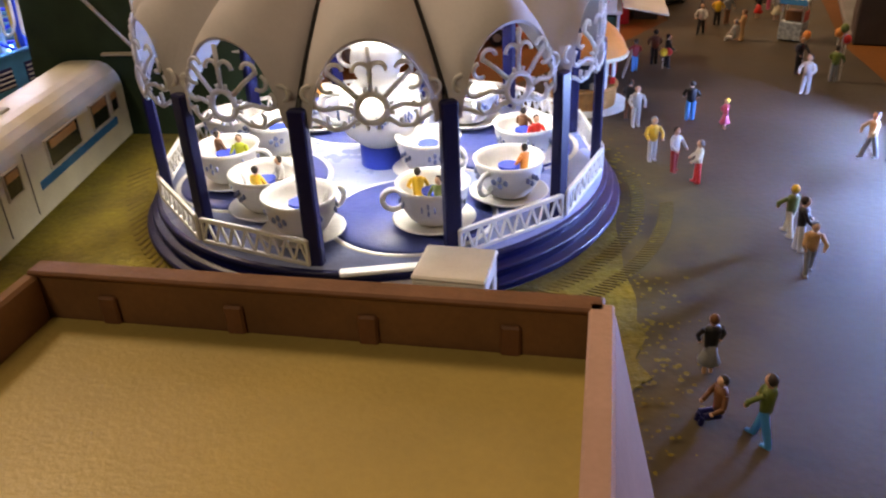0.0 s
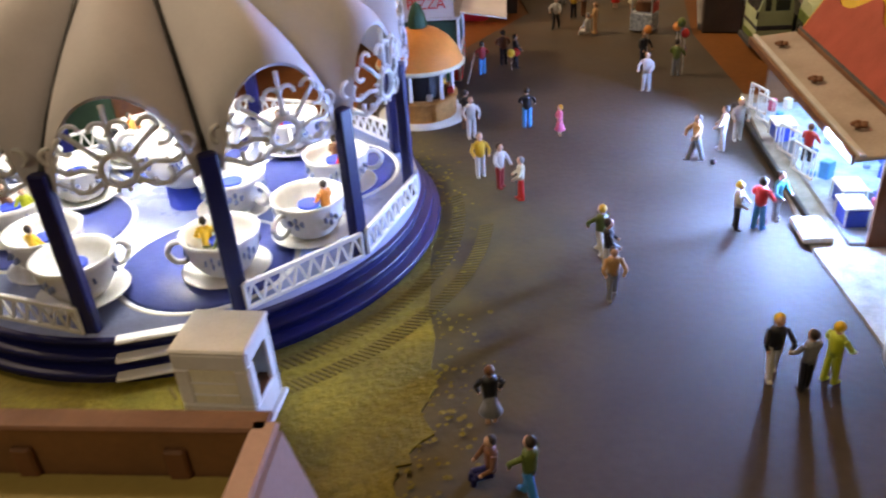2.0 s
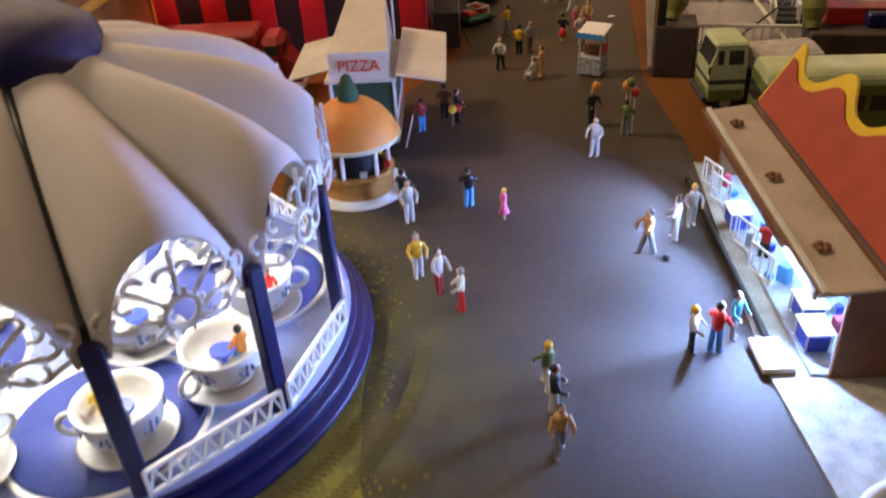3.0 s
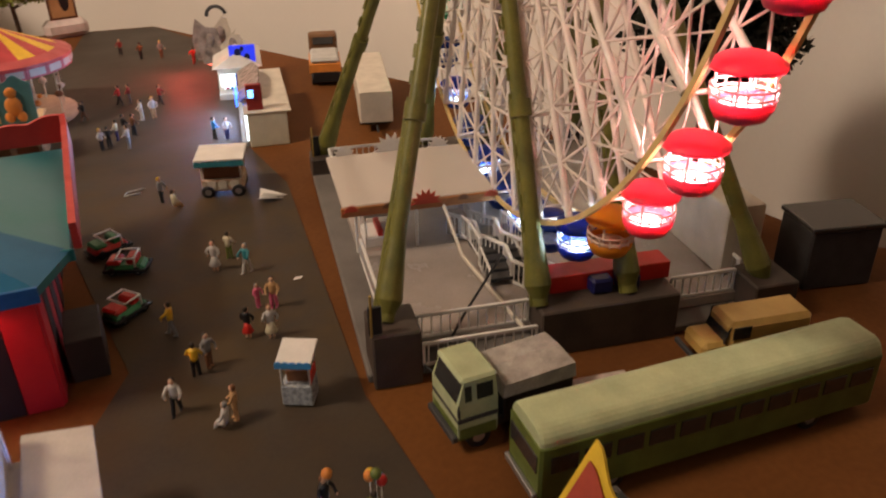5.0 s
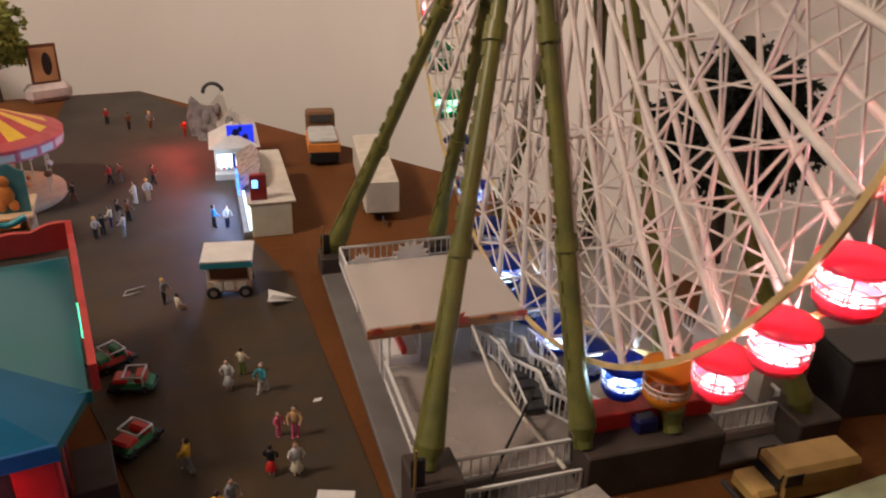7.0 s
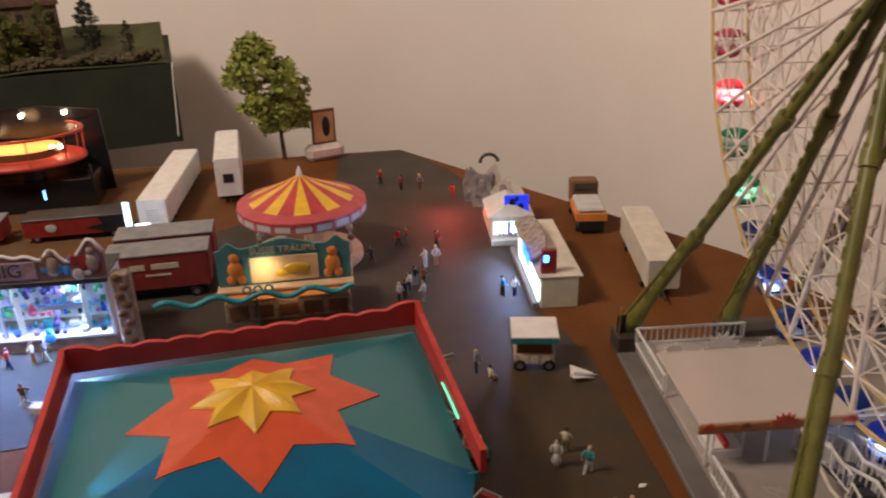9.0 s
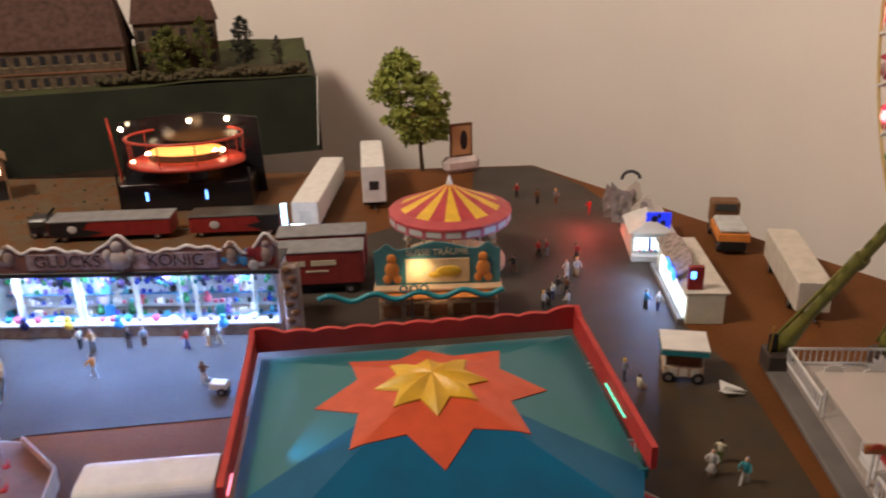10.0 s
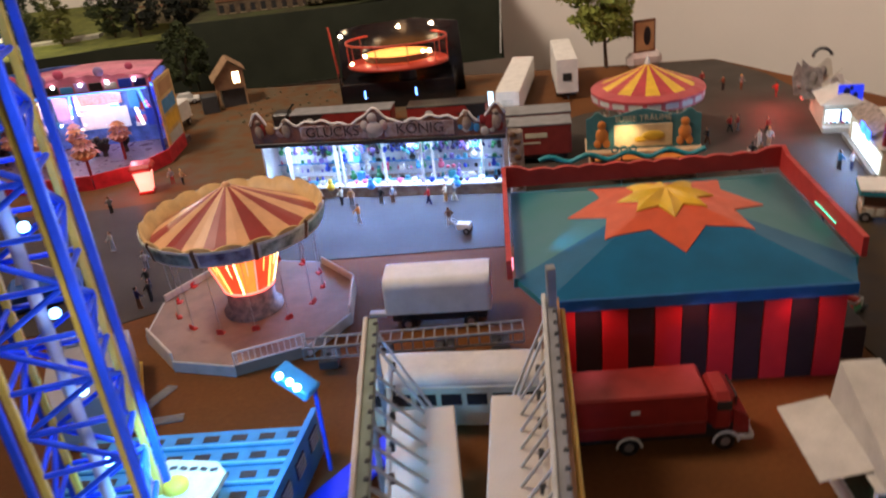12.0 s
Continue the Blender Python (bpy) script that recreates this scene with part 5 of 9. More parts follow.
part("light_strip", Geo().box(0.0008, 0.016, 0.0007, (-0.0155, 0.046, 0.0640)), glow("strip_glow_pink", (1.0, 0.25, 0.35), 3.0), tent, "glowing edge strip")
lamp("tent_spot", "SPOT", TM @ Vector((-0.004, 0.052, 0.0720)), 0.12, (0.12, 0.62, 1.0), 0.002, TM @ Vector((0.034, 0.076, 0.073)), 52)
for x in (0.025, 0.083, 0.14):
    lamp("tent_front_light", "SPOT", TM @ Vector((x, -0.005, 0.0560)), 0.020, (1.0, 0.16, 0.18), 0.006, TM @ Vector((x, -0.002, 0.0)), 165)

# karts beside the hall
for k, (x, y, a, m1, m2) in enumerate(((0.262, 0.829, 20, RED, GREEN), (0.268, 0.80, -25, GREEN, RED), (0.258, 0.752, 35, GREEN, RED))):
    kt = thing("toy_kart", f"{'red and green' if k == 0 else 'green and red'} model fun-car with white roll bars", "fun-car", at(x, y, 0.0006, a), "karts by the tent hall")
    part("tub", Geo().box(0.021, 0.013, 0.005, (0, 0, 0.001), bev=0.0018), m1, kt)
    part("seat", Geo().box(0.006, 0.010, 0.005, (0.004, 0, 0.0055), bev=0.0012), m2, kt)
    part("bonnet", Geo().box(0.008, 0.011, 0.003, (-0.006, 0, 0.0055), bev=0.0012), m2, kt)
    part("roll_bar", Geo().path([(0.006, -0.006, 0.005), (0.006, -0.006, 0.0105), (0.006, 0.006, 0.0105), (0.006, 0.006, 0.005)], 0.0006).path([(0.006, -0.006, 0.0105), (-0.004, -0.006, 0.0105), (-0.004, 0.006, 0.0105), (0.006, 0.006, 0.0105)], 0.0006), WHITE, kt)
    part("bumper", Geo().path([(-0.0115, -0.0065, 0.0028), (0.0115, -0.0065, 0.0028), (0.0115, 0.0065, 0.0028), (-0.0115, 0.0065, 0.0028), (-0.0115, -0.0065, 0.0028)], 0.0012), BLACK, kt)
    wheels(kt, [(-0.007, -0.006), (-0.007, 0.006), (0.007, -0.006), (0.007, 0.006)], 0.0025, 0.0018)


# ---- big wheel ----
WM = Matrix.Translation((0.343, 0.637, 0)) @ pose(0, 0, 0, 0, 0, math.degrees(math.atan2(0.231, 0.063)))
# local x runs along the street edge away from the start, local y is minus the way across the platform


def UV(u, v, z=0.0):
    return Vector((u, -v, z))


DECK = mat("worn_wheel_deck", (0.36, 0.31, 0.28), 0.24, vary=0.14, scale=35, second=(0.26, 0.23, 0.21), bump=0.1)
LEDGE = mat("grey_ledge", (0.15, 0.138, 0.128), 0.6, vary=0.12, scale=40)
FOOTING = mat("dark_brown_block", (0.062, 0.045, 0.036), 0.6, vary=0.2, scale=50)
plat = thing("wheel_platform", "grey model platform with white railings under the big wheel", "platform", WM)
part("ledge", Geo().box(0.252, 0.214, 0.0045, UV(0.126, 0.107), bev=0.0008), LEDGE, plat, "grey stepped ledge")
part("deck", Geo().box(0.226, 0.19, 0.0065, UV(0.126, 0.108, 0.0045), bev=0.0008), DECK, plat, "worn brown deck")
for u, v, su, sv, h, label in ((0.006, 0.013, 0.024, 0.022, 0.0285, "dark block under a wheel leg"), (0.009, 0.1165, 0.022, 0.07, 0.0245, "long dark block"), (0.009, 0.204, 0.024, 0.024, 0.0215, "dark block under a wheel leg"), (0.246, 0.010, 0.02, 0.02, 0.016, "dark block under a wheel leg"), (0.246, 0.200, 0.02, 0.02, 0.016, "dark block under a wheel leg"), (0.246, 0.1055, 0.02, 0.06, 0.016, "long dark block")):
    part("footing", Geo().box(su, sv, h, UV(u, v), bev=0.0008), FOOTING, plat, label)


def fence(u0, v0, u1, v1, z, h=0.0125, mode="bar", gap=0.0042):
    a, b = UV(u0, v0, z), UV(u1, v1, z)
    Ln = (b - a).length
    g = white_rail(Ln, h, 0.0013, max(2, int(Ln / gap)), mode)
    o = part("railing", g, WHITE, plat, "white railing")
    o.matrix_local = Matrix.Translation(a) @ pose(0, 0, 0, 0, 0, math.degrees(math.atan2((b - a).y, (b - a).x)))


for seg in ((0.022, 0.0125, 0.096, 0.0125, 0.011), (0.176, 0.0125, 0.236, 0.0125, 0.011), (0.236, 0.0125, 0.236, 0.09, 0.011), (0.014, 0.026, 0.014, 0.08, 0.011), (0.001, 0.026, 0.001, 0.08, 0.0045),
            (0.014, 0.155, 0.014, 0.19, 0.011), (0.236, 0.13, 0.236, 0.195, 0.011), (0.022, 0.198, 0.23, 0.198, 0.011)):
    fence(*seg)
# canopy with sun ornaments
cz = 0.0405
can = part("canopy", Geo().box(0.074, 0.086, 0.0016, UV(0.1365, 0.0475, cz), bev=0.0005), mat("canopy_white", (0.47, 0.42, 0.38), 0.22, vary=0.02, scale=30), plat, "white canopy over the entrance")
part("fascia", Geo().box(0.0018, 0.088, 0.0055, UV(0.0985, 0.0475, cz - 0.0042)), mat("fascia_brown", (0.35, 0.14, 0.05), 0.5), can, "brown fascia")
SUNM = mat("sun_red", (0.48, 0.06, 0.03), 0.5)


def sun(u, v, z, half, material, r=0.0065, turn=90):
    poly = []
    n = 14
    for k in range(n + 1):
        a = math.pi * k / n
        q = r if k % 2 == 0 else r * 0.66
        poly.append((q * math.cos(a), q * math.sin(a)))
    part("sun_ornament", Geo().board(poly, 0.0007, Matrix.Translation(UV(u, v, z)) @ pose(0, 0, 0, 0, 0, turn)), material, can, "sun-shaped ornament")


for v, r, m in ((0.009, 0.0044, SUNM), (0.029, 0.0036, BROWN), (0.050, 0.0088, SUNM), (0.071, 0.0036, BROWN), (0.087, 0.0044, SUNM)):
    sun(0.0972, v, cz - 0.0008, True, m, r)
for v, r in ((0.016, 0.007), (0.046, 0.0125), (0.076, 0.007)):
    sun(0.1745, v, cz + 0.001, True, WHITE, r)
# winding queue railings beside the stairs
for row in (0.0, 0.0125):
    pts = [(0.112, 0.066 + row), (0.098, 0.078 + row), (0.082, 0.076 + row), (0.066, 0.086 + row), (0.050, 0.084 + row), (0.034, 0.094 + row)]
    for (u0, v0), (u1, v1) in zip(pts, pts[1:]):
        fence(u0, v0, u1, v1, 0.0115, 0.0135, "bar", 0.0028)
for u in (0.104, 0.17):
    for v in (0.012, 0.046, 0.085):
        part("post", Geo().box(0.0016, 0.0016, cz - 0.011, UV(u, v, 0.011)), WHITE, can)
bx = part("pay_box", Geo().box(0.020, 0.018, 0.006, UV(0.118, 0.026, 0.011)), WHITE, plat, "white pay box")
for s in (-1, 1):
    for q in (-1, 1):
        part("post", Geo().box(0.0012, 0.0012, 0.02, UV(0.118 + s * 0.0094, 0.026 + q * 0.0084, 0.011)), WHITE, bx)
part("top", Geo().box(0.0215, 0.0195, 0.001, UV(0.118, 0.026, 0.030)), WHITE, bx)
part("shelf", Geo().box(0.018, 0.003, 0.004, UV(0.118, 0.026, 0.017)), RED, bx, "red goods")
# stairs to the boarding place, with railings
for k in range(6):
    part("stair", Geo().box(0.007, 0.022, 0.0022, UV(0.088 - 0.0072 * k, 0.083, 0.011 + 0.0022 * (5 - abs(k - 2)) * 0.6)), DARK, plat)
for v in (0.071, 0.0945):
    for k in range(3):
        g = white_rail(0.019, 0.012, 0.0009, 4, "bar")
        o = part("stair_railing", g, WHITE, plat, "white stair railing")
        o.matrix_local = Matrix.Translation(UV(0.100 - 0.017 * k, v, 0.016 + 0.004 * (k == 1))) @ pose(0, 0, 0, 0, (-14, 0, 14)[k], 180)
part("boarding_table", Geo().box(0.04, 0.045, 0.008, UV(0.122, 0.1055, 0.011)), PALE, plat)
st = part("station_box", Geo().box(0.013, 0.062, 0.009, UV(0.020, 0.122, 0.0245)), RED, plat, "red station box")
for v in (0.115, 0.129):
    part("motor", Geo().box(0.010, 0.011, 0.008, UV(0.012, v, 0.0245), bev=0.0012), NAVY, st, "navy motor box")
part("beam", Geo().tube(UV(0.100, 0.060, 0.038), UV(0.066, 0.062, 0.022), 0.0010).tube(UV(0.066, 0.062, 0.022), UV(0.008, 0.076, 0.012), 0.0012), IVORY, plat, "white bent beam")
part("cable", Geo().path([UV(-0.004, 0.03, 0.006), UV(0.02, 0.05, 0.016), UV(0.05, 0.078, 0.028)], 0.0007), BLACK, plat, "black cable")

wheel = thing("big_wheel", "white and ochre model big wheel with lit gondolas", "big wheel", WM)
HU, HV, HZ, R = 0.1215, 0.104, 0.277, 0.24
HW = 0.0135
LEG = mat("leg_olive", (0.17, 0.16, 0.035), 0.4, vary=0.2, scale=60, second=(0.08, 0.085, 0.02))


def leg(u, v, z, tv):
    a, b = UV(u, v, z), UV(HU, tv, HZ)
    dv = (b - a)
    g = Geo().tube(a, b, 0.0040, 10, 0.0034)
    g.tube(a, a + dv * 0.035, 0.0026, 10, 0.0064).tube(a + dv * 0.035, a + dv * 0.13, 0.0064, 10, 0.0041)
    for s in (0.33, 0.66, 0.95):
        p = a + dv * s
        g.tube(p - dv.normalized() * 0.004, p + dv.normalized() * 0.004, 0.0052, 8)
    for k in range(24):
        p, q = a + dv * (k / 24), a + dv * ((k + 0.5) / 24)
        off = Vector((0, 0.0040, 0))
        g.tube(p + off, q + off, 0.0011, 4)
    g.tube(a + Vector((0.006, 0.003, 0.004)), a + dv * 0.32 + Vector((0.003, 0.003, 0.0)), 0.0014, 5)
    part("leg", g, LEG, wheel, "olive green leg")


for tv, vi, vo in ((HV - 0.020, 0.083, 0.010), (HV + 0.020, 0.128, 0.203)):
    for u, zi in ((0.006, 0.0245), (0.248, 0.016)):
        leg(u, vi, zi, tv)
        leg(u, vo, 0.0285 if u < 0.1 and vo < 0.1 else 0.0165, tv + (0.0 if vo < 0.1 else 0.0))
for u, v, z in ((0.002, 0.010, 0.0285), (0.250, 0.010, 0.016)):
    part("bracket", Geo().box(0.002, 0.006, 0.014, UV(u - 0.005, v - 0.006, z)), BLACK, wheel, "black foot bracket")
    part("rod", Geo().tube(UV(u - 0.007, v - 0.008, z), UV(u - 0.009, v - 0.008, z + 0.022), 0.0006), mat("brass_rod", (0.5, 0.35, 0.1), 0.35, 0.6), wheel, "brass rod")
g = Geo().tube(UV(HU, HV - 0.028, HZ), UV(HU, HV + 0.028, HZ), 0.006, 16)
for s in (-1, 1):
    g.tube(UV(HU, HV + s * 0.0115, HZ), UV(HU, HV + s * 0.0155, HZ), 0.016, 24)
part("hub", g, IVORY, wheel, "white hub and axle")
N = 40
SPOKE = mat("spoke_white", (0.76, 0.68, 0.61), 0.45, vary=0.1)
RIM = mat("rim_ochre", (0.66, 0.48, 0.2), 0.4, vary=0.12)


def on(a, r, v):
    return UV(HU - r * math.sin(a), v, HZ - r * math.cos(a))


for side, v in ((-1, HV - HW), (1, HV + HW)):
    g = Geo()
    for k in range(120):
        a0, a1 = 2 * math.pi * k / 120, 2 * math.pi * (k + 1) / 120
        pts = []
        for a in (a0, a1):
            for r, dv in ((R - 0.0012, -0.0008), (R + 0.0012, -0.0008), (R + 0.0012, 0.0008), (R - 0.0012, 0.0008)):
                pts.append(on(a, r, v + dv))
        g.put(pts, [[0, 1, 5, 4], [1, 2, 6, 5], [2, 3, 7, 6], [3, 0, 4, 7]])
    part("rim", g, RIM, wheel, "ochre rim")
for k in range(N):
    a = 2 * math.pi * (k + 0.5) / N
    b = 2 * math.pi * (k + 1.5) / N
    for side, v in ((-1, HV - HW), (1, HV + HW)):
        g = Geo().tube(on(a, 0.014, v), on(a, R - 0.0015, v), 0.00105, 6, 0.0017)
        # cross bracing between neighbours
        for r0, r1 in ((0.140, 0.165), (0.165, 0.190), (0.190, 0.215), (0.215, R - 0.003)):
            g.tube(on(a, r0, v), on(b, r1, v), 0.00052, 4)
            g.tube(on(b, r0, v), on(a, r1, v), 0.00052, 4)
        for r in (0.140, 0.165, 0.190, 0.215):
            g.tube(on(a, r, v), on(b, r, v), 0.0007, 4)
        part("spoke", g, SPOKE, wheel, "white spoke with bracing")
    for r0, r1, rad in ((R - 0.001, R - 0.001, 0.0009), (0.140, 0.140, 0.0006), (0.190, 0.190, 0.0006)):
        part("cross_bar", Geo().tube(on(a, r0, HV - HW), on(a, r1, HV + HW), rad, 5), SPOKE, wheel)

tints = {"red": (0.64, 0.10, 0.17), "blue": (0.008, 0.035, 0.22), "green": (0.02, 0.3, 0.16), "orange": (0.75, 0.28, 0.02), "yellow": (0.8, 0.5, 0.03)}
glows = {"red": (1.0, 0.52, 0.52), "blue": (0.55, 0.78, 1.0), "green": (0.35, 1.0, 0.7), "orange": (1.0, 0.6, 0.2), "yellow": (1.0, 0.8, 0.3)}
gond = {}


def gondola_meshes(tone):
    if tone in gond:
        return gond[tone]
    body = mat(f"gondola_{tone}", tints[tone], 0.35, vary=0.06)
    thin(body, tints[tone], 0.45)
    bulb = glow(f"bulb_{tone}", glows[tone], 34.0)
    rail = mat(f"gondola_rail_{tone}", tuple(0.45 + 0.4 * c for c in tints[tone]), 0.4)
    g = Geo().lathe([(0, -0.0295), (0.007, -0.0295), (0.0115, -0.0275), (0.0142, -0.0225), (0.0146, -0.0185), (0.0138, -0.0185), (0.0130, -0.0222), (0.0105, -0.0262), (0, -0.0268)], 20)
    tub = mesh("tub", g, body)
    g = Geo()
    for z in (-0.0165, -0.0128):
        g.torus(0.0146, 0.0007, pose(0, 0, z, 90, 0, 0), 20, 4)
    for k in range(14):
        a = 2 * math.pi * k / 14
        g.tube((0.0146 * math.cos(a), 0.0146 * math.sin(a), -0.0188), (0.0146 * math.cos(a), 0.0146 * math.sin(a), -0.0126), 0.0005, 4)
    railm = mesh("tub_railing", g, rail)
    g = Geo()
    for k in range(4):
        a = math.pi / 4 + math.pi / 2 * k
        g.tube((0.0135 * math.cos(a), 0.0135 * math.sin(a), -0.019), (0.0125 * math.cos(a), 0.0125 * math.sin(a), -0.003), 0.0007, 5)
    post = mesh("post", g, rail)
    roof = mesh("roof", Geo().lathe([(0.0165, -0.0052), (0.0172, -0.0040), (0.0168, -0.0028), (0.0125, 0.0002), (0.006, 0.0022), (0, 0.0028), ], 22).lathe([(0.0165, -0.0050), (0.010, -0.0022), (0, -0.0012)], 22), body)
    bul = mesh("bulb", Geo().ball(0.0017, (0, 0, -0.0042), 8, 6), bulb)
    seat = mesh("seat", Geo().lathe([(0.0055, -0.0265), (0.0055, -0.0215), (0.0118, -0.0215), (0.0118, -0.0235)], 18), rail)
    gond[tone] = (tub, railm, post, roof, bul, seat)
    return gond[tone]


ORDER = (["blue"] * 4 + ["orange"] + ["red"] * 5 + ["green"] * 2 + ["yellow"] * 4 + ["orange"] * 3 + ["blue"] * 4 + ["red"] * 11 + ["green"] * 2 + ["blue"] * 4)
for k in range(N):
    tone = ORDER[k]
    tub, railm, post, roof, bul, seat = gondola_meshes(tone)
    p = on(2 * math.pi * (k - 0.11) / N, R, HV)
    gd = part("gondola", roof, None, wheel, f"{tone} gondola with a lit roof")
    gd.matrix_local = Matrix.Translation(p) @ Matrix.Scale(0.66, 4)
    for nm, me in (("tub", tub), ("tub_railing", railm), ("gondola_post", post), ("seat", seat), ("bulb", bul)):
        if nm != "bulb" or tone not in ("orange", "yellow"):
            part(nm, me, None, gd)


def gondola_light(k, power, tone, dz=-0.010):
    p = WM @ (on(2 * math.pi * (k - 0.11) / N, R, HV) + Vector((0, 0, dz)))
    lamp("gondola_light", "POINT", p, power, glows[tone], 0.004)


for k, pw in ((3, 0.012), (1, 0.010), (39, 0.010), (37, 0.008), (6, 0.030), (7, 0.020), (5, 0.012), (8, 0.014), (10, 0.012), (35, 0.008), (33, 0.02), (31, 0.035), (29, 0.020), (27, 0.020), (25, 0.020)):
    gondola_light(k, 4.6 * pw, ORDER[k])


# ---- prize stall, sweets stall, carousel ----
GM = Matrix.Translation((-0.161, 1.066, 0)) @ pose(0, 0, 0, 0, 0, -12.4)
gs = thing("prize_stall", "long brightly lit model prize stall with an ornate sign", "fairground stall", GM)
W = 0.236
STONE = mat("painted_stone", (0.34, 0.29, 0.25), 0.7, vary=0.25, scale=150, second=(0.2, 0.12, 0.09))
LITW = mat("stall_lining", (0.7, 0.74, 0.82), 0.5, vary=0.05)
part("plinth", Geo().box(W, 0.036, 0.010, (W / 2, 0.018, 0.0006), bev=0.0006), STONE, gs)
part("counter", Geo().box(W - 0.006, 0.010, 0.0022, (W / 2, 0.004, 0.0106), bev=0.0005), WHITE, gs)
part("back_wall", Geo().box(W, 0.002, 0.048, (W / 2, 0.036, 0.0106)), LITW, gs)
part("roof", Geo().box(W + 0.004, 0.042, 0.002, (W / 2, 0.018, 0.058)), DARK, gs)
part("eave", Geo().box(W + 0.006, 0.0035, 0.004, (W / 2, -0.0035, 0.056)), BLACK, gs)
for x in (0.001, W - 0.001):
    part("end_wall", Geo().box(0.002, 0.036, 0.048, (x, 0.018, 0.0106)), LITW, gs)
for x in (0.079, 0.158):
    part("post", Geo().box(0.0022, 0.0022, 0.046, (x, 0.001, 0.0106)), WHITE, gs)
part("light_tube", Geo().box(W - 0.012, 0.002, 0.0014, (W / 2, 0.002, 0.0545)), glow("prize_tube", (0.62, 0.8, 1.0), 30.0), gs, "glowing tube under the eave")
# ornate sign, cut in waves, with towers at both ends
poly = []
for k in range(81):
    s = k / 80
    h = 0.0135 + 0.0065 * math.exp(-((s - 0.5) / 0.055) ** 2) * 2.3 + 0.006 * math.exp(-((s - 0.27) / 0.1) ** 2) + 0.006 * math.exp(-((s - 0.73) / 0.1) ** 2)
    h += 0.017 * math.exp(-((s - 0.035) / 0.03) ** 2) + 0.017 * math.exp(-((s - 0.965) / 0.03) ** 2) + 0.007 * math.exp(-((s - 0.145) / 0.022) ** 2) + 0.007 * math.exp(-((s - 0.855) / 0.022) ** 2)
    h += 0.0012 * math.sin(s * 90)
    poly.append(((W + 0.008) * (s - 0.5), h))
SIGNM = mat("sign_print", (0.24, 0.10, 0.06), 0.5, vary=0.5, scale=90, second=(0.07, 0.07, 0.1))
sg = part("sign_board", Geo().board([(-W / 2 - 0.004, 0), (W / 2 + 0.004, 0)] + poly[::-1], 0.0016, pose(W / 2, -0.004, 0.0605)), SIGNM, gs, "printed sign with a pale cut edge")
edge = [Vector((W / 2 + x, -0.0042, 0.0605 + z)) for x, z in poly]
part("pale_edge", Geo().path(edge, 0.0014, 5), mat("pale_edge", (0.72, 0.7, 0.7), 0.6), sg, "pale edge of the sign")
SIGNB = mat("sign_field", (0.36, 0.32, 0.36), 0.5, vary=0.4, scale=160, second=(0.2, 0.09, 0.07))
for x0 in (0.078, 0.16):
    part("sign_field", Geo().box(0.066, 0.0006, 0.0135, (x0, -0.0052, 0.0625)), SIGNB, sg, "pale lilac field of the sign")
GREYL = mat("letter_dark", (0.035, 0.02, 0.025), 0.5)
PALEL = mat("letter_pale", (0.62, 0.6, 0.62), 0.5)
for text, x in (("GLÜCKS", 0.077), ("KÖNIG", 0.161)):
    words("lettering", text, 0.0140, pose(x + 0.0005, -0.0054, 0.0688, 90, 0, 0), PALEL, sg, label="pale edge of the lettering")
    words("lettering", text, 0.0140, pose(x, -0.0058, 0.0693, 90, 0, 0), GREYL, sg, label="dark lettering")
random.seed(88)
for k in range(26):
    u = random.choice((random.uniform(0.01, 0.17), random.uniform(0.83, 0.99), random.uniform(0.44, 0.56)))
    part("painting", Geo().ball(random.uniform(0.0022, 0.005), ((W + 0.008) * u - 0.004, -0.0050, 0.0635 + random.uniform(0, 0.012)), 9, 6, (1, 0.12, random.uniform(0.8, 1.5))), random.choice((RUST, ORANGE, SKYBLUE, PALE, PALE, SIGNB, DEEPRED, TAN)), sg, "painted plain shape")
g = Geo()
g.ball(0.0085, (W / 2, -0.0055, 0.070), 12, 8, (1, 0.3, 0.9)).ball(0.005, (W / 2 - 0.001, -0.0055, 0.081), 10, 6, (1, 0.4, 1)).ball(0.004, (W / 2 - 0.009, -0.0055, 0.074), 8, 6, (1, 0.4, 1.3)).ball(0.004, (W / 2 + 0.009, -0.0055, 0.074), 8, 6, (1, 0.4, 1.3))
part("relief", g, mat("relief_pale", (0.5, 0.46, 0.45), 0.6), sg, "pale plaster relief")
for s in (0.035, 0.145, 0.855, 0.965):
    g = Geo().ball(0.0045, ((W + 0.008) * s - 0.004, -0.0052, 0.072), 8, 6, (1, 0.3, 1.5)).ball(0.0028, ((W + 0.008) * s - 0.004, -0.0054, 0.0815), 8, 6, (1, 0.4, 1))
    part("relief", g, STONE, sg, "painted plaster relief")
col = part("column", Geo().box(0.014, 0.010, 0.062, (W + 0.011, 0.0, 0.0006), bev=0.002), STONE, gs, "painted end column")
for k in range(8):
    part("ornament", Geo().ball(0.003, (W + 0.011 + 0.002 * (-1) ** k, -0.0052, 0.008 + 0.0073 * k), 7, 5, (1.3, 0.4, 1)), RUST, col)
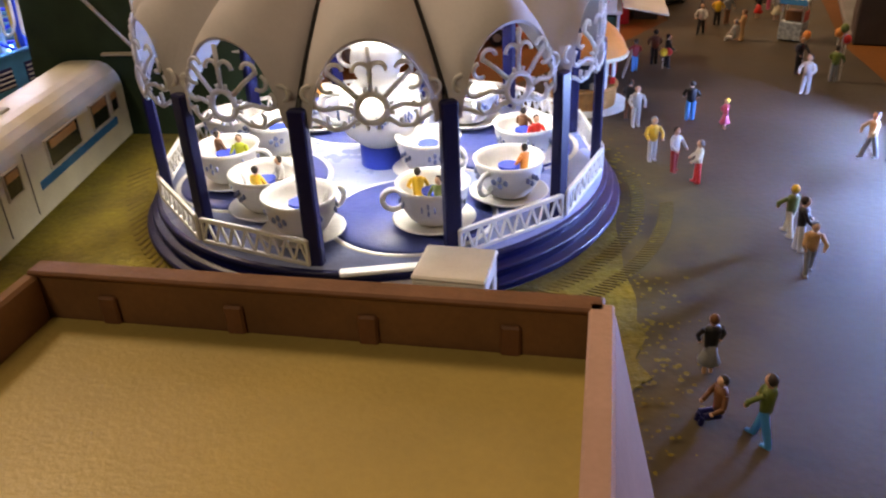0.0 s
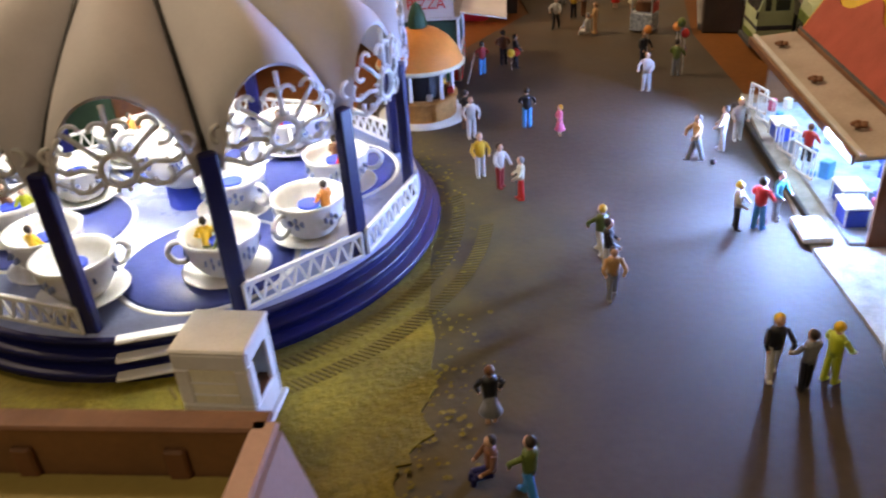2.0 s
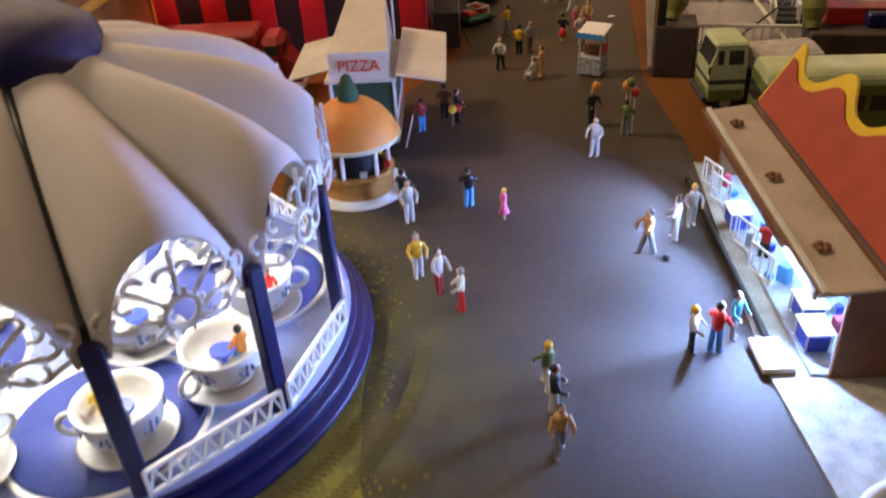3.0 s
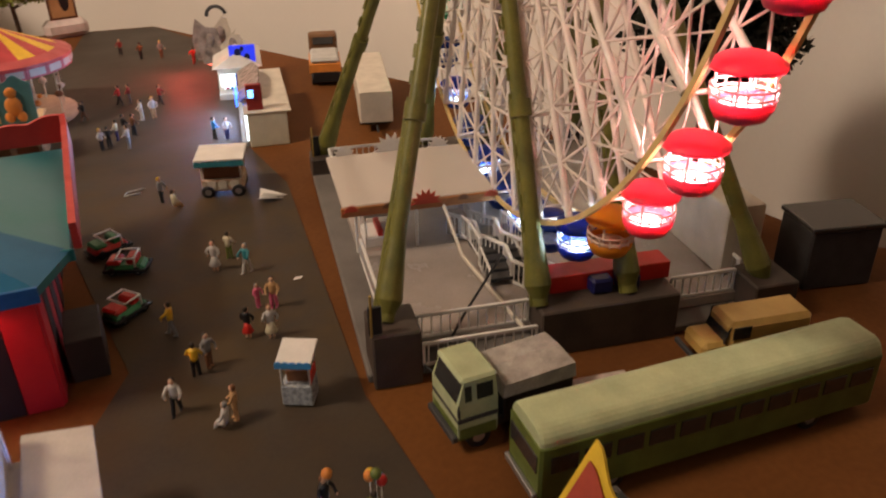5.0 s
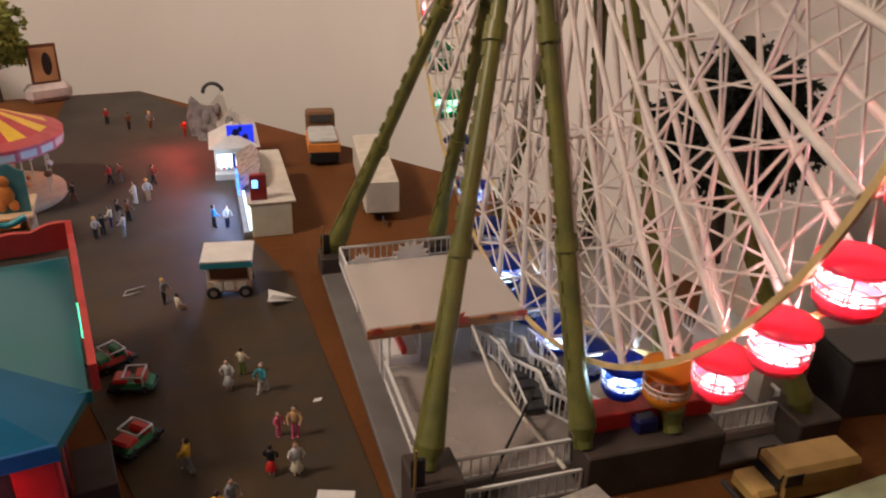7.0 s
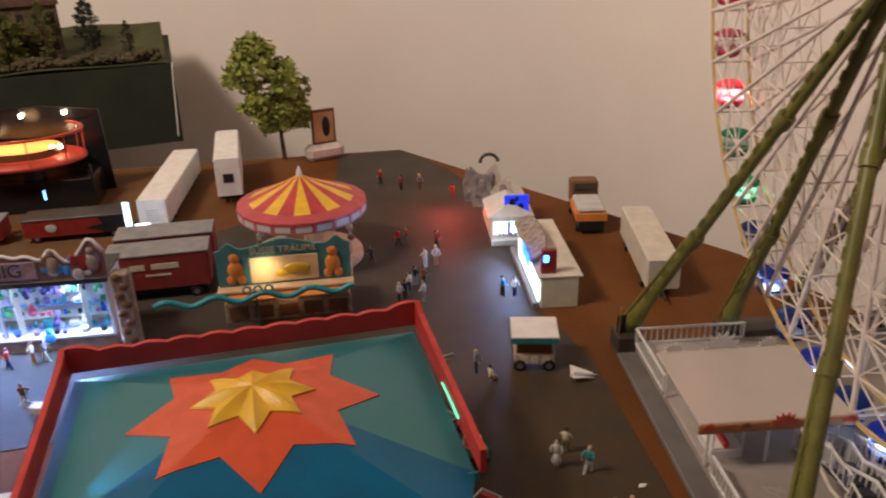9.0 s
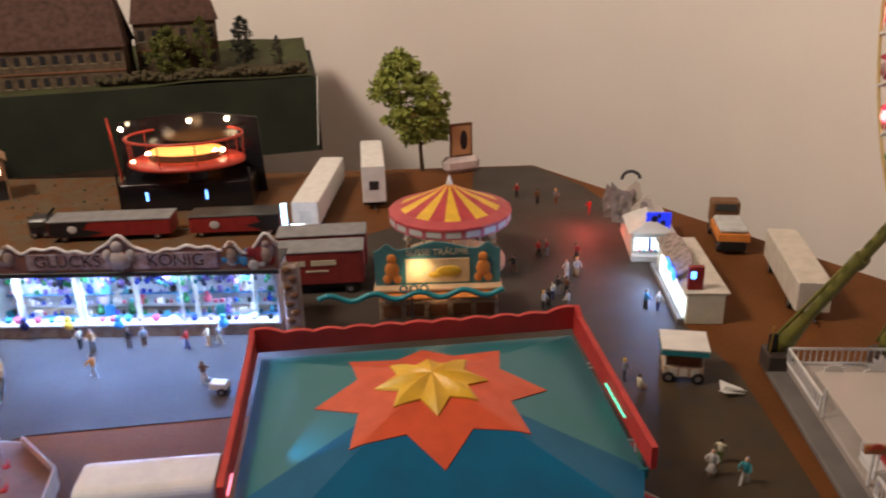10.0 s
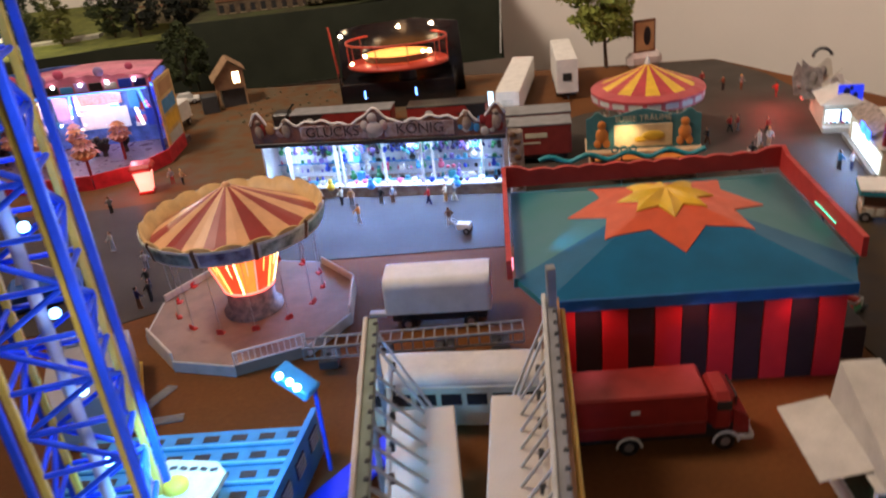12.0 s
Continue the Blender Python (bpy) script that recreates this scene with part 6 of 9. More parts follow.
# prizes: rows of small toys behind the counter
random.seed(11)
toys = [WHITE, mat("toy_violet", (0.2, 0.14, 0.5), 0.5), SKYBLUE, DEEPBLUE, WHITE, mat("toy_lilac", (0.45, 0.38, 0.7), 0.5), GREEN, TEAL, PINK, BLACK, mat("toy_aqua", (0.1, 0.45, 0.6), 0.5), WHITE]
for row in range(5):
    zz, yy = 0.0108 + 0.0082 * row, 0.0325 - 0.0034 * (4 - row)
    if row % 2 == 0:
        part("shelf", Geo().box(W - 0.008, 0.004, 0.0006, (W / 2, yy, zz)), SKYBLUE, gs)
    for k in range(40):
        x = 0.008 + (W - 0.016) * (k + random.uniform(-0.5, 0.5)) / 39
        s = random.choice((0.0018, 0.0024, 0.003, 0.0042)) * random.uniform(0.8, 1.2)
        g = Geo()
        if random.random() < 0.5:
            g.ball(s * 0.8, (x, yy, zz + 0.0007 + s * 0.8), 7, 5).ball(s * 0.5, (x, yy - 0.0003, zz + 0.0007 + s * 1.9), 6, 4)
        else:
            g.box(s * 1.5, s, s * random.uniform(1, 2.1), (x, yy, zz + 0.0007), rot=pose(0, 0, 0, 0, 0, random.uniform(-30, 30)), bev=0.0004)
        part("prize", g, random.choice(toys), gs)
for k in range(64):
    x, s = random.uniform(0.01, W - 0.01), random.uniform(0.0016, 0.0036)
    g = Geo()
    for q in range(3):
        g.ball(s * 0.7, (x + random.uniform(-1, 1) * s, 0.010 + random.uniform(0, 0.008), 0.050 - random.uniform(0.5, 3.0) * s), 6, 4, (1, 0.8, 1.2))
    part("hanging_prize", g, random.choice((BLACK, DARK, toys[1], GREEN, NAVY, DEEPBLUE, TEAL)), gs, "dark toys hung in a bunch")
for k in range(5):
    part("divider", Geo().box(0.0009, 0.010, 0.044, (0.022 + (W - 0.044) * k / 4, 0.012, 0.0085)), WHITE, gs, "white divider")
for k in range(20):
    x = 0.012 + (W - 0.024) * (k + random.uniform(-0.3, 0.3)) / 19
    s = random.uniform(0.003, 0.0046)
    part("prize", Geo().lathe([(0, 0), (s * 0.5, 0), (s * 0.75, s), (s * 0.6, s), (0, s * 0.5)], 10, (x, 0.0045, 0.0128)), random.choice(toys), gs, "prize bowl on the counter")
for x, c in ((0.030, PAINT["navy"]), (0.0655, YELLOW), (0.106, SKYBLUE), (0.19, SKYBLUE)):
    part("hanging_toy", Geo().ball(0.0042, (x, -0.003, 0.0135), 9, 6, (1, 0.7, 1)).ball(0.0026, (x, -0.003, 0.019), 8, 5), c, gs, "toy on the counter edge")
for k in range(4):
    p = GM @ Vector((0.03 + 0.059 * k, -0.002, 0.053))
    q = GM @ Vector((0.03 + 0.059 * k, -0.055, 0.0))
    lamp("prize_stall_light", "SPOT", p, 0.92, (0.26, 0.45, 1.0), 0.005, q, 150)
    p = GM @ Vector((0.03 + 0.059 * k, 0.004, 0.050))
    lamp("prize_shelf_light", "SPOT", p, 0.14, (0.58, 0.76, 1.0), 0.005, GM @ Vector((0.03 + 0.059 * k, 0.034, 0.02)), 150)

SM = Matrix.Translation((0.149, 1.021, 0)) @ pose(0, 0, 0, 0, 0, -10.5)
sw = thing("sweets_stall", "teal and orange model sweets stall with a lit picture sign", "fairground stall", SM)
Wd = 0.098
part("body", Geo().box(Wd, 0.034, 0.017, (Wd / 2, 0.017, 0.0), bev=0.0006), mat("sweets_body", (0.4, 0.3, 0.2), 0.6, vary=0.3, scale=200), sw)
for k in range(5):
    part("panel", Geo().box(0.015, 0.0008, 0.011, (0.0105 + 0.0193 * k, -0.0004, 0.003)), (BROWN, RUST)[k % 2], sw, "brown front panel")
part("interior", Geo().box(Wd - 0.004, 0.028, 0.012, (Wd / 2, 0.018, 0.017)), BROWN, sw)
for x in (0.002, Wd / 2, Wd - 0.002):
    part("post", Geo().box(0.0018, 0.0018, 0.012, (x, 0.001, 0.017)), ORANGE, sw)
part("roof", Geo().box(Wd + 0.006, 0.044, 0.0022, (Wd / 2, 0.014, 0.029)), mat("sweets_roof", (0.6, 0.42, 0.25), 0.5), sw)
poly = []
for k in range(49):
    s = k / 48
    h = 0.030 + 0.007 * math.exp(-((s - 0.5) / 0.2) ** 2) + 0.006 * math.exp(-((s - 0.10) / 0.05) ** 2) + 0.006 * math.exp(-((s - 0.90) / 0.05) ** 2)
    poly.append(((Wd + 0.004) * (s - 0.5), h))
TEALB = mat("sweets_teal", (0.07, 0.22, 0.24), 0.5, vary=0.1)
bd = part("sign_board", Geo().board([(-Wd / 2 - 0.002, 0), (Wd / 2 + 0.002, 0)] + poly[::-1], 0.0016, pose(Wd / 2, 0.002, 0.031)), TEALB, sw, "teal wavy sign board")
part("picture", Geo().box(0.052, 0.0008, 0.021, (Wd / 2, 0.0008, 0.033)), mat("picture_cream", (0.75, 0.55, 0.3), 0.5), bd, "cream picture panel")
g = Geo().ball(0.007, (Wd / 2 + 0.009, 0.0, 0.043), 10, 6, (1.5, 0.15, 0.7)).ball(0.004, (Wd / 2 - 0.002, 0.0, 0.040), 8, 6, (1.5, 0.2, 0.7))
part("picture_shape", g, YELLOW, bd, "yellow painted shape")
for x in (0.012, Wd - 0.012):
    part("cut_out", Geo().ball(0.0062, (x, 0.0004, 0.045), 10, 6, (0.95, 0.25, 1.2)).ball(0.0042, (x, 0.0, 0.055), 9, 6, (1, 0.3, 1)).ball(0.0035, (x - 0.004, 0.0004, 0.037), 8, 5, (1, 0.3, 1.2)).ball(0.0035, (x + 0.004, 0.0004, 0.037), 8, 5, (1, 0.3, 1.2)), ORANGE, bd, "orange cut-out ornament")
words("lettering", "SÜSSE TRÄUME", 0.0075, pose(Wd / 2, 0.0006, 0.0595, 90, 0, 0), CREAM, bd, label="cream lettering")
wv = Geo()
pts = []
for k in range(40):
    s = k / 39
    pts.append(Vector((-0.045 + 0.145 * s, -0.028, 0.034 + 0.0028 * math.sin(s * 26) + 0.003 * s)))
for a, b in zip(pts, pts[1:]):
    wv.tube(a, b, 0.0024, 6)
wave = part("wave_banner", wv, mat("banner_teal", (0.02, 0.25, 0.3), 0.4), sw, "teal wavy banner on a pole")
for k in range(3):
    part("curl", Geo().torus(0.0028, 0.0008, Matrix.Translation((0.022 + 0.008 * k, -0.0285, 0.0415)), 12, 5), TEALB, wave)
part("pole", Geo().cyl(0.0008, 0.034, (0.028, -0.028, 0.0), 8), DARK, wave)
part("canopy", Geo().box(Wd - 0.01, 0.018, 0.0012, (Wd / 2, -0.008, 0.0265)), ORANGE, sw, "orange canopy")
p = SM @ Vector((0.032, -0.012, 0.048))
lamp("sweets_light", "SPOT", p, 0.02, (1.0, 0.78, 0.45), 0.003, SM @ Vector((0.034, 0.002, 0.043)), 120)
lamp("sweets_inner_light", "POINT", SM @ Vector((Wd / 2, -0.006, 0.024)), 0.004, (1.0, 0.7, 0.4), 0.004)

CA = (0.2315, 1.122)
ca = thing("carousel", "red and yellow model carousel with a pointed roof", "carousel", at(*CA, 0.0006))
part("base", Geo().lathe([(0.05, 0), (0.052, 0.001), (0.052, 0.006), (0.0, 0.006)], 36), mat("carousel_base", (0.45, 0.33, 0.22), 0.6), ca)
seg = 20
for k in range(seg):
    a0, a1 = 2 * math.pi * k / seg, 2 * math.pi * (k + 1) / seg
    def pt(r, z, a):
        return (r * math.cos(a), r * math.sin(a), z)
    g = Geo().put([pt(0.0, 0.0815, a0), pt(0.028, 0.0665, a0), pt(0.056, 0.056, a0), pt(0.056, 0.056, a1), pt(0.028, 0.0665, a1)], [[0, 1, 4], [1, 2, 3, 4]])
    g.put([pt(0.056, 0.0556, a0), pt(0.056, 0.0556, a1), pt(0.0, 0.0800, a1)], [[0, 1, 2]])
    part("roof_segment", g, (YELLOW, mat("carousel_red", (0.46, 0.05, 0.06), 0.5) if k == 1 else bpy.data.materials.get("carousel_red") or RED)[k % 2], ca)
    ac = (a0 + a1) / 2
    part("eave", Geo().put([pt(0.047, 0.0598, a0), pt(0.0578, 0.0562, a0), pt(0.0578, 0.0562, a1), pt(0.047, 0.0598, a1), pt(0.0578, 0.0535, a0), pt(0.0578, 0.0535, a1)], [[0, 1, 2, 3], [1, 4, 5, 2]]), bpy.data.materials.get("eave_red") or mat("eave_red", (0.46, 0.07, 0.08), 0.5, vary=0.1), ca, "pink-red eave")
    g = Geo().board([(-0.0088, 0), (0.0088, 0), (0.0088, 0.009), (0.0, 0.0105), (-0.0088, 0.009)], 0.0014, pose(0.0555 * math.cos(ac), 0.0555 * math.sin(ac), 0.046, 0, 0, math.degrees(ac) + 90))
    part("rounding_board", g, mat("board_pink", (0.52, 0.13, 0.17), 0.5, vary=0.15) if k == 0 else bpy.data.materials["board_pink"], ca)
    g = Geo().box(0.0135, 0.0006, 0.006, (0, 0, 0))
    o = part("mirror", g, PALE, ca, "pale mirror panel")
    o.matrix_local = pose(0.0564 * math.cos(ac), 0.0564 * math.sin(ac), 0.0475, 0, 0, math.degrees(ac) + 90)
    if k % 2 == 0:
        part("pole", Geo().cyl(0.0007, 0.043, (0.043 * math.cos(ac), 0.043 * math.sin(ac), 0.006), 6), CREAM, ca)
        g = Geo().ball(0.0035, (0.043 * math.cos(ac), 0.043 * math.sin(ac), 0.022), 8, 5, (1, 1, 0.8)).ball(0.002, (0.043 * math.cos(ac + 0.09), 0.043 * math.sin(ac + 0.09), 0.027), 6, 4)
        part("mount", g, random.choice((BROWN, IVORY, ORANGE)), ca, "carved carousel mount")
part("core", Geo().lathe([(0.017, 0.006), (0.017, 0.046), (0.03, 0.0555)], 16), mat("carousel_core", (0.5, 0.3, 0.15), 0.5), ca)
part("ceiling_disc", Geo().lathe([(0.0, 0.0545), (0.054, 0.0545), (0.054, 0.0555)], 30), CREAM, ca)
part("finial", Geo().lathe([(0.003, 0.080), (0.0022, 0.084), (0.0008, 0.088), (0, 0.089)], 10), WHITE, ca)
lamp("carousel_light", "POINT", (CA[0], CA[1] - 0.03, 0.045), 0.012, (1.0, 0.82, 0.62), 0.006)

# ---- swing roundabout ----
CH = (-0.1375, 0.833)
ch = thing("swing_roundabout", "model swing roundabout with a striped roof and a lit drum", "fairground ride", at(*CH, 0.0, 0))
oct_ = [(0.0755 * math.cos(radians(a)), 0.0755 * math.sin(radians(a))) for a in range(18, 378, 36)]
part("deck", Geo().prism(oct_, 0.0, 0.0085), mat("swing_deck", (0.25, 0.175, 0.14), 0.6, vary=0.12, scale=60), ch, "pale pink-brown deck")
for k in range(10):
    a, b = Vector((*oct_[k], 0.0)), Vector((*oct_[(k + 1) % 10], 0.0))
    Ln = (b - a).length
    mm = Matrix.Translation(a) @ pose(0, 0, 0, 0, 0, math.degrees(math.atan2((b - a).y, (b - a).x)))
    if k == 7:
        o = part("railing", white_rail(Ln, 0.010, 0.001, 12, "bar"), WHITE, ch, "white step railing")
        o.matrix_local = mm @ Matrix.Translation((0, -0.001, 0.0085))
    elif k in (0, 2, 3, 5, 9):
        o = part("parapet", Geo().box(Ln, 0.0016, 0.014, (Ln / 2, 0, 0)), IVORY, ch, "cream low wall")
        o.matrix_local = mm
    else:
        o = part("step", Geo().box(Ln, 0.0016, 0.0086, (Ln / 2, -0.001, 0)), PALE, ch)
        o.matrix_local = mm
part("socket", Geo().lathe([(0.0215, 0.0085), (0.0215, 0.0105), (0.0175, 0.0115), (0.0170, 0.0275), (0.0, 0.0275)], 28), mat("socket_print", (0.27, 0.2, 0.18), 0.5, vary=0.45, scale=200, second=(0.08, 0.07, 0.08)), ch)
DRUMS = [mat("drum_lit_red", (0.6, 0.08, 0.04), 0.4, glow=1.1, glow_colour=(1.0, 0.07, 0.02), vary=0.2, scale=220), mat("drum_lit_amber", (0.7, 0.2, 0.05), 0.4, glow=1.5, glow_colour=(1.0, 0.24, 0.035), vary=0.2, scale=220)]
STRIPS = [glow("strip_warm", (1.0, 0.62, 0.26), 7.0), glow("strip_pink", (1.0, 0.16, 0.12), 3.0), glow("strip_amber", (1.0, 0.42, 0.1), 4.0)]
n = 12
for k in range(n):
    a0, a1 = 2 * math.pi * k / n, 2 * math.pi * (k + 0.94) / n
    g = Geo().put([(0.0176 * math.cos(a0), 0.0176 * math.sin(a0), 0.0285), (0.0176 * math.cos(a1), 0.0176 * math.sin(a1), 0.0285), (0.0305 * math.cos(a1), 0.0305 * math.sin(a1), 0.0690), (0.0305 * math.cos(a0), 0.0305 * math.sin(a0), 0.0690)], [[0, 1, 2, 3]])
    part("drum_panel", g, DRUMS[k % 2], ch, "glowing amber drum panel")
    for j, da in enumerate((0.0, 0.3)):
        aa = a0 + da
        g = Geo().tube((0.0180 * math.cos(aa), 0.0180 * math.sin(aa), 0.0285 + 0.006 * j), (0.031 * math.cos(aa), 0.031 * math.sin(aa), 0.0690), 0.00055 - 0.0002 * j, 5)
        part("lamp_strip", g, STRIPS[(k + j) % 3], ch, "bright lamp strip")
part("lamp_rim", Geo().lathe([(0.0178, 0.0276), (0.0188, 0.0278), (0.0190, 0.0290), (0.0180, 0.0292)], 24), STRIPS[1], ch, "glowing lower rim")
seg = 20
RR = 0.0595
SW_R, SW_C = mat("swing_red", (0.34, 0.05, 0.045), 0.4, vary=0.1, scale=60), mat("swing_cream", (0.76, 0.42, 0.22), 0.4, vary=0.1, scale=60)
def pt(r, z, a):
    return (r * math.cos(a), r * math.sin(a), z)
for k in range(seg):
    a0, a1 = 2 * math.pi * (k + 0.3) / seg, 2 * math.pi * (k + 1.3) / seg
    am = (a0 + a1) / 2
    part("roof_segment", Geo().put([pt(0, 0.1055, a0), pt(0.0570, 0.0758, a0), pt(0.0573, 0.0758, am), pt(0.0570, 0.0758, a1)], [[0, 1, 2], [0, 2, 3]]), (SW_R, SW_C)[k % 2], ch)
part("finial", Geo().lathe([(0.0032, 0.1035), (0.0026, 0.1062), (0, 0.1070)], 12), SW_C, ch)
GOLDP = mat("swing_brim", (0.66, 0.42, 0.18), 0.5, vary=0.12)
n = 160
pts, fs = [], []
for k in range(n):
    a = 2 * math.pi * k / n
    wob = 0.0030 * abs(math.sin(10 * a)) ** 0.7
    pts += [pt(0.0560, 0.0752, a), pt(0.0580, 0.0762, a), pt(RR + 0.0022, 0.0842 + wob, a), pt(RR + 0.0030, 0.0836 + wob, a), pt(RR + 0.0006, 0.0730, a), pt(0.0560, 0.0726, a)]
for k in range(n):
    for j in range(5):
        fs.append([6 * k + j, 6 * ((k + 1) % n) + j, 6 * ((k + 1) % n) + j + 1, 6 * k + j + 1])
part("brim", Geo().put(pts, fs, True), GOLDP, ch, "cream wavy brim")
PICS = [mat("picture_teal", (0.3, 0.5, 0.48), 0.35, vary=0.5, scale=130, second=(0.02, 0.06, 0.07)), mat("picture_grey", (0.6, 0.66, 0.6), 0.35, vary=0.5, scale=130, second=(0.08, 0.12, 0.1)), mat("picture_violet", (0.42, 0.46, 0.68), 0.35, vary=0.5, scale=130, second=(0.07, 0.06, 0.12))]
FRAMEW = mat("picture_frame", (0.82, 0.83, 0.8), 0.45, vary=0.15, scale=120)
def ring_board(a0, a1, t0, t1, out):
    """Curved board on the flared outer side of the brim, from height share t0 to t1."""
    q, f, m = [], [], 8
    for i in range(m + 1):
        a = a0 + (a1 - a0) * i / m
        for tt, o in ((t0, out - 0.0006), (t0, out), (t1, out), (t1, out - 0.0006)):
            q.append(pt(RR + 0.0006 + 0.0024 * tt + o, 0.0730 + 0.0112 * tt, a))
    for i in range(m):
        for j in range(4):
            f.append([4 * i + j, 4 * i + (j + 1) % 4, 4 * i + 4 + (j + 1) % 4, 4 * i + 4 + j])
    f += [[3, 2, 1, 0], [4 * m, 4 * m + 1, 4 * m + 2, 4 * m + 3]]
    return Geo().put(q, f)
for k in range(10):
    a0 = 2 * math.pi * (k + 0.15) / 10
    a1 = a0 + 2 * math.pi / 10
    bd = part("rounding_board", ring_board(a0 + 0.022, a1 - 0.022, -0.03, 1.0, 0.0009), FRAMEW, ch, "painted rounding board in a pale frame")
    part("picture", ring_board(a0 + 0.05, a1 - 0.05, 0.1, 0.84, 0.0013), PICS[(k * 2) % 3], bd, "painted picture")
    part("divider", ring_board(a0 - 0.02, a0 + 0.02, -0.06, 1.05, 0.0014), RUST, ch)
    part("knob", Geo().ball(0.0012, pt(RR + 0.0036, 0.0850, a0), 7, 5), RUST, ch)
part("soffit", Geo().lathe([(0.0305, 0.0690), (0.05, 0.0715), (RR - 0.003, 0.0728)], 40), CREAM, ch)
for k in range(14):
    a = 2 * math.pi * k / 14
    x, y = 0.052 * math.cos(a), 0.052 * math.sin(a)
    st = part("swing_seat", Geo().box(0.005, 0.0035, 0.0012, (x, y, 0.0185), rot=pose(0, 0, 0, 0, 0, math.degrees(a) + 90)).box(0.005, 0.0008, 0.004, (x * 1.03, y * 1.03, 0.0185), rot=pose(0, 0, 0, 0, 0, math.degrees(a) + 90)), RED, ch, "red swing seat")
    part("chain", Geo().tube((x, y, 0.02), (x * 1.02, y * 1.02, 0.0722), 0.00022, 4), STEEL, st)
lamp("swing_light", "POINT", (CH[0], CH[1] - 0.034, 0.045), 0.004, (1.0, 0.5, 0.18), 0.006)
lamp("swing_light", "POINT", (CH[0] + 0.03, CH[1] + 0.025, 0.045), 0.004, (1.0, 0.5, 0.18), 0.006)


# ---- show ride with a lit ring, behind the prize stall ----
dr = thing("ring_ride", "black model ring ride with glowing orange floor and lamps", "fairground ride", at(-0.028, 1.385, 0.0, -8))
PANEL = mat("black_gloss_panel", (0.012, 0.012, 0.014), 0.15, vary=0.1, spec=0.6)
part("back_panel", Geo().board([(-0.088, 0.0), (0.084, 0.0), (0.080, 0.094), (0.02, 0.102), (-0.05, 0.099), (-0.086, 0.093)], 0.0018, pose(0, 0.035, 0)), PANEL, dr, "black glossy back panel")
part("side_frame", Geo().tube((-0.088, 0.03, 0.0), (-0.096, 0.03, 0.100), 0.0016), mat("frame_red", (0.4, 0.05, 0.03), 0.4), dr, "red side frame")
part("base", Geo().box(0.15, 0.06, 0.034, (0.0, 0.0, 0.0)), PANEL, dr)
for x in (-0.075, 0.075):
    part("corner_post", Geo().box(0.0022, 0.0022, 0.050, (x, -0.030, 0.0)), PANEL, dr)
part("column", Geo().cyl(0.012, 0.05, (0.012, -0.01, 0.0), 16), BLACK, dr)
RINGR = mat("ring_red", (0.55, 0.06, 0.035), 0.4)
part("floor_ring", Geo().lathe([(0.03, 0.054), (0.062, 0.050), (0.067, 0.051), (0.0675, 0.054), (0.064, 0.056), (0.03, 0.058)], 48, scale=(1, 0.7)), RINGR, dr, "red floor ring")
part("lit_floor", Geo().lathe([(0, 0.066), (0.042, 0.066), (0.043, 0.060)], 40, scale=(1, 0.7)), mat("ring_floor_amber", (0.9, 0.42, 0.12), 0.5, glow=1.6, glow_colour=(1.0, 0.33, 0.06)), dr, "glowing amber floor")
part("fence_ring", Geo().lathe([(0.044, 0.058), (0.044, 0.066)], 40, scale=(1, 0.7)), BROWN, dr)
g = Geo()
pts = [Vector((0.067 * math.cos(2 * math.pi * k / 40), 0.047 * math.sin(2 * math.pi * k / 40), 0.083)) for k in range(41)]
part("upper_rail", g.path(pts, 0.0015, 6), RINGR, dr, "red upper rail")
for k in range(10):
    a = 2 * math.pi * k / 10
    part("upright", Geo().tube((0.066 * math.cos(a), 0.046 * math.sin(a), 0.054), (0.067 * math.cos(a), 0.047 * math.sin(a), 0.083), 0.0006), RINGR, dr)
bulbm = glow("ring_bulb", (1.0, 0.72, 0.42), 60.0)
for x, y, z in ((-0.041, -0.012, 0.066), (0.036, -0.010, 0.066), (0.044, -0.008, 0.066), (0.0, 0.030, 0.093), (0.045, 0.030, 0.094), (-0.078, 0.02, 0.088), (-0.060, -0.01, 0.056)):
    part("bulb", Geo().ball(0.0024, (x, y, z), 10, 6), bulbm, dr, "bright warm bulb")
for x in (-0.044, 0.024):
    part("blue_lamp", Geo().box(0.002, 0.001, 0.011, (x, -0.0307, 0.014)), glow("blue_lamp", (0.15, 0.35, 1.0), 6.0), dr, "small blue lamp")
lamp("ring_light", "POINT", (-0.031, 1.378, 0.083), 0.012, (1.0, 0.55, 0.25), 0.006)
for k, (x, y, a, L, m) in enumerate(((-0.102, 1.290, -9, 0.128, DEEPRED), (0.028, 1.268, -9, 0.096, DEEPRED))):
    t = trailer("dark red and black model show trailer", x, y, a, L, 0.03, 0.006, 0.023, m, GREY if k == 0 else BLACK, wheels_at=(-0.38, 0.38))
    part("artwork", Geo().board([(-L * 0.49, 0.0065), (-L * 0.18, 0.0065), (-L * 0.06, 0.011), (-L * 0.22, 0.0145), (-L * 0.16, 0.0225), (-L * 0.49, 0.0225)] if k == 0 else [(L * 0.49, 0.0065), (L * 0.30, 0.0065), (L * 0.12, 0.013), (L * 0.28, 0.016), (L * 0.24, 0.0225), (L * 0.49, 0.0225)], 0.0006, pose(0, -0.0153, 0)), BLACK, t, "black star-shaped artwork")
    part("emblem", Geo().ball(0.0045, ((-0.30 if k == 0 else -0.22) * L, -0.0155, 0.0145), 12, 6, (1.2, 0.1, 1)), PALE, t, "pale round emblem")
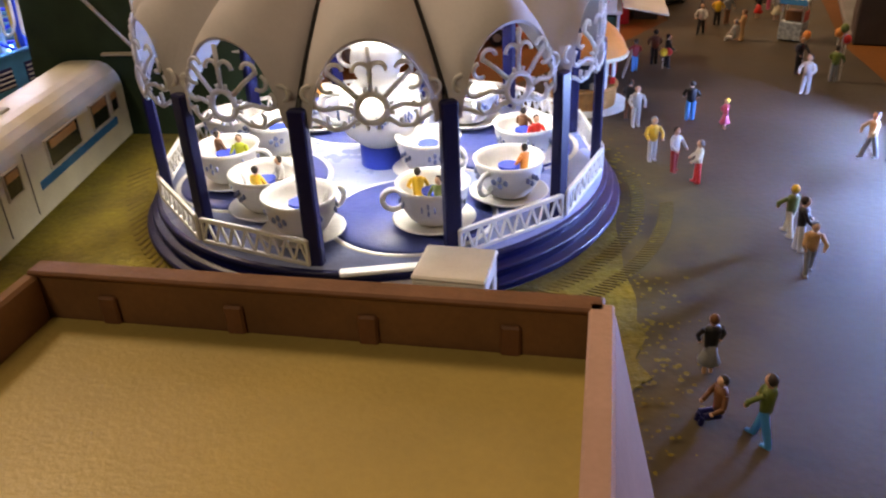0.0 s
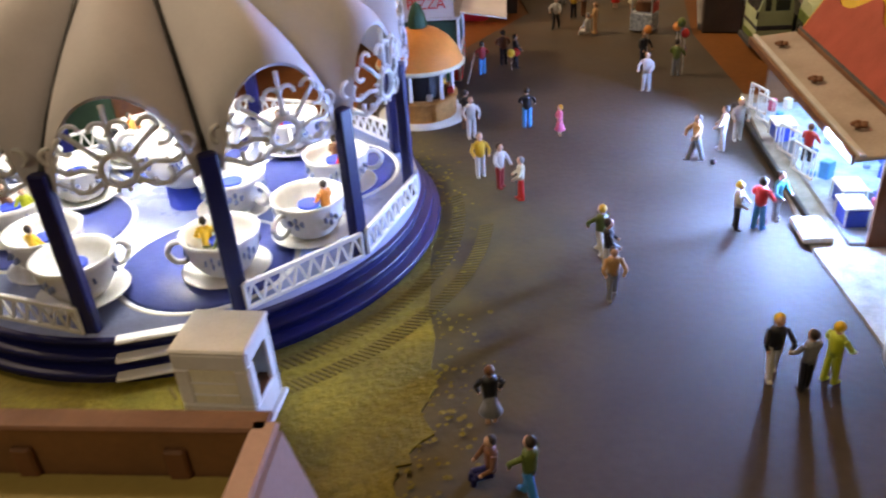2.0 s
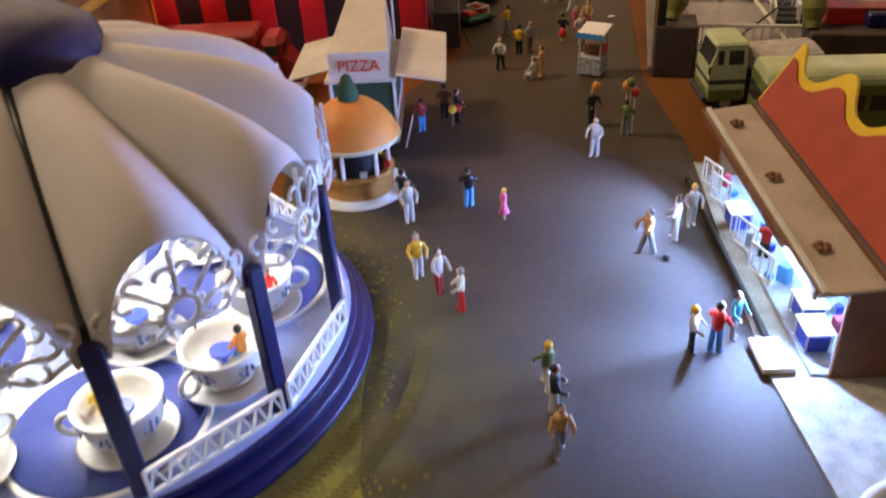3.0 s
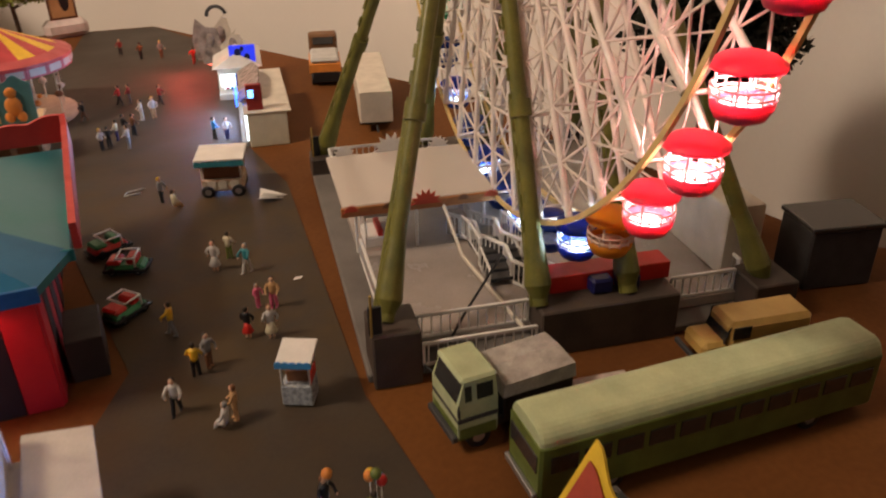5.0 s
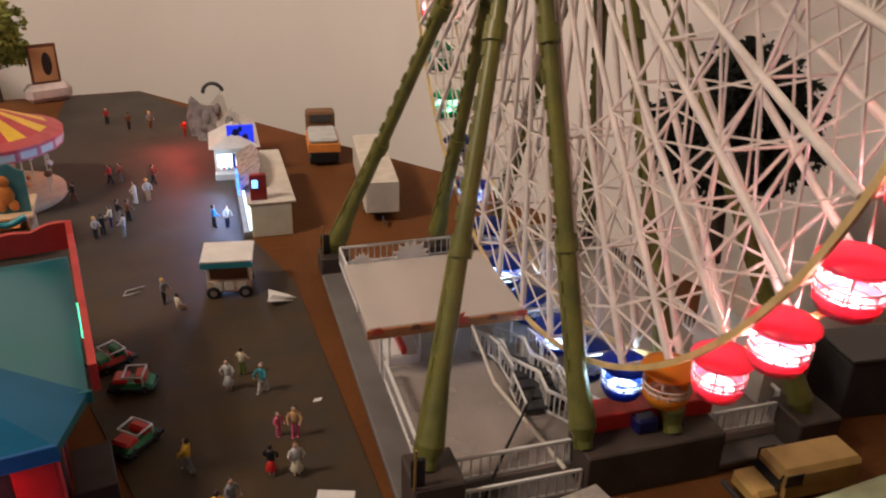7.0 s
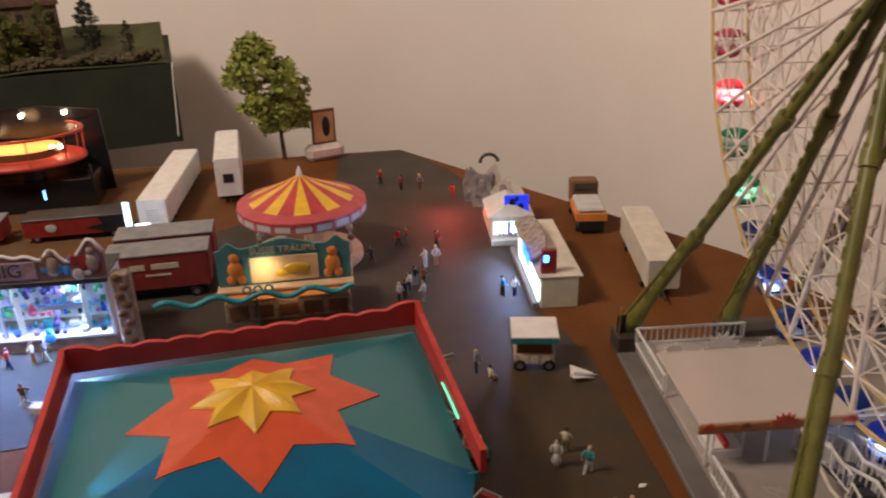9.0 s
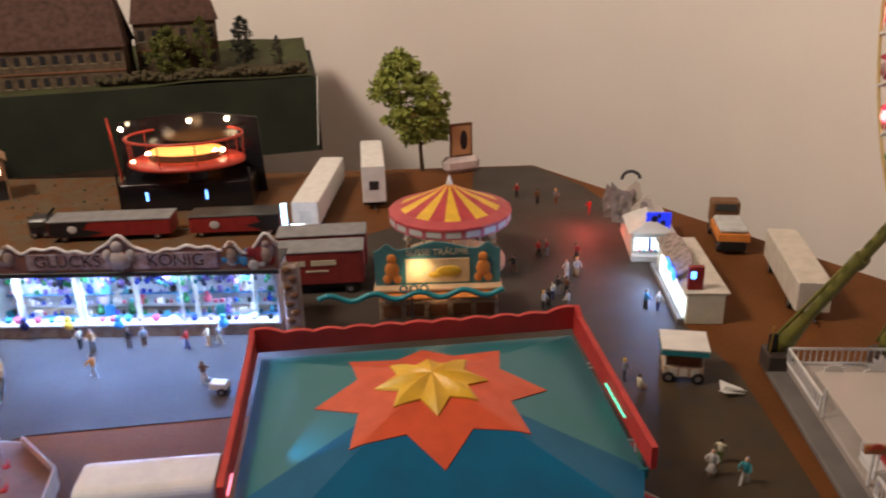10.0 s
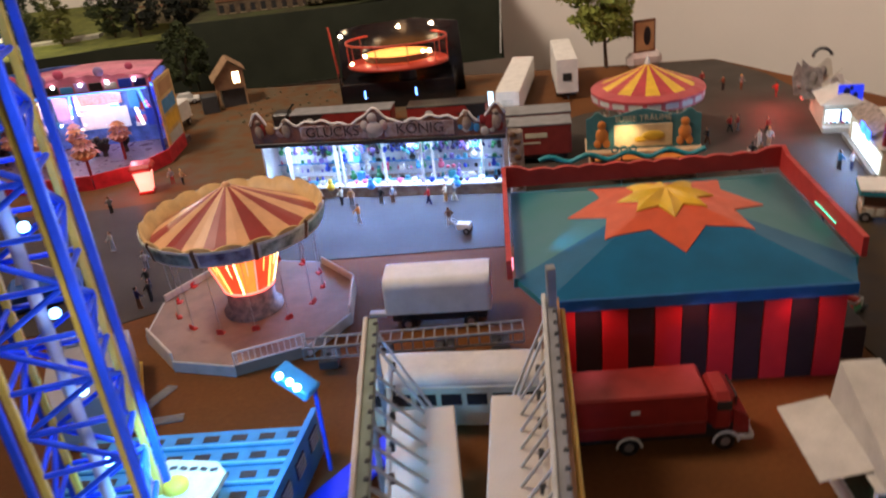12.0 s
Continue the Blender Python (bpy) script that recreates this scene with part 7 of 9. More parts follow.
tr2 = thing("tractor_unit", "black model tractor unit", "truck", at(-0.180, 1.315, 0, -8))
part("body", Geo().box(0.022, 0.022, 0.018, (0, 0, 0.004), bev=0.002), BLACK, tr2)
part("windscreen", Geo().box(0.016, 0.0006, 0.007, (0, -0.0112, 0.013)), SMOKE, tr2)
part("exhaust", Geo().tube((0.006, 0, 0.02), (0.016, 0, 0.031), 0.0014), BLACK, tr2)
wheels(tr2, [(-0.006, -0.0095), (0.006, -0.0095)], 0.0045)
lb = thing("light_box", "bluish white glowing panel on a post", "light", at(0.078, 1.225, 0, -8))
part("post", Geo().cyl(0.0012, 0.03, (0, 0, 0), 8), DARK, lb)
part("panel", Geo().box(0.006, 0.002, 0.03, (0, 0, 0.012)), glow("panel_blue", (0.5, 0.75, 1.0), 3.0), lb, "glowing panel")
part("lower_panel", Geo().box(0.014, 0.002, 0.014, (0.012, 0.002, 0.004)), glow("panel_white", (0.75, 0.85, 1.0), 4.0), lb, "glowing panel")
lamp("trailer_light", "POINT", (0.103, 1.222, 0.03), 0.006, (0.6, 0.75, 1.0), 0.004)

# ---- row of booths at the far right of the street ----
BM = Matrix.Translation((0.3865, 0.9525, 0)) @ pose(0, 0, 0, 0, 0, 75)
# local x runs along the booth away from the start, +y faces the street
bo = thing("drinks_booth", "cream model booth with glowing shelves and blue screens", "fairground booth", BM)
part("body", Geo().box(0.118, 0.030, 0.0265, (0.059, -0.016, 0.0), bev=0.0006), mat("booth_cream", (0.62, 0.6, 0.47), 0.55, vary=0.07), bo)
part("roof", Geo().box(0.122, 0.036, 0.0014, (0.0605, -0.0165, 0.0265), bev=0.0004), IVORY, bo)
for k in range(9):
    part("lit_shelf", Geo().box(0.0085, 0.0012, 0.0165, (0.008 + 0.0105 * k, 0.0002, 0.0045)), glow("shelf_glow", (0.75, 0.88, 1.0), 3.0) if k == 0 else bpy.data.materials["shelf_glow"], bo, "glowing shelf")
part("counter", Geo().box(0.116, 0.005, 0.0045, (0.059, 0.003, 0.0)), GREY, bo)
part("sign_board", Geo().board([(0.026, 0.0), (0.112, 0.0), (0.110, 0.017), (0.085, 0.021), (0.050, 0.020), (0.030, 0.016)], 0.0014, pose(0, 0.0030, 0.0290, 58, 0, 0)), mat("booth_sign", (0.36, 0.3, 0.26), 0.6, vary=0.3, scale=200), bo, "grey-brown sign board")
for x, y in ((0.010, 0.004), (0.030, 0.0035)):
    part("blue_screen", Geo().box(0.013, 0.0012, 0.010, (x + 0.016, y + 0.0018, 0.0275)), glow("screen_blue", (0.03, 0.16, 1.0), 4.5) if x < 0.02 else bpy.data.materials["screen_blue"], bo, "glowing blue screen")
part("post", Geo().box(0.005, 0.012, 0.020, (0.008, -0.008, 0.0279)), DEEPRED, bo, "dark red roof block")
part("blue_block", Geo().box(0.0012, 0.004, 0.006, (0.0052, -0.0055, 0.038)), glow("block_blue", (0.1, 0.4, 1.0), 5.0), bo)
for x, pw in ((0.018, 0.11), (0.052, 0.19), (0.088, 0.16)):
    p = BM @ Vector((x, 0.009, 0.0235))
    lamp("booth_light", "SPOT", p, pw, (0.32, 0.52, 1.0), 0.003, p + Vector((-0.12, -0.018, -0.022)), 150)

b2 = thing("toy_booth", "pale model booth with a glowing window and carved signs", "fairground booth", Matrix.Translation((0.4010, 1.086, 0)) @ pose(0, 0, 0, 0, 0, 74))
part("body", Geo().box(0.075, 0.034, 0.028, (0.04, -0.017, 0)), IVORY, b2)
part("roof", Geo().put([(-0.002, 0.004, 0.028), (0.08, 0.004, 0.028), (0.08, -0.04, 0.028), (-0.002, -0.04, 0.028), (0.005, -0.018, 0.040), (0.072, -0.018, 0.040)], [[0, 1, 5, 4], [2, 3, 4, 5], [1, 2, 5], [3, 0, 4], [3, 2, 1, 0]]), WHITE, b2, "white hipped roof")
part("lit_window", Geo().box(0.0012, 0.026, 0.0135, (0.0018, -0.0155, 0.0085)), glow("window_glow", (0.7, 0.87, 1.0), 2.6), b2, "glowing window")
part("window_bar", Geo().box(0.0016, 0.0028, 0.0135, (0.0012, -0.0165, 0.0085)), DEEPBLUE, b2)
for k in range(7):
    part("prize", Geo().ball(0.0016, (0.0004, -0.004 - 0.0037 * k, 0.0098), 7, 5), (WHITE, PINK, SKYBLUE)[k % 3], b2, "small prize in the window")
part("counter", Geo().box(0.008, 0.032, 0.006, (-0.0015, -0.0155, 0.0)), PALE, b2)
bs = part("blue_screen", Geo().box(0.0035, 0.023, 0.0165, (0.006, -0.024, 0.0300), bev=0.0006), mat("screen_deep_blue", (0.02, 0.03, 0.5), 0.4, glow=0.8, glow_colour=(0.02, 0.05, 1.0), vary=0.3, scale=240), b2, "glowing deep blue screen")
for y, z, r in ((-0.020, 0.040, 0.0032), (-0.028, 0.036, 0.0026), (-0.024, 0.0435, 0.0018)):
    part("screen_shape", Geo().ball(r, (0.0040, y, z), 9, 6, (0.12, 1, 1.3)), NAVY, bs, "dark painted shape")
SILV = mat("carved_grey", (0.34, 0.29, 0.27), 0.55, vary=0.25, scale=150)
for x, y, h, tip, m in ((0.050, 0.004, 0.042, 0.012, SILV), (0.058, -0.006, 0.050, -0.010, IVORY), (0.066, 0.010, 0.036, 0.008, SILV), (0.045, -0.016, 0.034, -0.006, IVORY)):
    part("carved_sign", Geo().board([(-0.010, 0.0), (0.009, 0.0), (0.012, h * 0.5), (tip, h), (tip * 0.3, h * 0.82), (-0.007, h * 0.8), (-0.011, h * 0.4)], 0.0026, pose(x, y, 0.020, 0, 0, 78)), m, b2, "carved curved sign")
    part("carving", Geo().ball(0.004, (x - 0.002, y, 0.020 + h * 0.55), 9, 6, (0.3, 1.0, 1.6)).ball(0.003, (x - 0.002, y + 0.004, 0.020 + h * 0.3), 8, 5, (0.3, 1.2, 1)), SILV, b2, "carved grey relief")
part("tip", Geo().torus(0.009, 0.0018, pose(0.056, -0.004, 0.063, 0, 0, 78), 14, 6, 0.0, 2.9), DARK, b2, "dark curved horn")
part("red_lamp", Geo().ball(0.0022, (0.070, 0.0085, 0.016), 9, 6), glow("red_lamp_glow", (1.0, 0.12, 0.08), 6.0), b2, "small red lamp")
lamp("booth_red_light", "POINT", (0.388, 1.172, 0.030), 0.17, (1.0, 0.12, 0.09), 0.004)
lamp("booth_white_light", "POINT", (0.396, 1.072, 0.018), 0.012, (0.6, 0.76, 1.0), 0.004)

# ---- bright fun ride at the far left ----
mu = thing("fun_ride", "pink and blue lit model fun ride with a canopied stage", "fairground ride", at(-0.40, 1.27, 0.0, 0))
PINKG = mat("facade_pink", (0.62, 0.2, 0.3), 0.5, vary=0.15, scale=70)
LILAC, ROSE, STAGE = mat("art_lilac", (0.4, 0.3, 0.6), 0.5), mat("car_rose", (0.42, 0.13, 0.1), 0.5, vary=0.3, scale=300), mat("stage_blue", (0.08, 0.16, 0.5), 0.5, vary=0.3, scale=80)
ringpts = [(0.1, 0.02), (0.097, -0.045), (0.072, -0.09), (0.03, -0.112), (-0.02, -0.112), (-0.07, -0.10), (-0.13, -0.085), (-0.17, -0.06), (-0.17, 0.04), (0.1, 0.04)]
part("deck", Geo().prism(ringpts, 0.0, 0.008), mat("ride_deck", (0.13, 0.085, 0.11), 0.3, vary=0.2), mu)
for (x0, y0), (x1, y1) in list(zip(ringpts, ringpts[1:]))[:7]:
    d = Vector((x1 - x0, y1 - y0, 0))
    o = part("kick_board", Geo().box(d.length - 0.001, 0.0016, 0.017, (d.length / 2, 0, 0)), mat("kick_red", (0.6, 0.03, 0.05), 0.35, vary=0.2) if not bpy.data.materials.get("kick_red") else bpy.data.materials["kick_red"], mu, "red kick board")
    o.matrix_local = pose(x0, y0 - 0.001, 0, 0, 0, math.degrees(math.atan2(d.y, d.x)))
poly = [(-0.16, 0.006), (0.092, 0.006)] + [(0.092 - 0.252 * k / 40, 0.098 + 0.012 * math.sin(math.pi * k / 40)) for k in range(41)]
fac = part("back_wall", Geo().board(poly, 0.002, pose(0, 0.034, 0)), STAGE, mu, "blue painted back wall")
random.seed(5)
lit = [glow("lit_panel_white", (0.9, 0.9, 1.0), 3.6), glow("lit_panel_pink", (1.0, 0.22, 0.4), 2.4), glow("lit_panel_cream", (1.0, 0.75, 0.45), 1.6), glow("lit_panel_blue", (0.12, 0.35, 1.0), 2.0)]
for i in range(4):
    for j in range(4):
        k = (i + 2 * j) % 3 if (i, j) != (3, 0) else 3
        part("lit_panel", Geo().box(0.0128, 0.0012, 0.0092, (-0.021 + 0.0135 * i, 0.0322, 0.0485 + 0.0098 * j)), lit[k], fac, "backlit coloured panel")
for x0, z0, x1, z1, m in ((0.038, 0.088, 0.050, 0.030, 0), (0.052, 0.086, 0.062, 0.034, 3), (-0.034, 0.05, -0.030, 0.09, 3), (-0.04, 0.03, 0.02, 0.034, 0), (0.066, 0.08, 0.078, 0.074, 3), (-0.075, 0.066, -0.05, 0.08, 2), (-0.11, 0.06, -0.09, 0.085, 0)):
    part("neon_tube", Geo().tube((x0, 0.0305, z0), (x1, 0.0305, z1), 0.0018), lit[m], fac, "glowing neon tube")
for k in range(24):
    x, z = random.choice((random.uniform(-0.15, -0.04), random.uniform(0.04, 0.085))), random.uniform(0.02, 0.09)
    part("artwork", Geo().box(random.uniform(0.006, 0.018), 0.0008, random.uniform(0.005, 0.014), (x, 0.0325 - 0.0003 * (k % 4), z)), random.choice((PINK, SKYBLUE, DEEPBLUE, WHITE, RED, LILAC)), fac, "painted artwork panel")
# canopies with a scalloped fascia, neon under it
for name, x0, x1, y0, zb, zf, tone, turn in (("canopy", -0.062, 0.092, -0.034, 0.105, 0.101, PINKG, 0), ("canopy", -0.165, -0.062, -0.046, 0.099, 0.094, mat("canopy_orange", (0.75, 0.36, 0.2), 0.5, vary=0.2), 8)):
    n = 10
    pts, fs = [], []
    for i in range(n + 1):
        x = x0 + (x1 - x0) * i / n
        rise = 0.005 * math.sin(math.pi * i / n)
        pts += [(x, 0.034, zb + rise), (x, y0, zf + rise), (x, y0, zf + rise - 0.002), (x, 0.034, zb + rise - 0.002)]
    for i in range(n):
        for j in range(4):
            fs.append([4 * i + j, 4 * i + 4 + j, 4 * i + 4 + (j + 1) % 4, 4 * i + (j + 1) % 4])
    c = part("canopy", Geo().put(pts, fs, True), tone, mu, "painted canopy")
    w = x1 - x0
    part("fascia", Geo().board([(x0 + w * i / 60, zf - 0.011) for i in range(61)] + [(x1 - w * i / 60, zf + 0.002 + 0.005 * math.sin(math.pi * i / 60) + 0.0022 * abs(math.sin(i * 0.42))) for i in range(61)], 0.0012, pose(0, y0 - 0.001, 0)), tone, c, "scalloped fascia")
    for i in range(9):
        part("fascia_panel", Geo().box(w / 10.5, 0.0008, (0.0075, 0.0105, 0.009)[i % 3], (x0 + w * (i + 0.6) / 9.2, y0 - 0.0021, zf - 0.0095)), (DEEPBLUE, BLACK, SKYBLUE, NAVY, PALE, LILAC, BLACK)[(3 * i) % 7], c, "painted fascia panel")
    part("neon_tube", Geo().tube((x0 + 0.006, y0, zf - 0.0125), (x1 - 0.006, y0, zf - 0.0125), 0.0012), lit[3], c, "blue neon tube")
    for i in range(5):
        part("bulb", Geo().ball(0.0019, (x0 + w * (i + 0.5) / 5, y0 - 0.003, zf - 0.001), 8, 5), glow("ride_bulb", (0.95, 0.92, 1.0), 26.0) if not bpy.data.materials.get("ride_bulb") else bpy.data.materials["ride_bulb"], c, "bright bulb")
for x, y in ((0.088, -0.03), (-0.062, -0.032), (-0.16, -0.04)):
    part("post", Geo().cyl(0.0018, 0.085, (x, y, 0.008), 8), DEEPBLUE, mu)
wing = part("side_wing", Geo().box(0.002, 0.066, 0.088, (0.0955, 0.0, 0.006)), mat("flank_yellow", (0.66, 0.45, 0.18), 0.5, vary=0.15), mu, "yellow side wing")
for k in range(4):
    part("picture", Geo().box(0.0008, 0.05, 0.016, (0.0969, 0.0, 0.013 + 0.02 * k)), (PALE, YELLOW, SKYBLUE, TAN)[k], wing, "painted side picture")
FRILL = [ROSE, mat("frill_orange", (0.7, 0.28, 0.12), 0.5, vary=0.3, scale=300), mat("frill_pink", (0.75, 0.35, 0.32), 0.5, vary=0.2, scale=300)]
for q, (x, y, sz) in enumerate(((-0.011, -0.102, 1.0), (0.024, -0.098, 1.08), (0.043, -0.038, 0.95), (-0.048, -0.062, 1.0), (-0.088, -0.028, 0.9), (-0.125, -0.062, 1.0), (-0.01, -0.03, 0.85))):
    cr = part("pod", Geo().lathe([(0.0025, 0.030), (0.009 * sz, 0.033), (0.0125 * sz, 0.038), (0.011 * sz, 0.038), (0.008 * sz, 0.0345), (0, 0.0335)], 16, (x, y, 0)), FRILL[q % 2], mu, "dark red ride pod")
    part("post", Geo().tube((x, y, 0.008), (x, y, 0.034), 0.0016, 8), DEEPRED, cr)
    for tier, (z, rr) in enumerate(((0.0375, 0.0150), (0.0440, 0.0130), (0.0495, 0.0095))):
        inner, outer, faces = [], [], []
        for k in range(36):
            a = 2 * math.pi * (k + 1.5 * tier) / 36
            r2 = rr * sz * (1.08, 0.92, 0.74)[min(k % 3, 2)]
            inner.append((x + 0.35 * rr * sz * math.cos(a), y + 0.35 * rr * sz * math.sin(a), z + 0.0052))
            outer.append((x + r2 * math.cos(a), y + r2 * math.sin(a), z + (-0.0012, 0.0012, 0.0022)[k % 3]))
            faces.append([k, 36 + k, 36 + (k + 1) % 36, (k + 1) % 36])
        g = Geo().put(inner + outer, faces)
        part("frill", g, FRILL[(tier + q) % 3], cr, "frilled orange-red petals")
for x0, z0, w, h, m in ((-0.020, 0.060, 0.052, 0.014, FRILL[2]), (-0.018, 0.076, 0.046, 0.013, PINK), (-0.024, 0.030, 0.060, 0.026, WHITE), (0.040, 0.052, 0.012, 0.030, SKYBLUE), (-0.052, 0.045, 0.018, 0.045, LILAC), (0.056, 0.028, 0.020, 0.022, DEEPBLUE), (-0.10, 0.050, 0.035, 0.018, WHITE), (-0.135, 0.066, 0.03, 0.018, FRILL[2])):
    part("stage_panel", Geo().box(w, 0.0014, h, (x0 + w / 2, 0.0285, z0), bev=0.0005), m, fac, "painted stage panel")
for x, y, z in ((0.0, -0.012, 0.022), (0.012, -0.016, 0.021), (0.034, -0.006, 0.024), (-0.075, -0.012, 0.024), (-0.11, -0.01, 0.022)):
    part("seat_back", Geo().ball(0.0075, (x, y, z), 10, 6, (1, 0.6, 1.1)).ball(0.004, (x + 0.006, y - 0.003, z + 0.007), 8, 5), BLACK, mu, "black rounded ride seat")
    part("seat_stand", Geo().cyl(0.003, z - 0.008, (x, y, 0.008), 8), DARK, mu)
random.seed(23)
for k in range(34):
    x, y, z = random.uniform(-0.15, 0.085), random.uniform(-0.03, 0.028), random.uniform(0.03, 0.098)
    part("bulb", Geo().ball(random.uniform(0.0009, 0.0018), (x, y if z > 0.085 else 0.029, z), 7, 4), random.choice((lit[0], lit[1], lit[3], bpy.data.materials["ride_bulb"])), mu, "small coloured bulb")
for k in range(14):
    x, z = random.uniform(-0.15, 0.08), random.uniform(0.115, 0.124)
    part("crest_figure", Geo().ball(random.uniform(0.004, 0.008), (x, -0.036 if x > -0.06 else -0.048, z - 0.008), 9, 6, (1, 0.25, 0.9)), random.choice((PINK, PALE, LILAC, SKYBLUE, ROSE)), mu, "painted plain crest shape")
lamp("fun_ride_light", "POINT", (-0.375, 1.262, 0.080), 0.24, (0.55, 0.68, 1.0), 0.006)
lamp("fun_ride_light", "POINT", (-0.45, 1.262, 0.074), 0.20, (1.0, 0.62, 0.62), 0.006)
lamp("fun_ride_light", "POINT", (-0.318, 1.150, 0.035), 0.035, (1.0, 0.16, 0.16), 0.005)
lamp("fun_ride_light", "POINT", (-0.43, 1.165, 0.03), 0.016, (1.0, 0.3, 0.3), 0.005)
ln = thing("red_lantern", "glowing red and white model lantern box", "lantern", at(-0.304, 1.132, 0.0, 8))
part("base", Geo().box(0.016, 0.016, 0.003, (0, 0, 0)), RED, ln)
part("pane", Geo().put([(-0.0065, -0.0065, 0.003), (0.0065, -0.0065, 0.003), (0.0065, 0.0065, 0.003), (-0.0065, 0.0065, 0.003), (-0.009, -0.009, 0.025), (0.009, -0.009, 0.025), (0.009, 0.009, 0.025), (-0.009, 0.009, 0.025)], [[0, 1, 5, 4], [1, 2, 6, 5], [2, 3, 7, 6], [3, 0, 4, 7]]), mat("lantern_pane", (0.9, 0.5, 0.42), 0.4, glow=1.9, glow_colour=(1.0, 0.30, 0.22)), ln, "glowing pane")
part("lid", Geo().box(0.025, 0.025, 0.008, (0, 0, 0.025), bev=0.003), RED, ln)
lamp("lantern_light", "POINT", (-0.304, 1.112, 0.014), 0.02, (1.0, 0.2, 0.16), 0.006)

# ---- small hut, parked car ----
hu = thing("wooden_hut", "small plank model hut with a slanted roof and a lit window", "hut", at(-0.272, 1.452, 0.0, 18))
HUTP = mat("hut_plank", (0.33, 0.20, 0.11), 0.7, vary=0.2, scale=120)
part("body", Geo().box(0.032, 0.036, 0.034, (0.004, 0.022, 0)), DARK, hu)
part("front_board", Geo().board([(-0.020, 0.026), (0.022, 0.026), (0.022, 0.050), (0.004, 0.064), (-0.020, 0.040)], 0.002, pose(0, 0, 0)), mat("hut_gable", (0.24, 0.13, 0.07), 0.7, vary=0.2), hu, "brown plank front")
for a, b in (((-0.022, 0.038), (0.004, 0.066)), ((0.004, 0.066), (0.025, 0.050))):
    d = Vector((b[0] - a[0], 0, b[1] - a[1]))
    part("roof_plank", Geo().box(d.length, 0.046, 0.0018, (d.length / 2, 0.018, 0), bev=0.0005), HUTP, hu, "pale plank roof").matrix_local = pose(a[0], 0, a[1], 0, -math.degrees(math.atan2(d.z, d.x)), 0)
part("lit_window", Geo().box(0.009, 0.0012, 0.015, (0.011, -0.0016, 0.034)), glow("hut_window", (1.0, 0.72, 0.42), 11.0), hu, "glowing window")
for x in (-0.019, 0.021):
    part("post", Geo().box(0.0024, 0.0024, 0.030, (x, -0.001, 0)), HUTP, hu)
part("side_box", Geo().box(0.022, 0.024, 0.024, (-0.032, -0.004, 0), bev=0.0008), DARK, hu, "dark box beside the hut")
pc = thing("parked_car", "white model car parked at the board edge", "car", at(-0.352, 1.50, 0, 15))
part("body", Geo().box(0.042, 0.018, 0.007, (0, 0, 0.003), bev=0.002), WHITE, pc)
part("cabin", Geo().put([(-0.013, -0.008, 0.010), (0.012, -0.008, 0.010), (0.012, 0.008, 0.010), (-0.013, 0.008, 0.010), (-0.008, -0.007, 0.016), (0.007, -0.007, 0.016), (0.007, 0.007, 0.016), (-0.008, 0.007, 0.016)], [[0, 1, 5, 4], [1, 2, 6, 5], [2, 3, 7, 6], [3, 0, 4, 7], [4, 5, 6, 7]]), PALE, pc)
wheels(pc, [(-0.012, -0.008), (0.012, -0.008), (-0.012, 0.008), (0.012, 0.008)], 0.0038, 0.002)

random.seed(31)
g = Geo()
for k in range(90):
    x, y, r = random.uniform(-0.27, 0.03), random.uniform(1.36, 1.52), random.uniform(0.0008, 0.0028)
    g.ball(r, (x, y, r * 0.5), 6, 4, (1, random.uniform(0.6, 1.3), 0.7))
solid("gravel", g, mat("gravel_grey", (0.16, 0.14, 0.09), 0.9, vary=0.35, scale=200), "scattered grey and ochre gravel and crumbs on the baseboard", "gravel", kind="stuff")

# ---- blue terrace and lattice tower ----
BLUEM = mat("terrace_blue", (0.06, 0.32, 0.6), 0.4, vary=0.12)
EDGE = mat("edge_cyan", (0.25, 0.62, 0.8), 0.4, vary=0.08)
te = thing("blue_terrace", "blue lit model terrace of long steps with small windows", "fairground building", at(-0.126, 0.668, 0.0, -4))
for k in range(11):
    x1 = 0.048 - 0.0022 * k
    x0 = -0.075
    L = x1 - x0
    z = 0.020 - 0.0006 * k
    part("step", Geo().box(L, 0.0132, z, ((x0 + x1) / 2, -0.014 * k, 0.0), bev=0.0005), BLUEM, te)
    n = 8
    for q in range(n):
        part("window", Geo().box(0.0085, 0.0050, 0.0005, (x0 + 0.009 + q * (L - 0.016) / (n - 1), -0.014 * k - 0.0005, z + 0.0001), bev=0.0001), DARK, te, "dark window")
    part("edge", Geo().box(L, 0.001, 0.0022, ((x0 + x1) / 2, -0.014 * k - 0.0066, z - 0.0004)), EDGE, te, "pale cyan step edge")


def lattice_wall(a, b, h, n):
    """A low wall from a to b with slatted windows."""
    d = Vector((b[0] - a[0], b[1] - a[1], 0))
    m = pose(a[0], a[1], 0, 0, 0, math.degrees(math.atan2(d.y, d.x)))
    wall = part("side_wall", Geo().box(d.length, 0.002, h, (d.length / 2, 0, 0)), BLUEM, te, "cyan side wall")
    wall.matrix_local = m
    part("coping", Geo().box(d.length + 0.002, 0.0034, 0.0016, (d.length / 2, 0, h)), SKYBLUE, wall)
    for q in range(n):
        x = d.length * (q + 0.5) / n
        part("window", Geo().box(0.0125, 0.0008, 0.0105, (x, -0.0012, h - 0.0155)), NAVY, wall, "dark window")
        for s in range(4):
            part("slat", Geo().box(0.0115, 0.0008, 0.0010, (x, -0.0019, h - 0.0146 + 0.0024 * s)), PALE, wall, "pale slat")


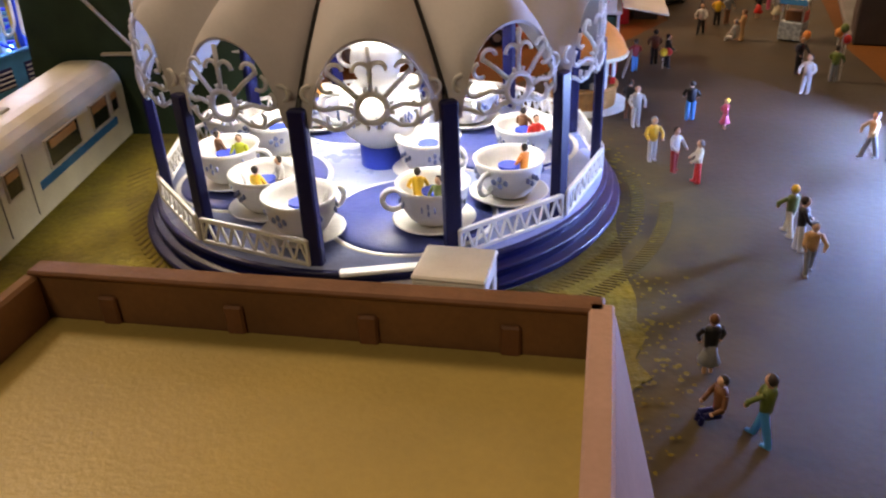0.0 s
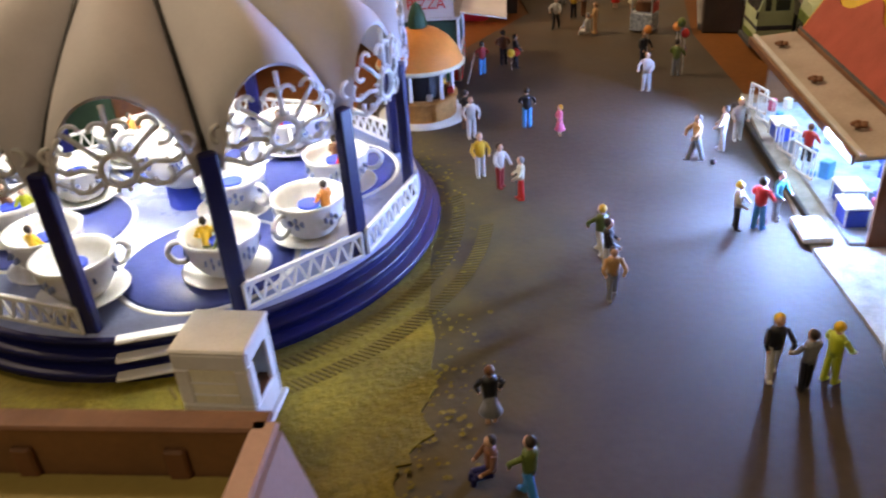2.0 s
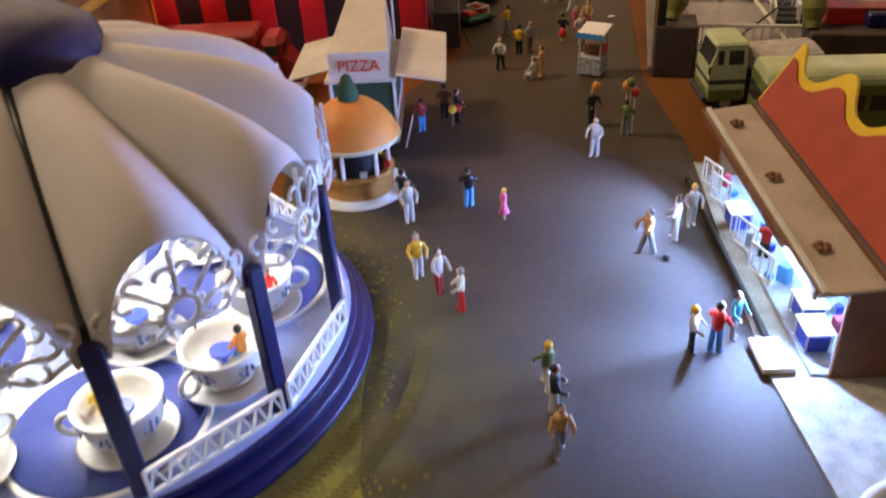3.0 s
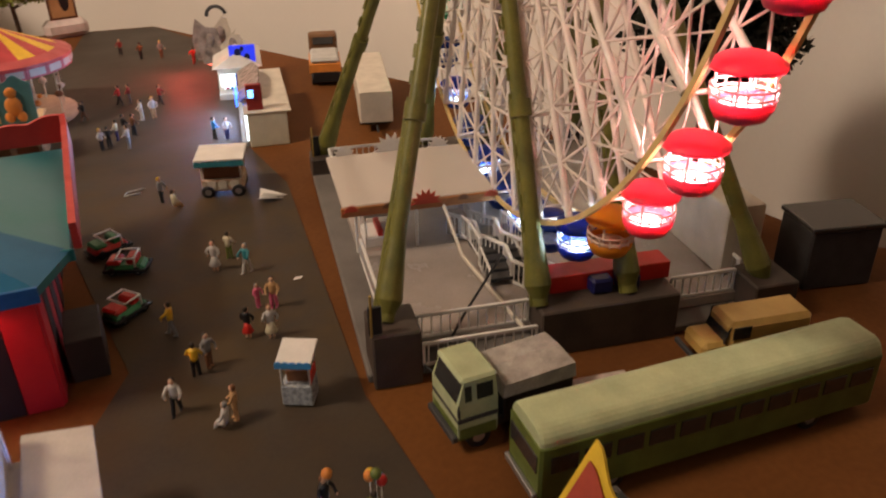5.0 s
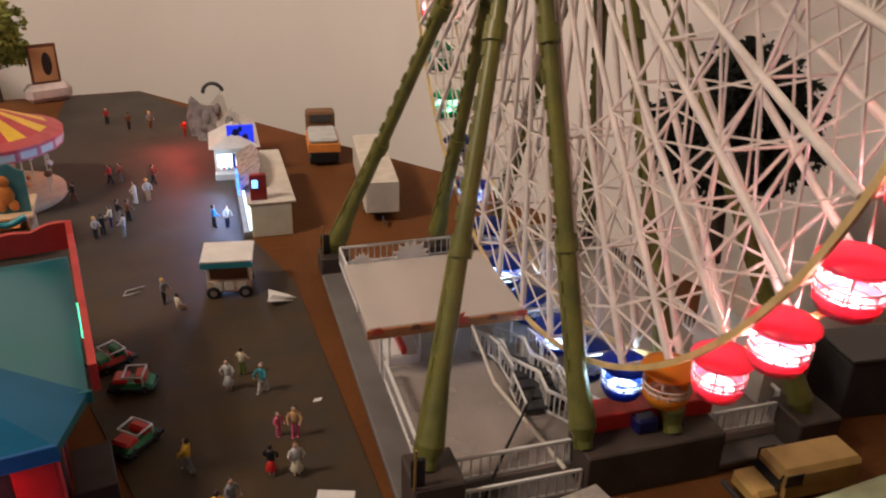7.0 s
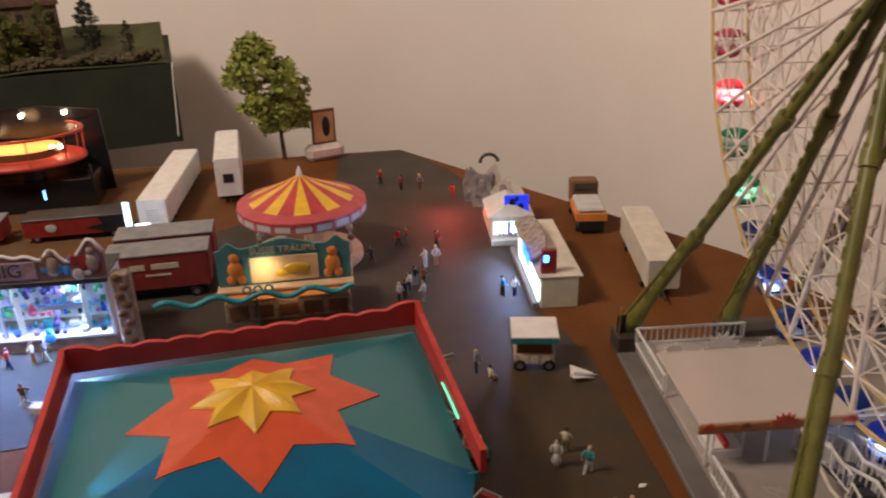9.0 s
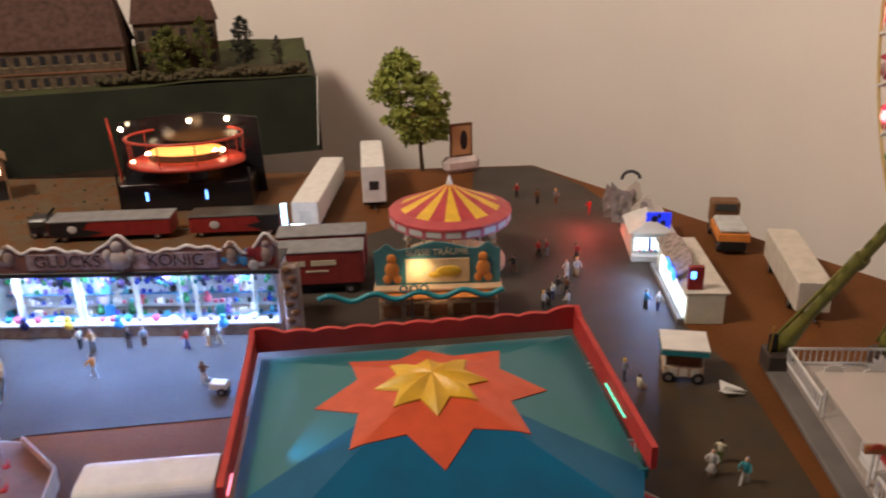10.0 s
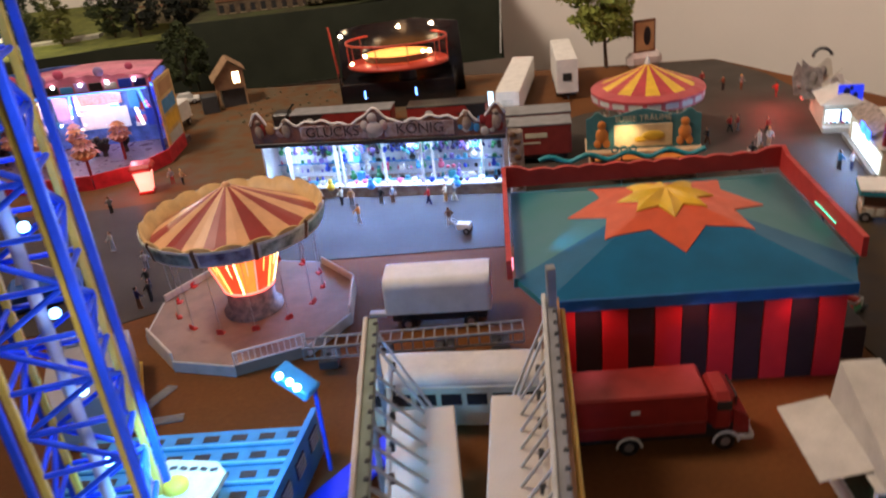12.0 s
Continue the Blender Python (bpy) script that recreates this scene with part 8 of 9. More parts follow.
lattice_wall((0.027, -0.158), (0.051, 0.0085), 0.028, 8)
lattice_wall((-0.085, -0.158), (0.0265, -0.158), 0.028, 6)
# white beam with a row of looped seats
bm_ = part("seat_beam", Geo().box(0.115, 0.006, 0.004, (-0.018, -0.106, 0.050)).box(0.115, 0.003, 0.003, (-0.018, -0.106, 0.060)), CREAM, te, "cream seat beam")
for k in range(13):
    x = -0.073 + 0.0092 * k
    part("strut", Geo().tube((x, -0.106, 0.053), (x + 0.0046, -0.106, 0.061), 0.0007).tube((x + 0.0046, -0.106, 0.061), (x + 0.0092, -0.106, 0.053), 0.0007), CREAM, bm_)
for k in range(10):
    x = -0.069 + 0.0115 * k
    part("looped_seat", Geo().path([(x - 0.0036, -0.109, 0.050), (x - 0.0038, -0.110, 0.038), (x - 0.0026, -0.112, 0.033), (x, -0.113, 0.031), (x + 0.0026, -0.112, 0.033), (x + 0.0038, -0.110, 0.038), (x + 0.0036, -0.109, 0.050)], 0.0009, 6), WHITE, bm_, "white looped seat")
for x in (-0.07, 0.03):
    part("strut", Geo().cyl(0.0016, 0.033, (x, -0.106, 0.018), 8), NAVY, bm_)
pl = part("cream_panel", Geo().prism([(-0.018, 0.010), (-0.012, 0.015), (0.012, 0.015), (0.019, 0.008), (0.019, -0.015), (-0.018, -0.015)], 0.046, 0.049), CREAM, te, "cream panel with a row of holes")
pl.matrix_local = pose(0.006, -0.066, 0, 0, 0, -8)
for q in range(6):
    part("hole", Geo().box(0.0036, 0.0024, 0.0005, (-0.0125 + 0.005 * q, 0.0095, 0.0488), rot=pose(0, 0, 0, 0, 0, 30 * (q % 2) - 15), bev=0.0002), DARK, pl, "dark oval hole")
part("hub", Geo().lathe([(0.006, 0), (0.006, 0.002), (0.004, 0.004), (0, 0.0042)], 14, (0.0, -0.003, 0.049)), YELLOW, pl, "yellow hub")
part("strut", Geo().cyl(0.003, 0.030, (0.0, 0.0, 0.017), 10), NAVY, pl)
part("blue_chute", Geo().box(0.07, 0.018, 0.006, (0.075, -0.02, 0.004), rot=pose(0, 0, 0, 0, -22, 30), bev=0.002), mat("chute_blue", (0.01, 0.03, 0.6), 0.4), te, "deep blue chute")

tw = thing("lattice_tower", "tall yellow and blue model lattice tower lit blue", "fairground tower", at(-0.1435, 0.578, 0.0, 12))
TY, TB = mat("tower_yellow", (0.72, 0.5, 0.07), 0.4, vary=0.1), mat("tower_blue", (0.02, 0.09, 0.75), 0.4, vary=0.1)
HT = 0.34
s = 0.0155
for i, (x, y) in enumerate(((-s, -s), (s, -s), (s, s), (-s, s))):
    part("leg", Geo().box(0.0030, 0.0030, HT, (x, y, 0)), TY, tw, "yellow tower leg")
    part("edge_strip", Geo().box(0.0032, 0.0032, HT, (x * 1.22, y * 1.22, 0)), TB, tw, "blue tower strip")
for k in range(18):
    z0, z1 = HT * k / 18, HT * (k + 1) / 18
    g = Geo()
    for q, ((x0, y0), (x1, y1)) in enumerate((((-s, -s), (s, -s)), ((s, -s), (s, s)), ((s, s), (-s, s)), ((-s, s), (-s, -s)))):
        g.tube((x0, y0, z0), (x1, y1, z0), 0.0012, 5)
        if (k + q) % 2 == 0:
            g.tube((x0, y0, z0), (x1, y1, z1), 0.0012, 5)
        else:
            g.tube((x1, y1, z0), (x0, y0, z1), 0.0012, 5)
    part("brace", g, TB, tw, "blue cross brace")
part("inner_mast", Geo().cyl(0.0025, HT, (0, 0, 0), 12), PALE, tw)
for k in range(9):
    part("cell_lamp", Geo().ball(0.002, (0.0065, -0.0065, 0.02 + 0.034 * k), 8, 5), glow("tower_lamp", (0.12, 0.35, 1.0), 22.0) if k == 0 else bpy.data.materials["tower_lamp"], tw, "blue lamp")
for z in (0.04, 0.12, 0.20, 0.28):
    lamp("tower_light", "POINT", (-0.1435, 0.578, z), 0.055, (0.06, 0.2, 1.0), 0.004)
lamp("terrace_light", "SPOT", (-0.105, 0.585, 0.10), 0.75, (0.14, 0.50, 1.0), 0.01, (-0.105, 0.60, 0.0), 150)
# added fills that brighten the tower's near side, without lamp bodies
for y, z, pw in ((0.520, 0.075, 0.12), (0.530, 0.16, 0.11), (0.545, 0.235, 0.07)):
    lamp("tower_front_fill", "POINT", (-0.098, y, z), 0.6 * pw, (0.72, 0.72, 1.0), 0.004)
lamp("flood_light", "SPOT", (-0.074, 0.648, 0.067), 0.09, (0.06, 0.3, 1.0), 0.006, (0.10, 0.74, 0.065), 75)

sl = thing("floodlight_post", "blue model floodlight on a slim post", "street lamp", at(-0.0685, 0.657, 0.0))
part("post", Geo().cyl(0.0012, 0.057, (0, 0, 0), 8), TB, sl)
hd = part("head", Geo().box(0.022, 0.012, 0.0055, (-0.0085, -0.004, 0.060), rot=pose(0, 0, 0, 0, 28, -28), bev=0.001), BLUEM, sl, "blue lamp head")
for a, b in ((-0.014, -0.004), (-0.009, -0.006), (-0.0055, -0.0085)):
    part("lamp", Geo().ball(0.0018, (a, b - 0.004, 0.0655 + (a + 0.009) * -0.55), 8, 5), glow("flood_lamp", (0.45, 0.75, 1.0), 30.0) if a == -0.014 else bpy.data.materials["flood_lamp"], hd, "bright lamp")

# ---- white chute ride: two boards hung on rods between beams ----
sr = thing("chute_ride", "model chute ride with white boards and green end panel", "fairground ride", at(0, 0, 0))
BEAMG = mat("beam_green_grey", (0.2, 0.25, 0.2), 0.5, vary=0.15)
SLANT = Matrix.Translation((0.058, 0.68, 0)) @ pose(0, 0, 0, 0, 0, -7.4) @ Matrix.Translation((-0.058, -0.68, 0))
for x, yb in ((-0.036, 0.674), (0.0565, 0.677)):
    side = Matrix() if x < 0 else SLANT
    bits = [part("beam", Geo().box(0.006, 0.185, 0.006, (x, yb - 0.0925, 0.0745)), BEAMG if x < 0 else GREY, sr, "lattice side beam"),
            part("beam_cap", Geo().box(0.0022, 0.186, 0.002, (x - 0.003, yb - 0.0925, 0.0800)), IVORY if x < 0 else PALE, sr),
            part("lower_rail", Geo().box(0.0022, 0.180, 0.003, (x + (0.007 if x < 0 else -0.006), yb - 0.095, 0.0560)), IVORY, sr, "white lower rail")]
    for k in range(4):
        bits.append(part("beam_post", Geo().box(0.003, 0.003, 0.0745, (x, yb - 0.004 - 0.058 * k, 0.0)), GREY, sr))
    for k in range(18):
        bits.append(part("beam_rivet", Geo().box(0.0022, 0.0022, 0.0012, (x + 0.0022, yb - 0.006 - 0.0103 * k, 0.0803)), DARK, sr))
        if k % 2 == 0:
            bits.append(part("rail_block", Geo().box(0.0024, 0.0030, 0.0046, (x + (0.0086 if x < 0 else -0.0076), yb - 0.012 - 0.0103 * k, 0.0552)), DARK, sr, "dark block on the rail"))
    for o in bits:
        o.matrix_local = side
for x, xr in ((-0.0160, -0.035), (0.0415, 0.0555)):
    bd = part("board", Geo().box(0.034, 0.165, 0.0014, (x, 0.566, 0.0385), bev=0.0004), mat("board_cream", (0.58, 0.51, 0.43), 0.55, vary=0.07, scale=30) if x < 0 else bpy.data.materials["board_cream"], sr, "cream chute board")
    bd.matrix_local = Matrix() if x < 0 else SLANT
    s = 1 if x < 0 else -1
    part("rod", Geo().tube((xr, 0.668, 0.0775), (x + s * 0.006, 0.648, 0.0398), 0.00085, 5), PALE, bd, "white rod")
    part("rod", Geo().tube((xr, 0.656, 0.0775), (x + s * 0.003, 0.648, 0.0398), 0.00085, 5), PALE, bd, "white rod")
    for k in range(14):
        y = 0.632 - 0.0125 * k
        part("rod", Geo().tube((xr, y, 0.0760), (x + s * 0.002, y + 0.013, 0.0398), 0.00085, 5), PALE, bd, "white rod")
    part("stringer", Geo().box(0.0016, 0.165, 0.004, (x + s * 0.0166, 0.566, 0.0345)), PALE, bd)
    for k in range(5):
        part("trestle", Geo().box(0.026, 0.002, 0.034, (x, 0.640 - 0.036 * k, 0.001)), DARK, bd)
part("end_panel", Geo().board([(-0.07, 0.0), (0.055, 0.0), (0.055, 0.072), (-0.065, 0.078)], 0.0022, pose(0, 0.487, 0)), mat("panel_dark_green", (0.02, 0.045, 0.025), 0.7), sr, "dark green end panel")
for k in range(6):
    part("slat", Geo().tube((-0.062 + 0.008 * k, 0.492, 0.0745), (-0.030 + 0.006 * k, 0.505, 0.052), 0.0011, 5), IVORY, sr, "white slat")
fp = part("painted_wall", Geo().box(0.0022, 0.198, 0.072, (0.0606, 0.591, 0.0)), mat("wall_print", (0.36, 0.17, 0.06), 0.6, vary=0.3, scale=45, second=(0.13, 0.06, 0.045)), sr, "brown painted side wall")
part("gilt_edge", Geo().box(0.003, 0.2, 0.005, (0.0632, 0.591, 0.0600), bev=0.0012), mat("gilt_paint", (0.6, 0.36, 0.06), 0.5, vary=0.15), fp, "gilt top edge")
part("gilt_edge", Geo().box(0.003, 0.003, 0.064, (0.0622, 0.690, 0.0)), bpy.data.materials["gilt_paint"], fp, "gilt corner strip")
random.seed(17)
ROCK = mat("painted_rock", (0.16, 0.10, 0.085), 0.7, vary=0.35, scale=120, second=(0.3, 0.17, 0.1))
for k in range(26):
    y = random.uniform(0.50, 0.685)
    r = random.uniform(0.004, 0.009)
    part("painted_relief", Geo().ball(r, (0.0618, y, random.uniform(0.006, 0.042)), 9, 6, (0.16, 0.9, random.uniform(0.8, 1.7))), ROCK, fp, "dark painted rock relief")
part("mast", Geo().box(0.0045, 0.006, 0.102, (0.0560, 0.668, 0.0)), GREY, sr, "grey mast")
fp.matrix_local = SLANT

la = thing("ladder_truss", "grey model ladder truss lying on dark trestles", "truss", at(-0.021, 0.752, 0.0, -3))
g = Geo()
for y, z in ((-0.006, 0.012), (0.006, 0.012), (-0.006, 0.02), (0.006, 0.02)):
    g.tube((-0.07, y, z), (0.07, y, z), 0.0009, 5)
for k in range(21):
    x = -0.07 + 0.007 * k
    g.tube((x, -0.006, 0.02), (x, 0.006, 0.02), 0.0007, 4)
    g.tube((x, -0.006, 0.012), (x, -0.006, 0.02), 0.0006, 4)
part("truss", g, mat("truss_grey", (0.24, 0.23, 0.22), 0.6, vary=0.15), la)
for x in (-0.055, -0.02, 0.02, 0.055):
    part("trestle", Geo().tube((x - 0.006, 0, 0), (x, 0, 0.012), 0.0009).tube((x + 0.006, 0, 0), (x, 0, 0.012), 0.0009).box(0.012, 0.016, 0.006, (x, 0, 0.004)), DARK, la)

# ---- white building, blue tank and clear offcuts at the left edge ----
wb = thing("white_shell_building", "translucent white model building shell without a roof", "model building", at(-0.222, 0.741, 0.0, 18))
SHELL = mat("shell_white", (0.36, 0.35, 0.37), 0.4, vary=0.06)
part("body", Geo().box(0.05, 0.075, 0.028, (0, 0, 0.001), bev=0.0008), SHELL, wb)
for k in range(4):
    part("chimney", Geo().box(0.007, 0.006, 0.007, (-0.02 + 0.009 * k, 0.035, 0.029)), WHITE, wb)
part("base", Geo().box(0.054, 0.079, 0.0012, (0, 0, 0)), YELLOW, wb, "yellow base plate")
bt = thing("blue_tank", "blue model tank with a white sail", "tank", at(-0.318, 0.90, 0.0006, 20))
part("tub", Geo().box(0.055, 0.035, 0.018, (0, 0, 0), bev=0.004), mat("tank_blue", (0.03, 0.1, 0.32), 0.4), bt)
part("sail", Geo().board([(-0.02, 0.018), (0.02, 0.018), (-0.012, 0.04)], 0.001, pose(0, 0, 0)), WHITE, bt)
for x, y, a, L in ((-0.186, 0.74, 60, 0.03), (-0.188, 0.716, 5, 0.05)):
    solid("clear_offcut", Geo().box(L, 0.007, 0.0012, (0, 0, 0), bev=0.0003), GLASS, "clear plastic offcut lying on brown board", "offcut", at(x, y, 0.0, a))

# ---- trees ----
BARK = mat("bark", (0.09, 0.055, 0.035), 0.9, vary=0.2)


def foliage(name, colour):
    return mat(name, colour, 0.85, vary=0.35, scale=70, second=tuple(c * 0.45 for c in colour), grain=500, bump=0.3)


def tree(x, y, z, h, spread, leafm, label, seed, low=0.3, clumps=90, leaves=22, trunk=0.003, lean=0.0):
    rnd = random.Random(seed)
    tr = thing("tree", label, "tree", at(x, y, z))
    g = Geo()
    pts = [Vector((0, 0, 0)), Vector((0.004 * rnd.uniform(-1, 1), 0, h * 0.3)), Vector((0.006 * rnd.uniform(-1, 1), 0.004, h * 0.62)), Vector((0, 0, h * 0.9))]
    for k in range(3):
        g.tube(pts[k], pts[k + 1], trunk * (1 - 0.28 * k), 7, trunk * (1 - 0.28 * (k + 1)))
    part("trunk", g, BARK, tr)
    lv = Geo()
    for c in range(clumps):
        t = rnd.random()
        zz = h * (low + (1 - low) * t)
        prof = math.sin(math.pi * min(1, 0.12 + 0.9 * t)) ** 0.6
        a, rr = rnd.uniform(0, 6.283), spread * prof * math.sqrt(rnd.uniform(0.12, 1)) * (0.85 + 0.3 * noise.noise((math.cos(seed + c), t * 4, seed)))
        cpos = Vector((rr * math.cos(a) + lean * t, rr * math.sin(a), zz))
        stem = Vector((0, 0, max(h * low * 0.8, zz - rr * 0.7)))
        if c % 7 == 0:
            part("limb", Geo().tube(stem, cpos, trunk * 0.3, 4, trunk * 0.1), BARK, tr)
        cr = spread * 0.17 * rnd.uniform(0.7, 1.3)
        for q in range(leaves):
            d = Vector((rnd.gauss(0, 1), rnd.gauss(0, 1), rnd.gauss(0, 0.7)))
            d = d.normalized() * cr * rnd.uniform(0.3, 1)
            p = cpos + d
            s = spread * 0.055 * rnd.uniform(0.6, 1.4)
            u = Vector((rnd.gauss(0, 1), rnd.gauss(0, 1), rnd.gauss(0, 1))).normalized()
            w = u.orthogonal().normalized()
            lv.put([p - u * s, p + w * s * 0.6, p + u * s, p - w * s * 0.6], [[0, 1, 2, 3]])
    tagged(part("crown", lv, leafm, tr), kind="stuff")
    return tr


LEAF1 = foliage("leaf_green", (0.28, 0.32, 0.06))
LEAF2 = foliage("leaf_dark", (0.035, 0.05, 0.014))
# near black: the wheel-side tree's lack of light is put into this colour
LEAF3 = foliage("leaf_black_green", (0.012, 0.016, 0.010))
LEAF4 = foliage("leaf_yellow_green", (0.11, 0.12, 0.02))
tree(0.262, 1.44, 0.0, 0.154, 0.056, LEAF1, "tall light green model tree with gaps in its crown", 3, 0.28, 210, 34, lean=-0.026)
tree(0.665, 0.755, 0.0, 0.150, 0.070, LEAF3, "model tree behind the big wheel, leaves painted near black as unlit", 8, 0.44, 230, 40, 0.006)
tree(-0.036, 0.350, 0.0011, 0.043, 0.021, LEAF2, "dark green model bush in front of the caravan", 10, 0.06, 150, 30, 0.0014)

ck = thing("dark_cabinet", "dark grey box standing at the wall behind the big wheel", "box", at(0.60, 0.60, 0.0, 70))
part("body", Geo().box(0.03, 0.04, 0.034, (0, 0, 0), bev=0.001), DARK, ck)
part("lid", Geo().box(0.032, 0.042, 0.003, (0, 0, 0.034), bev=0.0006), SMOKE, ck)

# framed picture board and pale boulder beyond the carousel
ab = thing("picture_board", "framed brown picture board standing at the board edge", "picture board", at(0.311, 1.42, 0.0, 8))
part("stand", Geo().box(0.05, 0.02, 0.021, (0, 0.002, 0), bev=0.006), mat("pale_plaster", (0.6, 0.52, 0.5), 0.7), ab)
part("frame", Geo().box(0.031, 0.003, 0.045, (0, 0, 0.020)), BROWN, ab)
part("picture", Geo().box(0.026, 0.0008, 0.038, (0, -0.0018, 0.0235)), TAN, ab)
part("dark_shape", Geo().ball(0.006, (0.003, -0.0022, 0.043), 10, 6, (0.9, 0.1, 2.2)), BLACK, ab, "plain dark painted shape")

# ---- raised landscape at the back left ----
SK = mat("skirt_dark_green", (0.02, 0.026, 0.014), 0.85, vary=0.12, scale=20)
GRASS = mat("lawn", (0.05, 0.062, 0.016), 0.95, vary=0.4, scale=25, bump=0.9, second=(0.03, 0.02, 0.010), grain=300)
up = thing("landscape_table", "raised model landscape with a dark green skirt", "model landscape", at(0, 0, 0), kind="")
part("skirt", Geo().prism([(-0.375, 1.672), (0.145, 1.70), (0.15, 2.0), (-0.375, 2.0)], -0.03, 0.088), SK, up, "dark green cloth skirt")
part("skirt", Geo().prism([(-1.2, 1.50), (-0.677, 1.608), (-0.518, 1.652), (-0.377, 1.668), (-0.377, 2.0), (-1.2, 2.0)], -0.03, 0.066), SK, up, "dark green cloth skirt")
part("cable", Geo().tube((0.146, 1.697, 0.09), (0.139, 1.696, -0.02), 0.0012), WHITE, up, "white cable")
g = Geo()
nx, ny = 46, 14
vs, fs = [], []
for j in range(ny + 1):
    for i in range(nx + 1):
        x = -0.373 + 0.513 * i / nx
        y = 1.675 + 0.025 * i / nx + (0.325 - 0.025 * i / nx) * j / ny
        vs.append((x, y, 0.0885 + 0.012 * max(0, noise.noise((x * 6, y * 6, 0.5))) + 0.045 * (j / ny) ** 2 * (0.5 + 0.5 * noise.noise((x * 2, y * 3, 2)))))
for j in range(ny):
    for i in range(nx):
        k = j * (nx + 1) + i
        fs.append([k, k + 1, k + nx + 2, k + nx + 1])
part("lawn", g.put(vs, fs, True), GRASS, up, "rough green lawn")
# brighter copy of the lawn colour, with the lamp light painted into it
LAWN2 = mat("lawn_painted_lit", (0.12, 0.13, 0.022), 0.95, vary=0.4, scale=40, bump=0.9, second=(0.05, 0.065, 0.015), grain=300)
vs, fs, g = [], [], Geo()
for j in range(ny + 1):
    for i in range(nx + 1):
        x = -1.2 + 0.824 * i / nx
        front = 1.50 + 0.2065 * (x + 1.2) if x < -0.677 else 1.608 + 0.2767 * (x + 0.677) if x < -0.518 else 1.652 + 0.1135 * (x + 0.518)
        y = front + 0.003 + (1.995 - front) * j / ny
        vs.append((x, y, 0.0665 + 0.006 * max(0, noise.noise((x * 9, y * 9, 0.7))) + 0.03 * (j / ny) ** 2))
for j in range(ny):
    for i in range(nx):
        k = j * (nx + 1) + i
        fs.append([k, k + 1, k + nx + 2, k + nx + 1])
part("lawn", g.put(vs, fs, True), LAWN2, up, "lawn with the lamp light painted in as yellow-green")
part("lane", Geo().prism([(-1.15, 1.60), (-0.80, 1.675), (-0.70, 1.706), (-0.55, 1.755), (-0.55, 1.78), (-0.70, 1.735), (-0.80, 1.71), (-1.15, 1.65)], 0.064, 0.0755), mat("lane_pale", (0.42, 0.4, 0.33), 0.8, vary=0.2, scale=60), up, "pale lane")

TILE = mat("roof_tile_brown", (0.07, 0.03, 0.02), 0.8, vary=0.25, scale=120)
TIMB = mat("timber_wall", (0.12, 0.085, 0.05), 0.8, vary=0.35, scale=140, second=(0.05, 0.03, 0.018))
PLAST = mat("plaster_wall", (0.22, 0.18, 0.11), 0.8, vary=0.2, scale=80)


def house(x, y, z, w, d, h, rh, turn, label, wallm, rows=2, cols=6):
    hs = thing("model_house", label, "house", at(x, y, z, turn))
    part("wall", Geo().box(w, d, h, (0, 0, 0)), wallm, hs)
    part("roof", Geo().put([(-w / 2 - 0.004, -d / 2 - 0.005, h), (w / 2 + 0.004, -d / 2 - 0.005, h), (w / 2 + 0.004, d / 2 + 0.005, h), (-w / 2 - 0.004, d / 2 + 0.005, h), (-w / 2 + w * 0.08, 0, h + rh), (w / 2 - w * 0.08, 0, h + rh)], [[0, 1, 5, 4], [2, 3, 4, 5], [1, 2, 5], [3, 0, 4], [3, 2, 1, 0]]), TILE, hs)
    for r in range(rows):
        for c in range(cols):
            wx, wz = -w / 2 + w * (c + 0.5) / cols, h * (r + 0.3) / rows
            wn = part("window", Geo().box(w / cols * 0.45, 0.0012, h / rows * 0.42, (wx, -d / 2 - 0.0004, wz)), SMOKE, hs)
            part("frame", Geo().box(w / cols * 0.58, 0.0008, h / rows * 0.08, (wx, -d / 2 - 0.0006, wz - h / rows * 0.07)), PLAST, wn)
        part("beam", Geo().box(w, 0.0014, 0.003, (0, -d / 2 - 0.0006, h * (r + 1) / rows - 0.004)), BROWN, hs)
    return hs


house(-0.235, 1.77, 0.082, 0.195, 0.09, 0.064, 0.10, 0, "large timber model house with a brown tiled roof", TIMB, 2, 11)
house(-0.07, 1.82, 0.095, 0.125, 0.09, 0.078, 0.065, 8, "timber model house with a red-brown roof", TIMB, 2, 6)
house(-0.45, 1.86, 0.067, 0.10, 0.08, 0.08, 0.07, -10, "grey plaster model house in the dark", PLAST, 2, 4)
house(-0.95, 1.86, 0.067, 0.14, 0.08, 0.05, 0.04, 10, "pale plaster model house in the dark", PLAST, 2, 5)
